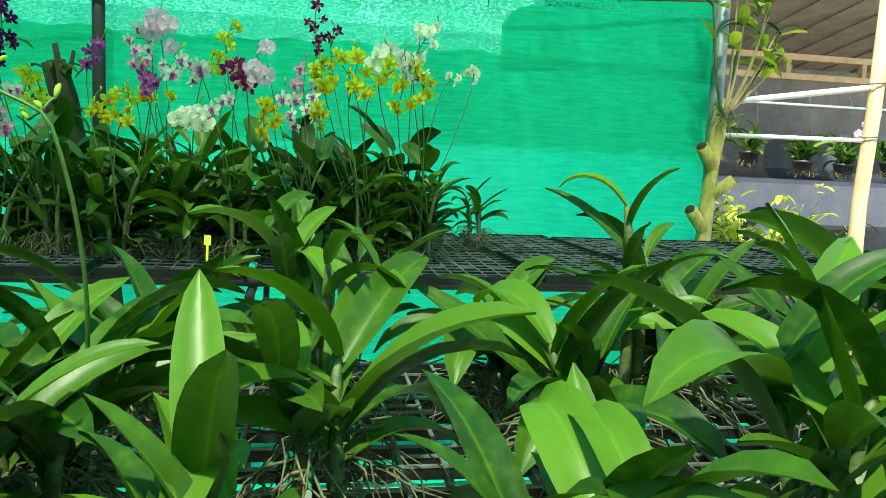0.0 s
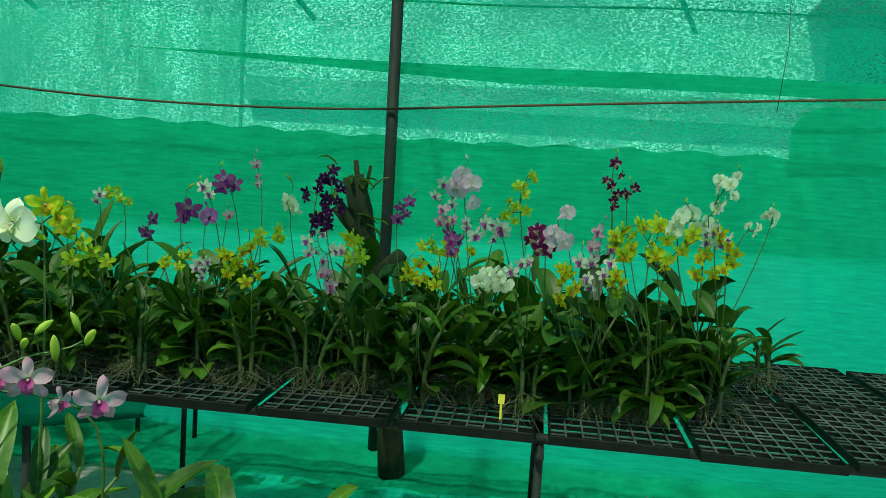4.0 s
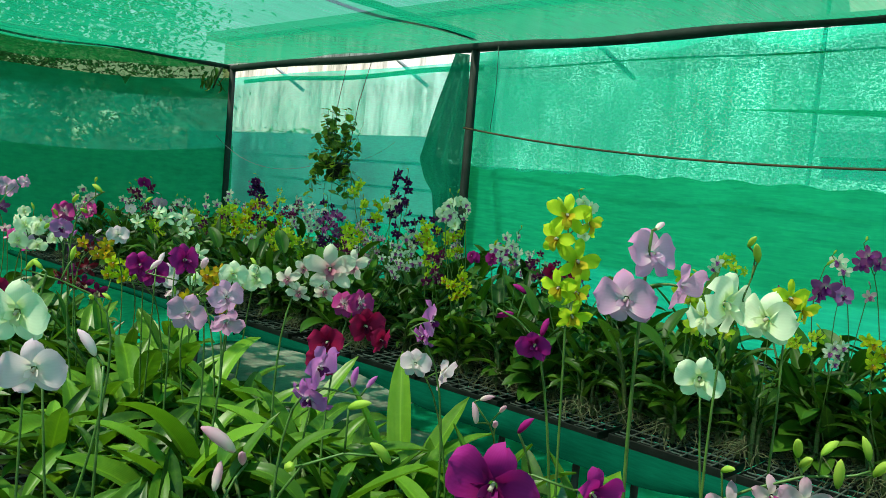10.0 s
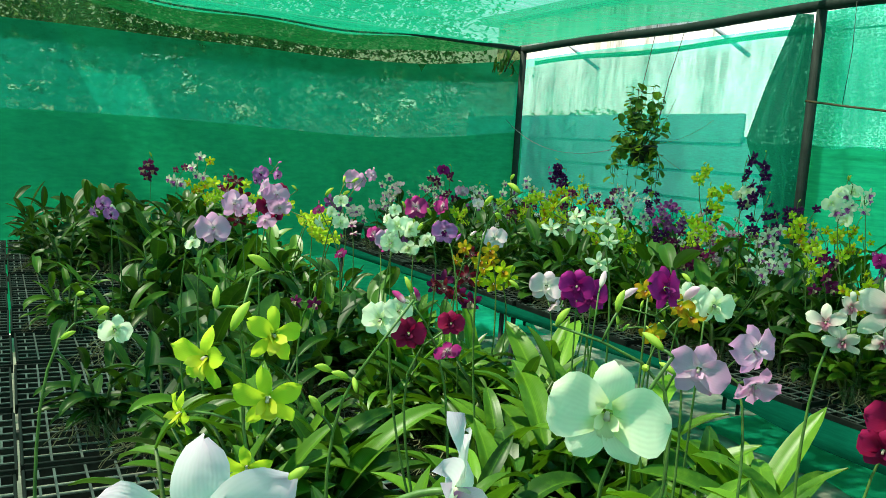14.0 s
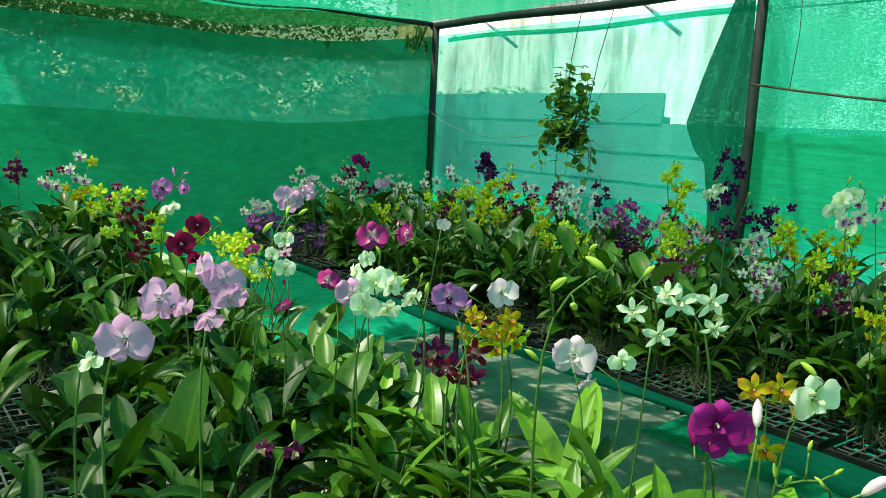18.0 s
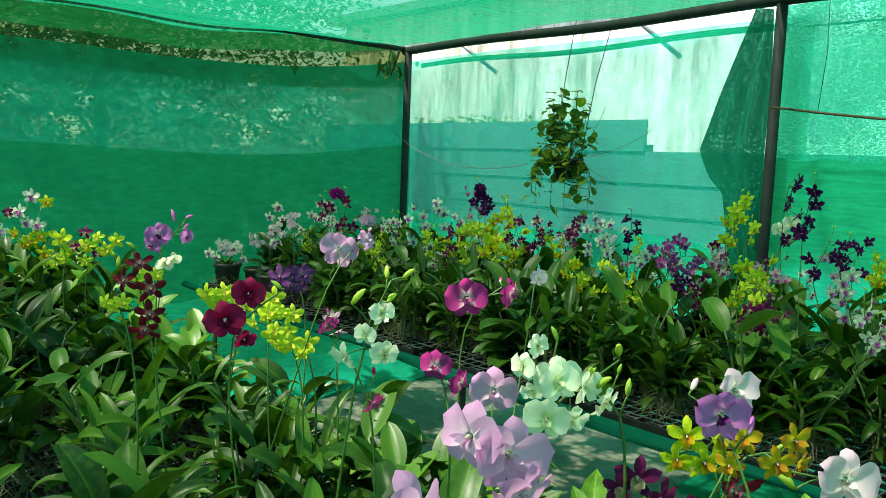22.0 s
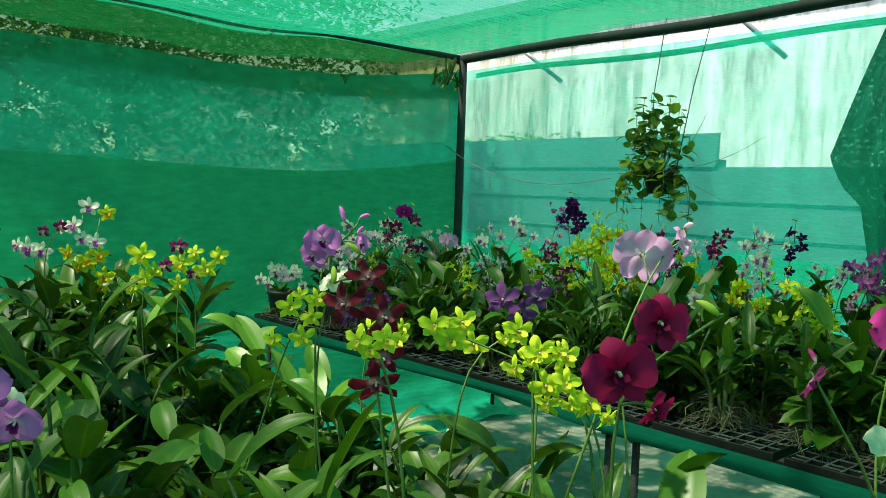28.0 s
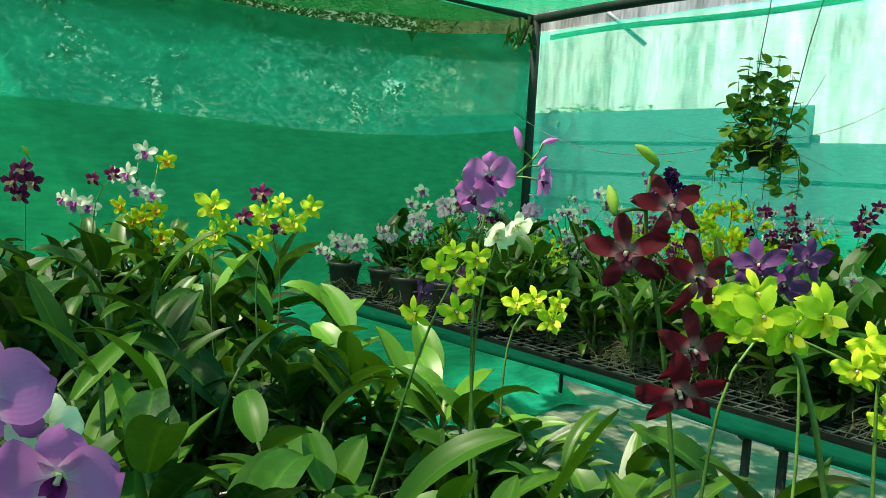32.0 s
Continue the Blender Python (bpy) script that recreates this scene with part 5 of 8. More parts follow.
# yellow name tags pushed in among the roots
for x, y, z in TAG_PLACES:
    tg = thing("plant_label", x, y, z, "small blank yellow plastic plant tag among roots", "plant tag", "plant tags")
    part("tag", boxed(-0.009, -0.001, 0.0, 0.009, 0.001, 0.026, bevel=0.0006), tag_mat, tg, smooth=False).matrix_basis = pose(0, 0, 0.03, -12, 4, 20)
    part("peg", boxed(-0.003, -0.001, -0.04, 0.003, 0.001, 0.0), tag_mat, tg, smooth=False).matrix_basis = pose(0, 0, 0.03, -12, 4, 20)

# ---- the orchids ----
# back bench, each plant with its sprays
p = orchid(-2.216, 2.254, seed=1, tall=0.271, canes=4, leaf=0.137, leaves=6)
clump(p, "white_purple", (-2.288, 2.300, 1.220), 0.068, 0.048, 9, 0.0540, -41)
clump(p, "magenta", (-2.338, 2.300, 1.183), 0.028, 0.032, 3, 0.0589, -41)
p = orchid(-2.038, 2.258, seed=2, tall=0.283, canes=4, leaf=0.15, leaves=6)
clump(p, "white", (-1.960, 2.250, 1.369), 0.062, 0.053, 6, 0.0549, -79)
p = orchid(-1.852, 2.215, seed=3, tall=0.228, canes=4, leaf=0.132, leaves=6)
clump(p, "crimson", (-1.955, 2.200, 1.190), 0.061, 0.035, 6, 0.0613, -79)
clump(p, "purple", (-1.924, 2.250, 1.136), 0.035, 0.025, 3, 0.0514, -79)
p = orchid(-1.719, 2.277, seed=4, tall=0.285, canes=4, leaf=0.165, leaves=6)
p = orchid(-1.534, 2.229, seed=5, tall=0.209, canes=4, leaf=0.158, leaves=6)
clump(p, "chartreuse", (-1.470, 2.200, 1.123), 0.059, 0.075, 8, 0.0731, -79)
clump(p, "yellow", (-1.536, 2.200, 1.191), 0.037, 0.037, 4, 0.0769, -79)
p = orchid(-1.320, 2.248, seed=6, tall=0.241, canes=4, leaf=0.135, leaves=6)
clump(p, "purple", (-1.291, 2.250, 1.197), 0.024, 0.024, 3, 0.0595, -79)
clump(p, "chartreuse", (-1.183, 2.200, 1.101), 0.049, 0.020, 7, 0.0443, -79)
p = orchid(-1.160, 2.318, seed=7, tall=0.229, canes=4, leaf=0.157, leaves=6)
clump(p, "purple", (-1.176, 2.200, 1.230), 0.023, 0.013, 2, 0.0781, -79)
clump(p, "violet", (-1.158, 2.300, 1.237), 0.014, 0.020, 1, 0.0636, -79)
clump(p, "pink", (-1.077, 2.300, 1.239), 0.017, 0.007, 1, 0.0456, -79)
clump(p, "white_purple", (-1.087, 2.200, 1.092), 0.041, 0.020, 5, 0.0474, -79)
p = orchid(-1.002, 2.292, seed=8, tall=0.287, canes=4, leaf=0.132, leaves=6)
clump(p, "purple", (-1.068, 2.300, 1.335), 0.047, 0.013, 3, 0.0595, -79)
clump(p, "pink", (-0.990, 2.300, 1.363), 0.013, 0.030, 3, 0.0417, -79)
clump(p, "chartreuse", (-0.949, 2.300, 1.176), 0.040, 0.020, 6, 0.0453, -79)
clump(p, "gold", (-0.972, 2.150, 1.116), 0.054, 0.044, 12, 0.0492, -79)
p = orchid(-0.832, 2.349, seed=9, tall=0.261, canes=4, leaf=0.132, leaves=6)
clump(p, "white", (-0.889, 2.200, 1.287), 0.038, 0.010, 2, 0.0795, -79)
clump(p, "white_purple", (-0.764, 2.200, 1.175), 0.051, 0.025, 6, 0.0526, -79)
p = orchid(-0.669, 2.339, seed=10, tall=0.272, canes=4, leaf=0.142, leaves=6)
clump(p, "dark_purple", (-0.767, 2.200, 1.294), 0.047, 0.076, 26, 0.0410, -79)
clump(p, "pink", (-0.723, 2.150, 1.108), 0.034, 0.037, 7, 0.0450, -79)
clump(p, "chartreuse", (-0.680, 2.200, 1.182), 0.038, 0.044, 8, 0.0490, -79)
p = orchid(-0.490, 2.285, seed=11, tall=0.288, canes=4, leaf=0.164, leaves=6)
clump(p, "gold", (-0.482, 2.150, 1.121), 0.054, 0.027, 11, 0.0472, -79)
clump(p, "purple", (-0.566, 2.350, 1.276), 0.030, 0.026, 5, 0.0447, -79)
clump(p, "chartreuse", (-0.479, 2.350, 1.175), 0.030, 0.013, 4, 0.0411, -79)
clump(p, "purple", (-0.415, 2.250, 1.218), 0.031, 0.022, 4, 0.0587, -79)
p = orchid(-0.315, 2.327, seed=12, tall=0.251, canes=4, leaf=0.165, leaves=6)
clump(p, "gold", (-0.393, 2.300, 1.182), 0.054, 0.019, 8, 0.0433, -79)
clump(p, "pale_lilac", (-0.390, 2.350, 1.362), 0.033, 0.042, 5, 0.0643, -79)
clump(p, "pink", (-0.439, 2.300, 1.275), 0.022, 0.022, 4, 0.0434, -79)
clump(p, "white_purple", (-0.386, 2.300, 1.260), 0.019, 0.013, 2, 0.0532, -79)
p = orchid(-0.172, 2.282, seed=13, tall=0.231, canes=4, leaf=0.133, leaves=6)
clump(p, "white_purple", (-0.300, 2.250, 1.246), 0.047, 0.034, 6, 0.0614, -79)
clump(p, "pale_lilac", (-0.152, 2.200, 1.253), 0.042, 0.024, 5, 0.0686, -79)
clump(p, "plum", (-0.156, 2.150, 1.233), 0.059, 0.023, 5, 0.0579, -79)
clump(p, "white", (-0.274, 2.200, 1.119), 0.046, 0.027, 7, 0.0538, -79)
clump(p, "white_purple", (-0.225, 2.200, 1.164), 0.024, 0.021, 3, 0.0503, -79)
p = orchid(0.032, 2.318, seed=14, tall=0.26, canes=4, leaf=0.131, leaves=6)
clump(p, "pale_lilac", (-0.101, 2.200, 1.308), 0.012, 0.009, 1, 0.0558, -79)
clump(p, "plum", (0.034, 2.350, 1.331), 0.016, 0.019, 2, 0.0393, -79)
clump(p, "pink", (-0.001, 2.250, 1.226), 0.030, 0.030, 5, 0.0504, -79)
clump(p, "white_purple", (-0.023, 2.200, 1.155), 0.045, 0.036, 8, 0.0526, -79)
clump(p, "gold", (-0.082, 2.150, 1.133), 0.035, 0.044, 11, 0.0425, -79)
p = orchid(0.193, 2.350, seed=15, tall=0.22, canes=4, leaf=0.144, leaves=6)
clump(p, "plum", (0.073, 2.350, 1.375), 0.022, 0.016, 3, 0.0391, -79)
clump(p, "gold", (0.044, 2.150, 1.144), 0.026, 0.023, 5, 0.0421, -79)
clump(p, "yellow", (0.081, 2.150, 1.253), 0.057, 0.046, 12, 0.0597, -79)
clump(p, "yellow", (0.164, 2.150, 1.246), 0.057, 0.050, 10, 0.0592, -79)
p = orchid(0.363, 2.390, seed=16, tall=0.2, spread=0.25, canes=4, leaf=0.135, leaves=6)
clump(p, "white", (0.202, 2.200, 1.312), 0.052, 0.026, 6, 0.0573, -79)
clump(p, "white_purple", (0.280, 2.200, 1.274), 0.043, 0.020, 6, 0.0510, -79)
clump(p, "gold", (0.273, 2.150, 1.226), 0.048, 0.051, 13, 0.0470, -79)
orchid(0.62, 2.83, seed=430, tall=0.2, canes=3, leaf=0.12, leaves=5, spread=0.25)
p = bushy(-2.156, 2.576, seed=17, size=1.01, broad=True)
p = bushy(-1.953, 2.592, seed=18, size=1.17, broad=True)
p = bushy(-1.727, 2.492, seed=19, size=1.06, broad=True)
p = bushy(-1.572, 2.506, seed=20, size=1.19)
clump(p, "chartreuse", (-1.517, 2.500, 1.267), 0.047, 0.026, 5, 0.0469, -79)
clump(p, "white_purple", (-1.542, 2.400, 1.256), 0.022, 0.022, 2, 0.0529, -79)
p = bushy(-1.322, 2.532, seed=21, size=1.18)
p = bushy(-1.142, 2.516, seed=22, size=1.08, broad=True)
clump(p, "white_purple", (-1.163, 2.350, 1.295), 0.017, 0.017, 2, 0.0540, -79)
p = bushy(-0.950, 2.526, seed=23, size=1.09, broad=True)
p = bushy(-0.759, 2.550, seed=24, size=1.10, broad=True)
p = bushy(-0.545, 2.589, seed=25, size=1.13)
clump(p, "white_purple", (-0.455, 2.400, 1.348), 0.040, 0.030, 6, 0.0487, -79)
p = bushy(-0.339, 2.591, seed=26, size=1.12)
clump(p, "chartreuse", (-0.254, 2.500, 1.290), 0.038, 0.031, 7, 0.0464, -79)
p = bushy(-0.129, 2.599, seed=27, size=1.11, broad=True)
clump(p, "chartreuse", (-0.215, 2.500, 1.379), 0.031, 0.024, 5, 0.0426, -79)
p = bushy(0.060, 2.500, seed=28, size=1.12, broad=True)
clump(p, "plum", (0.028, 2.350, 1.410), 0.025, 0.038, 5, 0.0425, -79)
p = bushy(0.272, 2.596, seed=29, size=1.19, broad=True)
p = bushy(0.370, 2.600, seed=30, size=0.95)
clump(p, "white", (0.372, 2.450, 1.388), 0.042, 0.045, 7, 0.0532, -79)
clump(p, "white", (0.461, 2.500, 1.291), 0.023, 0.016, 3, 0.0440, -79)
clump(p, "white", (0.547, 2.650, 1.321), 0.038, 0.017, 4, 0.0464, -79)
p = orchid(-5.408, 2.296, seed=31, tall=0.234, canes=4, leaf=0.147, leaves=6)
clump(p, "dark_lilac", (-5.536, 2.200, 0.868), 0.097, 0.046, 5, 0.1011, -41)
p = orchid(-5.181, 2.246, seed=32, tall=0.225, canes=4, leaf=0.142, leaves=6)
p = orchid(-4.843, 2.273, seed=33, tall=0.23, canes=4, leaf=0.151, leaves=6)
p = orchid(-4.644, 2.211, seed=34, tall=0.22, canes=4, leaf=0.149, leaves=6)
p = orchid(-4.410, 2.280, seed=35, tall=0.275, canes=4, leaf=0.156, leaves=6)
p = orchid(-4.208, 2.284, seed=36, tall=0.247, canes=4, leaf=0.13, leaves=6)
clump(p, "white_purple", (-4.115, 2.400, 1.068), 0.039, 0.022, 4, 0.0547, -41)
p = orchid(-3.884, 2.217, seed=37, tall=0.23, canes=4, leaf=0.159, leaves=6)
p = orchid(-3.635, 2.266, seed=38, tall=0.276, canes=4, leaf=0.15, leaves=6)
p = orchid(-3.378, 2.252, seed=39, tall=0.206, canes=4, leaf=0.165, leaves=6)
p = orchid(-3.125, 2.299, seed=40, tall=0.274, canes=4, leaf=0.16, leaves=6)
clump(p, "yellow", (-3.203, 2.350, 1.156), 0.071, 0.064, 12, 0.0525, -41)
clump(p, "plum", (-3.101, 2.200, 1.086), 0.041, 0.031, 6, 0.0553, -41)
clump(p, "plum", (-3.078, 2.200, 1.106), 0.040, 0.033, 6, 0.0529, -37)
clump(p, "chartreuse", (-3.159, 2.300, 1.148), 0.053, 0.030, 7, 0.0592, -37)
p = orchid(-2.957, 2.217, seed=41, tall=0.233, canes=4, leaf=0.15, leaves=6)
clump(p, "white_purple", (-2.800, 2.200, 1.110), 0.037, 0.028, 6, 0.0468, -41)
clump(p, "white_purple", (-2.809, 2.250, 1.114), 0.054, 0.061, 9, 0.0491, -37)
p = orchid(-2.629, 2.326, seed=42, tall=0.212, canes=4, leaf=0.133, leaves=6)
clump(p, "plum", (-2.551, 2.200, 1.110), 0.043, 0.052, 7, 0.0538, -37)
clump(p, "plum", (-2.719, 2.400, 1.141), 0.017, 0.024, 3, 0.0423, -37)
clump(p, "chartreuse", (-2.631, 2.300, 1.156), 0.057, 0.065, 9, 0.0545, -41)
p = orchid(-2.430, 2.265, seed=43, tall=0.211, canes=4, leaf=0.156, leaves=6)
clump(p, "white_purple", (-2.554, 2.300, 1.337), 0.052, 0.040, 8, 0.0545, -37)
clump(p, "gold", (-2.435, 2.200, 1.081), 0.032, 0.058, 8, 0.0425, -37)
clump(p, "magenta", (-2.424, 2.300, 1.183), 0.025, 0.017, 2, 0.0603, -41)
clump(p, "gold", (-2.409, 2.200, 1.068), 0.032, 0.032, 6, 0.0505, -41)
p = bushy(-6.389, 2.538, seed=44, size=1.00, broad=True)
clump(p, "white_purple", (-6.431, 2.200, 0.928), 0.040, 0.047, 4, 0.0830, -41)
p = bushy(-6.146, 2.538, seed=45, size=1.00)
clump(p, "white_purple", (-6.135, 2.200, 0.954), 0.038, 0.044, 4, 0.0791, -41)
p = bushy(-5.876, 2.571, seed=46, size=1.11)
spike(p, (-5.784, 2.567, 1.172), "white_purple", 0.80, 46)
spike(p, (-5.979, 2.550, 1.073), "chartreuse", 0.82, 46)
p = bushy(-5.614, 2.545, seed=47, size=0.97, broad=True)
clump(p, "white_purple", (-5.748, 2.200, 1.194), 0.041, 0.029, 4, 0.0674, -41)
clump(p, "white_purple", (-5.743, 2.200, 1.067), 0.041, 0.053, 6, 0.0676, -41)
clump(p, "lilac", (-5.524, 2.600, 1.168), 0.036, 0.030, 2, 0.0878, -41)
p = bushy(-5.287, 2.503, seed=48, size=1.00, broad=True)
clump(p, "chartreuse", (-5.326, 2.500, 1.000), 0.069, 0.058, 9, 0.0778, -41)
spike(p, (-5.232, 2.495, 1.049), "chartreuse", 0.69, 48)
p = bushy(-5.042, 2.588, seed=49, size=1.03, broad=True)
clump(p, "chartreuse", (-4.959, 2.600, 1.070), 0.055, 0.082, 8, 0.0681, -41)
p = bushy(-4.803, 2.527, seed=50, size=0.99)
clump(p, "chartreuse", (-4.809, 2.700, 1.110), 0.092, 0.081, 14, 0.0728, -41)
spike(p, (-4.694, 2.488, 1.117), "plum", 0.84, 50)
spike(p, (-4.819, 2.483, 1.114), "white_purple", 0.70, 50)
p = bushy(-4.474, 2.529, seed=51, size=1.11)
clump(p, "gold", (-4.500, 2.600, 1.094), 0.065, 0.040, 7, 0.0620, -41)
p = bushy(-4.278, 2.552, seed=52, size=1.11, broad=True)
p = bushy(-3.946, 2.512, seed=53, size=0.97, broad=True)
clump(p, "gold", (-3.974, 2.450, 1.077), 0.056, 0.043, 8, 0.0579, -41)
p = bushy(-3.721, 2.540, seed=54, size=1.01, broad=True)
clump(p, "chartreuse", (-3.798, 2.400, 1.095), 0.061, 0.049, 10, 0.0589, -41)
clump(p, "white_purple", (-3.711, 2.500, 1.176), 0.040, 0.024, 4, 0.0546, -41)
clump(p, "purple", (-3.606, 2.550, 1.192), 0.091, 0.048, 14, 0.0578, -41)
spike(p, (-3.715, 2.473, 1.111), "chartreuse", 0.81, 54)
p = bushy(-3.390, 2.553, seed=55, size=1.07)
clump(p, "dark_purple", (-3.475, 2.400, 1.124), 0.030, 0.026, 4, 0.0539, -41)
clump(p, "pink", (-3.460, 2.600, 1.187), 0.042, 0.027, 5, 0.0522, -41)
clump(p, "white", (-3.234, 2.600, 1.312), 0.022, 0.036, 4, 0.0563, -41)
spike(p, (-3.466, 2.488, 1.130), "plum", 0.75, 55)
p = bushy(-3.117, 2.520, seed=56, size=1.11)
clump(p, "chartreuse", (-3.281, 2.450, 1.339), 0.046, 0.063, 9, 0.0512, -41)
clump(p, "pink", (-3.187, 2.400, 1.185), 0.031, 0.017, 3, 0.0494, -41)
clump(p, "dark_purple", (-3.203, 2.600, 1.374), 0.046, 0.089, 17, 0.0556, -41)
spike(p, (-3.211, 2.464, 1.173), "pink", 0.81, 56)
p = bushy(-2.910, 2.578, seed=57, size=1.05, broad=True)
clump(p, "dark_purple", (-3.046, 2.550, 1.225), 0.071, 0.057, 11, 0.0492, -41)
clump(p, "chartreuse", (-2.909, 2.500, 1.228), 0.022, 0.038, 5, 0.0464, -41)
clump(p, "gold", (-2.843, 2.500, 1.198), 0.061, 0.050, 10, 0.0487, -37)
clump(p, "white_purple", (-2.998, 2.500, 1.146), 0.054, 0.074, 7, 0.0616, -41)
p = bushy(-2.574, 2.554, seed=58, size=0.97, broad=True)
clump(p, "gold", (-2.631, 2.400, 1.206), 0.033, 0.043, 8, 0.0444, -37)
clump(p, "white", (-2.646, 2.400, 1.327), 0.049, 0.045, 6, 0.0648, -41)
p = bushy(-2.383, 2.515, seed=59, size=1.02, broad=True)
p = bushy(-6.396, 2.843, seed=60, size=0.96)
spike(p, (-6.457, 3.000, 1.142), "white_purple", 0.83, 60)
spike(p, (-6.457, 2.766, 1.088), "white_purple", 0.86, 60)
p = bushy(-6.063, 2.921, seed=61, size=1.03)
clump(p, "plum", (-5.990, 2.750, 1.163), 0.140, 0.080, 12, 0.0762, -41)
clump(p, "white_purple", (-6.143, 2.750, 1.179), 0.089, 0.061, 6, 0.0709, -41)
clump(p, "magenta", (-6.056, 2.750, 1.279), 0.034, 0.013, 1, 0.0908, -41)
spike(p, (-6.064, 2.821, 1.058), "white_purple", 0.70, 61)
p = bushy(-5.838, 2.853, seed=62, size=0.97, broad=True)
spike(p, (-5.783, 2.835, 1.063), "purple", 0.81, 62)
p = bushy(-5.463, 2.897, seed=63, size=1.02, broad=True)
clump(p, "white_purple", (-5.353, 2.700, 1.070), 0.083, 0.101, 10, 0.0682, -41)
p = bushy(-5.163, 2.861, seed=64, size=0.97, broad=True)
clump(p, "plum", (-5.155, 2.900, 1.122), 0.059, 0.047, 5, 0.0678, -41)
spike(p, (-5.181, 2.900, 1.097), "gold", 0.89, 64)
p = bushy(-4.944, 2.855, seed=65, size=0.98)
clump(p, "gold", (-4.832, 2.900, 1.180), 0.095, 0.050, 10, 0.0697, -41)
spike(p, (-4.877, 2.852, 1.155), "lilac_star", 0.86, 65)
p = bushy(-4.565, 2.853, seed=66, size=1.02)
clump(p, "plum", (-4.540, 2.800, 1.165), 0.073, 0.073, 12, 0.0593, -41)
clump(p, "gold", (-4.644, 2.800, 1.108), 0.091, 0.105, 9, 0.0797, -41)
spike(p, (-4.771, 2.900, 1.152), "chartreuse", 0.89, 66)
spike(p, (-4.502, 2.900, 1.217), "plum", 0.83, 66)
p = bushy(-4.318, 2.870, seed=67, size=1.10, broad=True)
clump(p, "gold", (-4.350, 2.800, 1.128), 0.055, 0.050, 7, 0.0571, -41)
clump(p, "plum", (-4.238, 2.800, 1.208), 0.044, 0.053, 6, 0.0607, -41)
spike(p, (-4.218, 3.000, 1.200), "lilac_star", 0.79, 67)
p = bushy(-4.010, 2.869, seed=68, size=1.06, broad=True)
clump(p, "white_purple", (-4.040, 2.700, 1.215), 0.087, 0.068, 13, 0.0569, -41)
clump(p, "dark_purple", (-3.976, 2.800, 1.225), 0.041, 0.064, 6, 0.0524, -41)
p = bushy(-3.650, 2.839, seed=69, size=1.09, broad=True)
clump(p, "plum", (-3.561, 2.800, 1.228), 0.029, 0.037, 4, 0.0518, -41)
p = bushy(-3.459, 2.933, seed=70, size=1.11)
clump(p, "yellow", (-3.517, 2.800, 1.289), 0.046, 0.055, 6, 0.0620, -37)
p = bushy(-3.054, 2.938, seed=71, size=1.06)
clump(p, "dark_purple", (-3.117, 2.800, 1.238), 0.071, 0.046, 8, 0.0518, -37)
spike(p, (-3.088, 2.915, 1.047), "white_purple", 0.68, 71)
p = bushy(-2.808, 2.934, seed=72, size=1.05, broad=True)
p = bushy(-2.449, 2.847, seed=73, size=1.07, broad=True)
spike(p, (-2.486, 2.766, 1.175), "plum", 0.76, 73)
spike(p, (-2.452, 2.836, 1.041), "lilac_star", 0.84, 73)
p = bushy(-6.371, 3.240, seed=74, size=1.07, broad=True)
spike(p, (-6.377, 3.234, 1.163), "lilac_star", 0.80, 74)
p = bushy(-6.060, 3.202, seed=75, size=1.00)
spike(p, (-6.175, 3.200, 1.032), "chartreuse", 0.83, 75)
spike(p, (-6.072, 3.200, 1.120), "white_purple", 0.83, 75)
p = bushy(-5.785, 3.181, seed=76, size=1.01)
clump(p, "white_purple", (-5.670, 3.200, 1.169), 0.135, 0.067, 9, 0.0771, -41)
spike(p, (-5.778, 3.121, 1.069), "white_purple", 0.83, 76)
p = bushy(-5.473, 3.148, seed=77, size=0.99, broad=True)
spike(p, (-5.420, 3.300, 1.333), "purple", 0.79, 77)
spike(p, (-5.382, 3.200, 1.196), "pink", 0.75, 77)
p = bushy(-5.109, 3.174, seed=78, size=1.02, broad=True)
clump(p, "dark_purple", (-5.238, 3.200, 1.296), 0.044, 0.069, 12, 0.0717, -41)
spike(p, (-4.972, 3.100, 1.161), "chartreuse", 0.83, 78)
p = bushy(-4.763, 3.145, seed=79, size=1.09, broad=True)
spike(p, (-4.718, 3.100, 1.233), "white_purple", 0.83, 79)
p = bushy(-4.432, 3.223, seed=80, size=1.02)
spike(p, (-4.588, 3.200, 1.220), "lilac_star", 0.89, 80)
spike(p, (-4.320, 3.201, 1.049), "pink", 0.72, 80)
p = bushy(-4.109, 3.248, seed=81, size=1.01)
spike(p, (-4.010, 3.188, 1.156), "white_purple", 0.73, 81)
spike(p, (-4.117, 3.154, 1.080), "white_purple", 0.78, 81)
p = bushy(-3.792, 3.209, seed=82, size=0.96, broad=True)
spike(p, (-3.674, 3.178, 1.044), "chartreuse", 0.86, 82)
spike(p, (-3.911, 3.206, 1.049), "pink", 0.78, 82)
p = bushy(-3.578, 3.229, seed=83, size=1.03, broad=True)
spike(p, (-3.576, 3.196, 1.170), "plum", 0.77, 83)
p = bushy(-3.239, 3.176, seed=84, size=1.11, broad=True)
spike(p, (-3.286, 3.115, 1.177), "pink", 0.86, 84)
p = bushy(-2.860, 3.203, seed=85, size=0.98)
spike(p, (-2.859, 3.148, 1.115), "white_purple", 0.85, 85)
spike(p, (-2.803, 3.130, 1.160), "white_purple", 0.75, 85)
p = bushy(-2.570, 3.253, seed=86, size=0.98)
spike(p, (-2.584, 3.182, 1.087), "gold", 0.78, 86)
p = bushy(-6.387, 3.441, seed=87, size=1.08, broad=True)
spike(p, (-6.279, 3.437, 1.061), "plum", 0.69, 87)
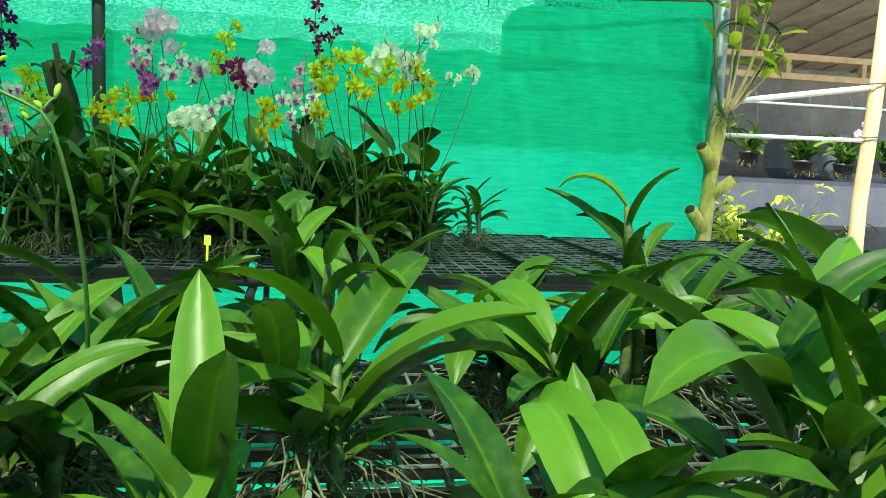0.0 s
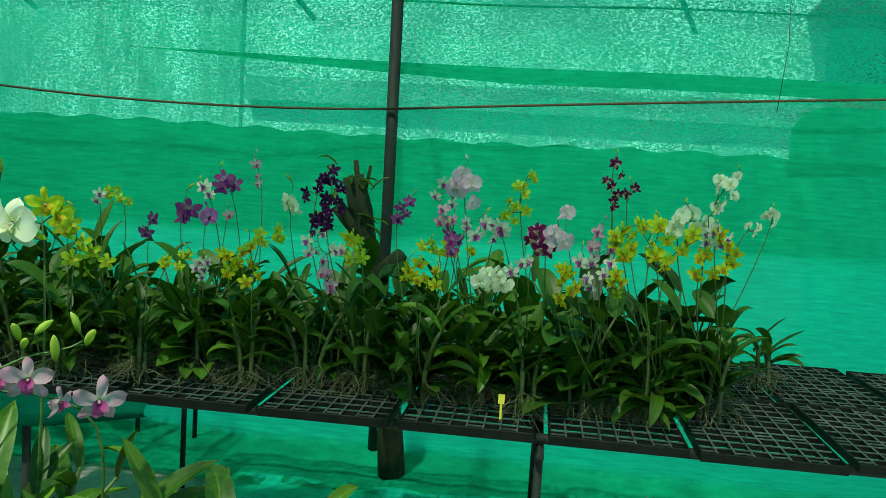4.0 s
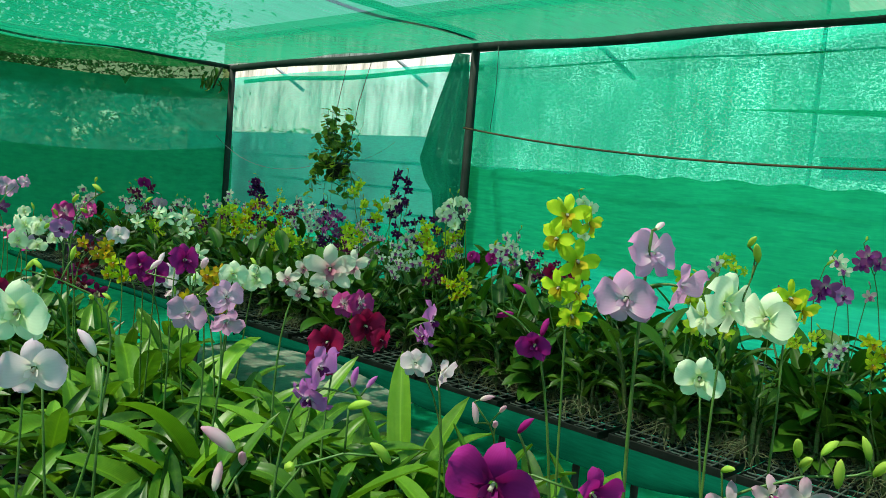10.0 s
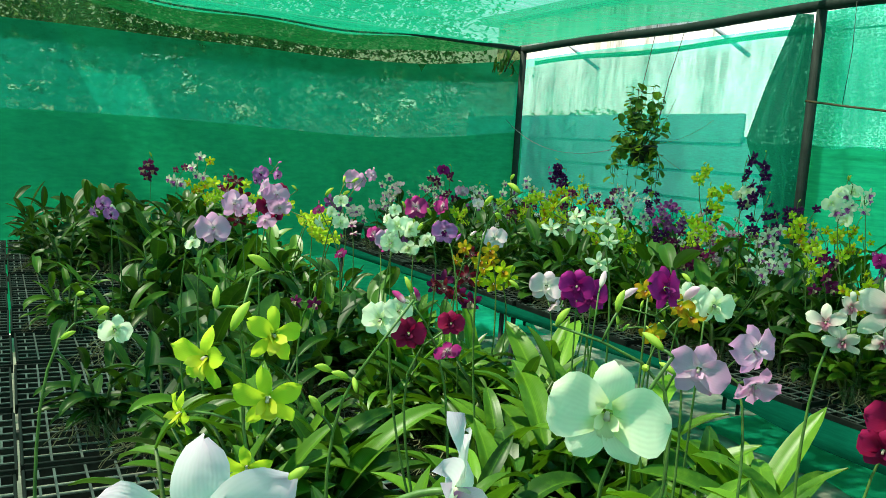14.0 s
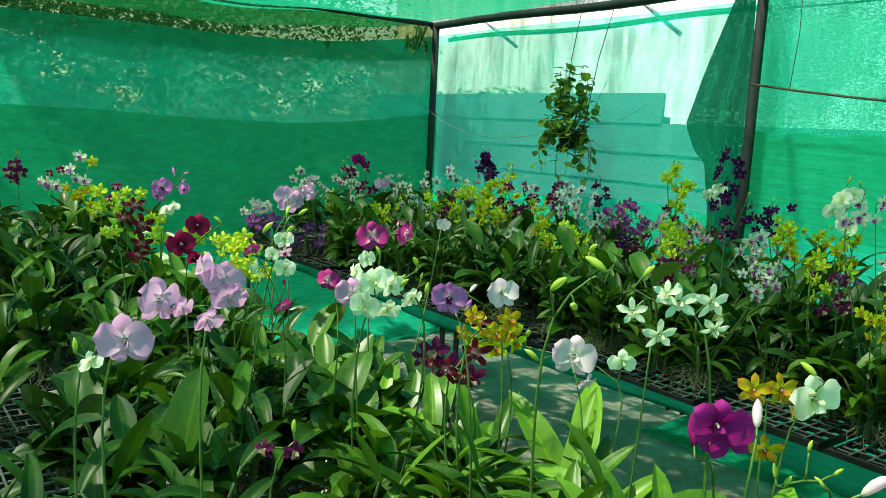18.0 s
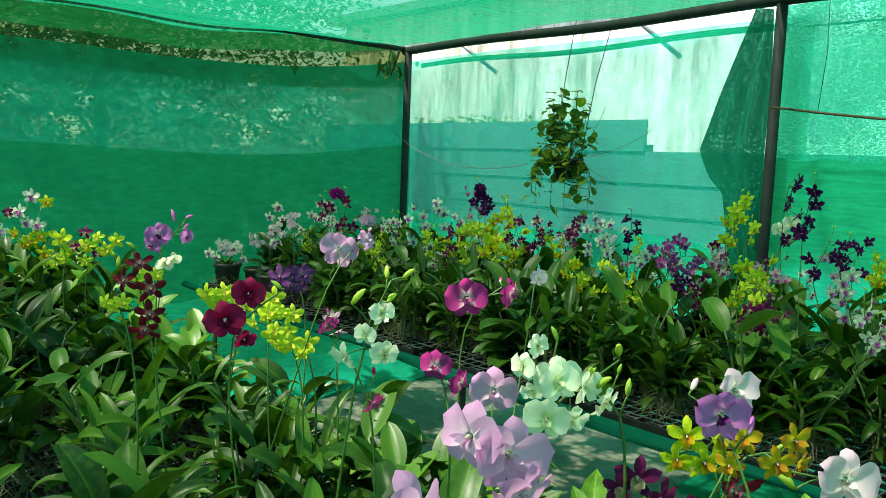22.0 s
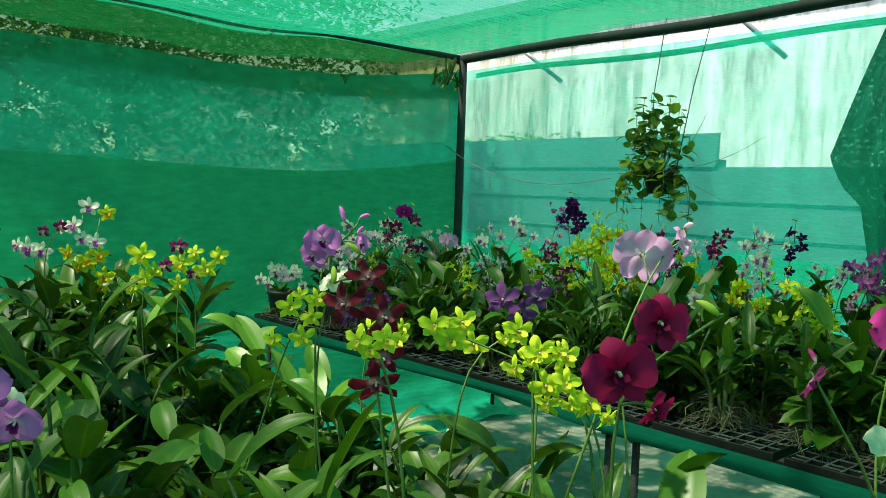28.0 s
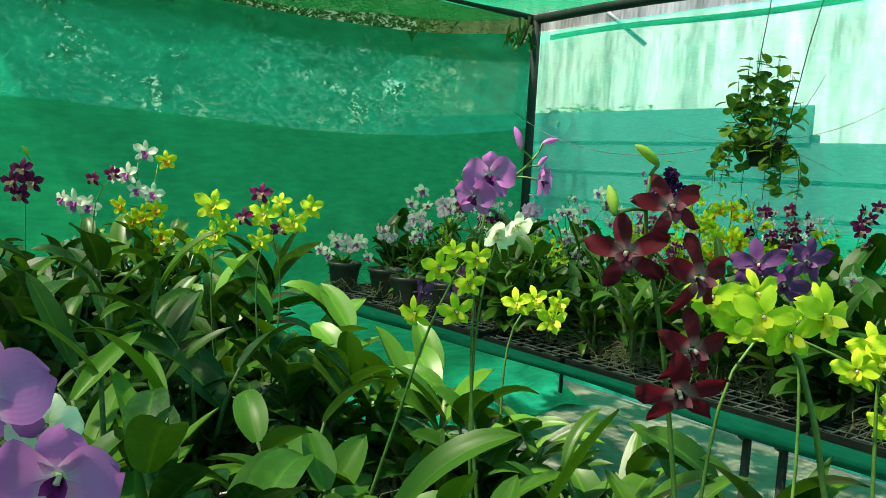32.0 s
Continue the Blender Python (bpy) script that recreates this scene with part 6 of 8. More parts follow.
p = bushy(-6.030, 3.503, seed=88, size=1.03, broad=True)
spike(p, (-5.987, 3.494, 1.071), "chartreuse", 0.80, 88)
p = bushy(-5.603, 3.494, seed=89, size=1.10, broad=True)
spike(p, (-5.507, 3.421, 1.085), "chartreuse", 0.68, 89)
p = bushy(-5.218, 3.424, seed=90, size=0.98)
spike(p, (-5.251, 3.400, 1.310), "chartreuse", 0.79, 90)
spike(p, (-5.118, 3.390, 1.082), "white_purple", 0.70, 90)
p = bushy(-4.796, 3.498, seed=91, size=1.06)
spike(p, (-4.904, 3.483, 1.132), "white_purple", 0.86, 91)
spike(p, (-4.847, 3.477, 1.163), "plum", 0.76, 91)
p = bushy(-4.439, 3.495, seed=92, size=1.08, broad=True)
spike(p, (-4.370, 3.441, 1.063), "white_purple", 0.80, 92)
spike(p, (-4.366, 3.435, 1.164), "chartreuse", 0.72, 92)
p = bushy(-3.949, 3.497, seed=93, size=1.10, broad=True)
spike(p, (-3.958, 3.474, 1.159), "white_purple", 0.71, 93)
spike(p, (-3.909, 3.427, 1.095), "plum", 0.76, 93)
p = bushy(-3.561, 3.401, seed=94, size=0.97, broad=True)
spike(p, (-3.486, 3.380, 1.116), "white_purple", 0.73, 94)
p = bushy(-3.185, 3.504, seed=95, size=1.06)
spike(p, (-3.258, 3.428, 1.174), "gold", 0.81, 95)
spike(p, (-3.149, 3.443, 1.067), "purple", 0.84, 95)
p = bushy(-2.854, 3.433, seed=96, size=0.96)
spike(p, (-2.869, 3.407, 1.083), "white_purple", 0.85, 96)
spike(p, (-2.764, 3.334, 1.127), "plum", 0.78, 96)
p = bushy(-2.428, 3.463, seed=97, size=1.02, broad=True)
p = orchid(-6.300, 2.200, seed=98, tall=0.12, canes=4, leaf=0.09, leaves=5, pot=True, label='small lilac orchid in a black plastic pot', z=0.74)
spray(p, (-6.300, 2.220, 0.975), "pale_lilac", 6, size=0.032, run=0.06, seed=98, buds=0)
spray(p, (-6.250, 2.220, 0.975), "pale_lilac", 6, size=0.032, run=0.06, seed=99, buds=0)
p = orchid(-6.050, 2.260, seed=99, tall=0.12, canes=4, leaf=0.09, leaves=5, pot=True, label='small lilac orchid in a black plastic pot', z=0.74)
spray(p, (-6.050, 2.220, 1.045), "pale_lilac", 6, size=0.032, run=0.06, seed=99, buds=0)
spray(p, (-6.000, 2.220, 1.045), "pale_lilac", 6, size=0.032, run=0.06, seed=100, buds=0)
p = orchid(-5.800, 2.200, seed=100, tall=0.12, canes=4, leaf=0.09, leaves=5, pot=True, label='small lilac orchid in a black plastic pot', z=0.74)
spray(p, (-5.800, 2.220, 1.115), "pale_lilac", 6, size=0.032, run=0.06, seed=100, buds=0)
spray(p, (-5.750, 2.220, 1.115), "pale_lilac", 6, size=0.032, run=0.06, seed=101, buds=0)
p = orchid(-5.620, 2.260, seed=101, tall=0.12, canes=4, leaf=0.09, leaves=5, pot=True, label='small lilac orchid in a black plastic pot', z=0.74)
spray(p, (-5.620, 2.220, 1.185), "pale_lilac", 6, size=0.032, run=0.06, seed=101, buds=0)
spray(p, (-5.570, 2.220, 1.185), "pale_lilac", 6, size=0.032, run=0.06, seed=102, buds=0)
# front bench, tall blooms near the walkway
p = orchid(-0.239, 0.596, seed=102, tall=0.2, canes=2, leaf=0.15, leaves=5)
flowers(p, "violet_lip", [(-0.298, 0.505, 1.122, 0.062, -81, -5), (-0.327, 0.502, 1.097, 0.055, -119, -10), (-0.248, 0.500, 1.070, 0.067, -14, 0), (-0.259, 0.496, 1.036, 0.050, -29, -15), (-0.314, 0.500, 1.078, 0.040, -149, -20)], near=True)
p = orchid(-0.196, 0.669, seed=103, tall=0.2, canes=2, leaf=0.15, leaves=5)
flowers(p, "chartreuse", [], [(-0.239, 0.623, 1.096, 0.011), (-0.233, 0.621, 1.083, 0.010), (-0.223, 0.622, 1.092, 0.010), (-0.211, 0.624, 1.104, 0.010), (-0.174, 0.622, 1.084, 0.014), (-0.187, 0.620, 1.073, 0.013), (-0.196, 0.619, 1.066, 0.015)])
p = orchid(-0.881, 0.974, seed=104, tall=0.2, canes=2, leaf=0.15, leaves=5)
flowers(p, "white", [(-0.882, 0.963, 1.312, 0.081, -12, 0), (-0.836, 0.982, 1.300, 0.069, -102, -8), (-0.901, 0.954, 1.291, 0.053, -127, -15)], [(-0.856, 0.978, 1.376, 0.030), (-0.862, 0.976, 1.389, 0.023)], near=True)
p = orchid(-0.891, 1.033, seed=105, tall=0.2, canes=2, leaf=0.15, leaves=5)
flowers(p, "white", [(-0.921, 1.003, 1.206, 0.062, -67, -10)], near=True)
p = orchid(-0.842, 1.057, seed=106, tall=0.2, canes=2, leaf=0.15, leaves=5)
flowers(p, "yellow", [(-0.834, 1.042, 1.323, 0.049, -37, 0), (-0.820, 1.047, 1.309, 0.040, -7, 0), (-0.842, 1.037, 1.287, 0.036, -97, -10)])
p = orchid(-0.803, 0.653, seed=107, tall=0.2, canes=2, leaf=0.15, leaves=5)
flowers(p, "lilac", [(-0.790, 0.601, 1.384, 0.045, -22, 12), (-0.803, 0.593, 1.346, 0.049, -82, -15), (-0.767, 0.609, 1.361, 0.041, -2, -15)], [(-0.786, 0.604, 1.406, 0.015)], near=True)
p = orchid(-1.105, 1.003, seed=108, tall=0.2, canes=2, leaf=0.15, leaves=5)
flowers(p, "yellow", [(-1.146, 0.997, 1.398, 0.066, -51, 10), (-1.124, 1.022, 1.389, 0.052, -1, 5), (-1.152, 0.986, 1.363, 0.058, -86, 0), (-1.129, 1.009, 1.332, 0.069, -36, 0), (-1.142, 0.988, 1.292, 0.058, -81, -8), (-1.125, 1.007, 1.287, 0.055, -11, -10), (-1.125, 1.003, 1.253, 0.055, -36, -25)], [(-1.155, 0.989, 1.415, 0.019)], near=True)
p = orchid(-1.017, 0.861, seed=109, tall=0.2, canes=2, leaf=0.15, leaves=5)
flowers(p, "magenta", [(-1.047, 0.811, 1.241, 0.043, -61, -15)], [(-1.041, 0.821, 1.263, 0.026), (-1.067, 0.796, 1.307, 0.020), (-1.075, 0.783, 1.274, 0.024)])
p = orchid(-0.916, 0.611, seed=110, tall=0.2, canes=2, leaf=0.15, leaves=5)
flowers(p, "magenta", [(-0.896, 0.561, 1.168, 0.083, -67, -15), (-0.818, 0.595, 1.178, 0.050, -12, -10)], [(-0.875, 0.573, 1.224, 0.020)], near=True)
p = orchid(-0.863, 0.802, seed=111, tall=0.2, canes=2, leaf=0.15, leaves=5)
flowers(p, "chartreuse", [], [(-0.743, 0.855, 1.191, 0.030), (-0.734, 0.858, 1.178, 0.026), (-0.716, 0.867, 1.197, 0.026), (-0.688, 0.879, 1.203, 0.026), (-0.671, 0.885, 1.185, 0.030), (-0.706, 0.870, 1.173, 0.033), (-0.800, 0.829, 1.156, 0.022), (-0.763, 0.842, 1.117, 0.029)])
p = orchid(-0.704, 0.917, seed=112, tall=0.2, canes=2, leaf=0.15, leaves=5)
flowers(p, "pink", [(-0.796, 0.839, 1.118, 0.051, -77, -5), (-0.763, 0.854, 1.136, 0.041, -47, 0), (-0.734, 0.866, 1.136, 0.055, -67, 0), (-0.665, 0.894, 1.110, 0.060, -52, -10), (-0.704, 0.877, 1.109, 0.039, -7, -10)], near=True)
p = orchid(-1.303, 0.956, seed=113, tall=0.2, canes=2, leaf=0.15, leaves=5)
flowers(p, "pale_lilac", [(-1.330, 0.896, 1.148, 0.049, -51, 0), (-1.303, 0.926, 1.137, 0.054, 14, -20)])
p = orchid(-1.257, 0.874, seed=114, tall=0.2, canes=2, leaf=0.15, leaves=5)
flowers(p, "violet", [(-1.273, 0.861, 1.226, 0.067, 39, 0), (-1.277, 0.854, 1.205, 0.040, -111, -20)], near=True)
p = orchid(-1.104, 0.859, seed=115, tall=0.2, canes=2, leaf=0.15, leaves=5)
flowers(p, "pink", [], [(-1.155, 0.837, 1.124, 0.029), (-1.145, 0.851, 1.144, 0.022), (-1.134, 0.859, 1.109, 0.025), (-1.129, 0.867, 1.131, 0.019)])
p = orchid(-1.360, 0.313, seed=116, tall=0.2, canes=2, leaf=0.15, leaves=5)
flowers(p, "white", [(-1.380, 0.333, 1.251, 0.075, -41, -5)], [(-1.354, 0.341, 1.305, 0.017)], near=True)
p = orchid(-1.195, 0.336, seed=117, tall=0.2, canes=2, leaf=0.15, leaves=5)
flowers(p, "pale_lilac", [(-1.225, 0.296, 1.227, 0.057, -36, -8)], near=True)
flowers(p, "pale_lilac", [], [(-1.199, 0.330, 1.253, 0.029)])
p = orchid(-1.549, 0.657, seed=118, tall=0.2, canes=2, leaf=0.15, leaves=5)
flowers(p, "lilac", [(-1.608, 0.663, 1.193, 0.066, -51, -8), (-1.573, 0.707, 1.221, 0.059, 4, 5), (-1.569, 0.707, 1.183, 0.053, -11, -35)])
p = orchid(-1.188, 0.569, seed=119, tall=0.2, canes=2, leaf=0.15, leaves=5)
flowers(p, "violet", [(-1.206, 0.607, 1.199, 0.059, 19, -5), (-1.208, 0.599, 1.163, 0.054, -86, -35)], [(-1.176, 0.640, 1.191, 0.026), (-1.163, 0.655, 1.186, 0.019)], near=True)
p = orchid(-1.126, 0.451, seed=120, tall=0.2, canes=2, leaf=0.15, leaves=5)
flowers(p, "pink", [], [(-1.130, 0.430, 1.164, 0.040), (-1.113, 0.448, 1.147, 0.026), (-1.126, 0.431, 1.130, 0.029)])
p = orchid(-1.034, 0.460, seed=121, tall=0.2, canes=2, leaf=0.15, leaves=5)
flowers(p, "chartreuse", [], [(-1.019, 0.509, 1.214, 0.025), (-1.002, 0.523, 1.171, 0.030), (-1.054, 0.460, 1.153, 0.030)])
p = orchid(-1.479, 0.824, seed=122, tall=0.2, canes=2, leaf=0.15, leaves=5)
flowers(p, "crimson", [(-1.496, 0.854, 1.153, 0.061, -55, 0), (-1.464, 0.906, 1.182, 0.064, -15, 0), (-1.447, 0.927, 1.160, 0.051, 15, -10), (-1.499, 0.844, 1.117, 0.054, -65, -20)])
flowers(p, "rose", [(-1.473, 0.898, 1.218, 0.051, -5, 10), (-1.488, 0.876, 1.216, 0.047, -65, 10)])
p = orchid(-1.538, 0.816, seed=123, tall=0.2, canes=2, leaf=0.15, leaves=5)
flowers(p, "cream_pink", [(-1.529, 0.875, 1.269, 0.086, -41, 0), (-1.506, 0.903, 1.277, 0.056, -6, 0), (-1.572, 0.821, 1.247, 0.043, -61, 0), (-1.558, 0.841, 1.267, 0.037, -11, 0), (-1.558, 0.836, 1.226, 0.041, -61, -20), (-1.531, 0.868, 1.231, 0.041, -31, -20)], near=True)
p = orchid(-1.927, 0.793, seed=124, tall=0.2, canes=2, leaf=0.15, leaves=5)
flowers(p, "magenta", [(-1.927, 0.763, 1.212, 0.059, -31, 0)], [(-1.944, 0.734, 1.215, 0.038)])
p = orchid(-1.722, 0.705, seed=125, tall=0.2, canes=2, leaf=0.15, leaves=5)
flowers(p, "magenta", [(-1.721, 0.713, 1.262, 0.059, 9, 10)])
flowers(p, "pale_lilac", [], [(-1.703, 0.742, 1.257, 0.037), (-1.742, 0.675, 1.251, 0.027)])
p = orchid(-1.741, 0.799, seed=126, tall=0.2, canes=2, leaf=0.15, leaves=5)
flowers(p, "bronze", [(-1.748, 0.792, 1.216, 0.041, -31, 0), (-1.757, 0.781, 1.230, 0.034, -61, 0), (-1.771, 0.749, 1.189, 0.034, -11, 0)])
flowers(p, "white", [(-1.735, 0.818, 1.233, 0.053, -21, 0)])
p = orchid(-1.490, 0.400, seed=127, tall=0.2, canes=2, leaf=0.15, leaves=5)
flowers(p, "violet_lip", [], [(-1.509, 0.392, 1.285, 0.019), (-1.487, 0.433, 1.301, 0.020), (-1.470, 0.450, 1.247, 0.019), (-1.461, 0.465, 1.249, 0.016)])
p = orchid(-1.230, 0.101, seed=128, tall=0.2, canes=2, leaf=0.15, leaves=5)
flowers(p, "lilac_star", [(-1.217, 0.037, 1.298, 0.057, -31, 5), (-1.182, 0.101, 1.317, 0.044, 47, 0), (-1.210, 0.041, 1.264, 0.048, -6, -20)], near=True)
p = orchid(-1.509, 0.227, seed=129, tall=0.2, canes=2, leaf=0.15, leaves=5)
flowers(p, "chartreuse", [(-1.573, 0.119, 1.252, 0.048, -56, 5), (-1.551, 0.161, 1.272, 0.043, 4, 10), (-1.547, 0.158, 1.226, 0.050, -21, -10), (-1.549, 0.145, 1.175, 0.038, -21, -25), (-1.578, 0.103, 1.211, 0.035, -81, -10)], [(-1.563, 0.152, 1.323, 0.022), (-1.575, 0.125, 1.297, 0.017), (-1.564, 0.141, 1.284, 0.025), (-1.529, 0.177, 1.170, 0.025)], near=True)
p = orchid(-1.568, 0.297, seed=130, tall=0.2, canes=2, leaf=0.15, leaves=5)
flowers(p, "chartreuse", [], [(-1.608, 0.223, 1.226, 0.019), (-1.600, 0.235, 1.222, 0.017), (-1.608, 0.217, 1.195, 0.022), (-1.582, 0.284, 1.301, 0.015), (-1.593, 0.246, 1.215, 0.015)])
p = orchid(-1.878, 0.050, seed=131, tall=0.2, canes=2, leaf=0.15, leaves=5)
flowers(p, "white", [(-1.874, 0.092, 1.205, 0.034, -1, -10)], [(-1.882, 0.082, 1.223, 0.024), (-1.898, 0.050, 1.195, 0.018), (-1.897, 0.061, 1.239, 0.015)])
p = orchid(-1.750, 0.454, seed=132, tall=0.2, canes=2, leaf=0.15, leaves=5)
flowers(p, "crimson", [(-1.794, 0.396, 1.204, 0.040, -21, 0), (-1.771, 0.438, 1.219, 0.031, -31, 0)])
flowers(p, "white", [(-1.812, 0.368, 1.217, 0.047, -46, 0), (-1.803, 0.386, 1.229, 0.035, -1, 10)])
flowers(p, "rose", [(-1.770, 0.434, 1.188, 0.032, -11, -30)], [(-1.805, 0.386, 1.244, 0.025), (-1.795, 0.403, 1.249, 0.018)])
p = orchid(-2.202, 0.458, seed=133, tall=0.2, canes=2, leaf=0.15, leaves=5)
flowers(p, "plum", [(-2.240, 0.414, 1.152, 0.025, -67, 0), (-2.222, 0.438, 1.151, 0.025, -7, 0)], [(-2.225, 0.440, 1.177, 0.016)])
p = orchid(-2.355, 0.318, seed=134, tall=0.2, canes=2, leaf=0.15, leaves=5)
flowers(p, "lilac", [(-2.335, 0.298, 1.260, 0.058, -37, -5), (-2.321, 0.327, 1.303, 0.050, 18, 0), (-2.305, 0.347, 1.297, 0.026, 23, -20)], [(-2.352, 0.277, 1.269, 0.013)], near=True)
p = orchid(-2.329, 0.402, seed=135, tall=0.2, canes=2, leaf=0.15, leaves=5)
flowers(p, "lilac", [(-2.339, 0.383, 1.329, 0.041, -77, 5), (-2.325, 0.399, 1.320, 0.043, -17, 0), (-2.318, 0.403, 1.299, 0.041, 8, -30), (-2.329, 0.382, 1.276, 0.035, 13, -30)])
p = orchid(-2.371, 0.301, seed=136, tall=0.2, canes=2, leaf=0.15, leaves=5)
flowers(p, "white", [(-2.371, 0.271, 1.231, 0.026, 3, -20)], [(-2.384, 0.258, 1.247, 0.017), (-2.369, 0.280, 1.255, 0.016)])
p = orchid(-3.050, 0.654, seed=137, tall=0.2, canes=2, leaf=0.15, leaves=5)
flowers(p, "crimson", [(-3.100, 0.615, 1.237, 0.059, -41, -5), (-3.083, 0.642, 1.277, 0.048, -31, 0), (-3.080, 0.634, 1.211, 0.035, -1, -25)], [(-3.062, 0.675, 1.289, 0.021)], near=True)
p = orchid(-3.372, 0.926, seed=138, tall=0.2, canes=2, leaf=0.15, leaves=5)
flowers(p, "chartreuse", [(-3.498, 0.771, 1.205, 0.045, -61, 0), (-3.476, 0.798, 1.209, 0.043, -21, 10), (-3.483, 0.786, 1.186, 0.043, -41, -10), (-3.410, 0.867, 1.172, 0.043, -41, 0), (-3.384, 0.897, 1.170, 0.045, -11, 5), (-3.386, 0.889, 1.140, 0.045, -51, -10), (-3.359, 0.916, 1.117, 0.049, -21, -10), (-3.392, 0.876, 1.110, 0.040, -71, -20)])
p = orchid(-3.289, 0.557, seed=139, tall=0.2, canes=2, leaf=0.15, leaves=5)
flowers(p, "chartreuse", [(-3.317, 0.519, 1.237, 0.028, -61, 0), (-3.300, 0.539, 1.239, 0.029, -21, 0), (-3.309, 0.527, 1.230, 0.026, -41, -15)])
p = orchid(-2.892, 0.664, seed=140, tall=0.2, canes=2, leaf=0.15, leaves=5)
flowers(p, "white", [(-2.896, 0.744, 1.270, 0.038, -6, 0), (-2.908, 0.725, 1.240, 0.034, -61, 0), (-2.888, 0.743, 1.215, 0.042, -11, -10), (-2.922, 0.704, 1.211, 0.043, -96, -25)], [(-2.919, 0.721, 1.290, 0.029), (-2.890, 0.755, 1.290, 0.025), (-2.878, 0.774, 1.324, 0.022), (-2.898, 0.751, 1.325, 0.022)])
p = orchid(-2.882, 0.833, seed=141, tall=0.2, canes=2, leaf=0.15, leaves=5)
flowers(p, "rose", [(-2.888, 0.837, 1.186, 0.047, -51, 0), (-2.862, 0.863, 1.163, 0.045, 19, -10)])
p = orchid(-2.941, 0.746, seed=142, tall=0.2, canes=2, leaf=0.15, leaves=5)
flowers(p, "rose", [(-2.997, 0.721, 1.238, 0.035, 9, -30), (-2.941, 0.766, 1.130, 0.039, 19, -30)], [(-2.945, 0.769, 1.174, 0.018), (-2.998, 0.723, 1.257, 0.013)])
p = orchid(-2.720, 0.828, seed=143, tall=0.2, canes=2, leaf=0.15, leaves=5)
flowers(p, "lilac", [(-2.740, 0.808, 1.190, 0.061, -41, -5)], near=True)
p = orchid(-2.586, 0.798, seed=144, tall=0.2, canes=2, leaf=0.15, leaves=5)
flowers(p, "white", [(-2.620, 0.790, 1.235, 0.055, -46, 0), (-2.648, 0.760, 1.248, 0.035, -91, 0), (-2.606, 0.798, 1.190, 0.045, -16, -30), (-2.583, 0.829, 1.211, 0.042, 9, -20), (-2.640, 0.774, 1.272, 0.031, -1, 10), (-2.638, 0.767, 1.220, 0.027, -71, -20)], [(-2.629, 0.789, 1.286, 0.019), (-2.596, 0.820, 1.241, 0.021), (-2.575, 0.845, 1.249, 0.014), (-2.566, 0.851, 1.229, 0.022)], near=True)
p = orchid(-2.599, 0.779, seed=145, tall=0.2, canes=2, leaf=0.15, leaves=5)
flowers(p, "white", [(-2.599, 0.749, 1.201, 0.052, -47, -5), (-2.597, 0.762, 1.241, 0.047, -27, 10), (-2.579, 0.784, 1.237, 0.043, 3, 0)], [(-2.560, 0.819, 1.277, 0.026), (-2.565, 0.803, 1.241, 0.024), (-2.576, 0.792, 1.252, 0.019)])
p = orchid(-2.373, 0.823, seed=146, tall=0.2, canes=2, leaf=0.15, leaves=5)
flowers(p, "violet", [(-2.412, 0.780, 1.251, 0.053, -37, -5)], [(-2.393, 0.803, 1.241, 0.020)])
p = orchid(-2.471, 0.952, seed=147, tall=0.2, canes=2, leaf=0.15, leaves=5)
flowers(p, "pale_lilac", [(-2.491, 0.952, 1.228, 0.055, -27, 10)], [(-2.520, 0.914, 1.234, 0.021)])
p = orchid(-2.420, 0.839, seed=148, tall=0.2, canes=2, leaf=0.15, leaves=5)
flowers(p, "bronze", [(-2.415, 0.833, 1.217, 0.036, -57, 0), (-2.383, 0.874, 1.215, 0.040, -12, 0), (-2.391, 0.858, 1.193, 0.040, -37, -10), (-2.420, 0.819, 1.190, 0.031, -67, -10), (-2.378, 0.877, 1.194, 0.031, 3, -20)])
p = orchid(-2.432, 0.854, seed=149, tall=0.2, canes=2, leaf=0.15, leaves=5)
flowers(p, "maroon", [(-2.430, 0.859, 1.202, 0.035, -37, 0), (-2.429, 0.849, 1.153, 0.053, -17, 0), (-2.451, 0.812, 1.125, 0.049, -67, -10), (-2.432, 0.834, 1.115, 0.041, -37, -25), (-2.465, 0.795, 1.132, 0.030, -97, 0)])
p = orchid(-2.353, 1.024, seed=150, tall=0.2, canes=2, leaf=0.15, leaves=5)
flowers(p, "pale_lilac", [(-2.391, 1.031, 1.135, 0.073, -37, 5), (-2.373, 1.044, 1.095, 0.038, 3, -40)], near=True)
flowers(p, "white", [(-2.341, 1.096, 1.131, 0.045, -57, -20)], [(-2.441, 0.972, 1.167, 0.024), (-2.433, 0.974, 1.132, 0.030)])
p = orchid(-2.056, 0.918, seed=151, tall=0.2, canes=2, leaf=0.15, leaves=5)
flowers(p, "white_star", [(-2.066, 0.855, 1.309, 0.047, -47, 0), (-2.043, 0.886, 1.311, 0.045, -17, 0), (-2.096, 0.811, 1.295, 0.036, -67, 0), (-2.036, 0.888, 1.280, 0.035, -27, -25), (-2.075, 0.844, 1.318, 0.033, -67, 15)], [(-2.091, 0.829, 1.343, 0.020)])
p = orchid(-2.258, 1.043, seed=152, tall=0.2, canes=2, leaf=0.15, leaves=5)
flowers(p, "white_star", [(-2.218, 1.023, 1.214, 0.052, -27, -10)])
p = orchid(-2.074, 0.717, seed=153, tall=0.2, canes=2, leaf=0.15, leaves=5)
flowers(p, "chartreuse", [], [(-2.087, 0.676, 1.338, 0.026), (-2.074, 0.687, 1.315, 0.024), (-2.067, 0.708, 1.361, 0.028), (-2.071, 0.707, 1.379, 0.016)])
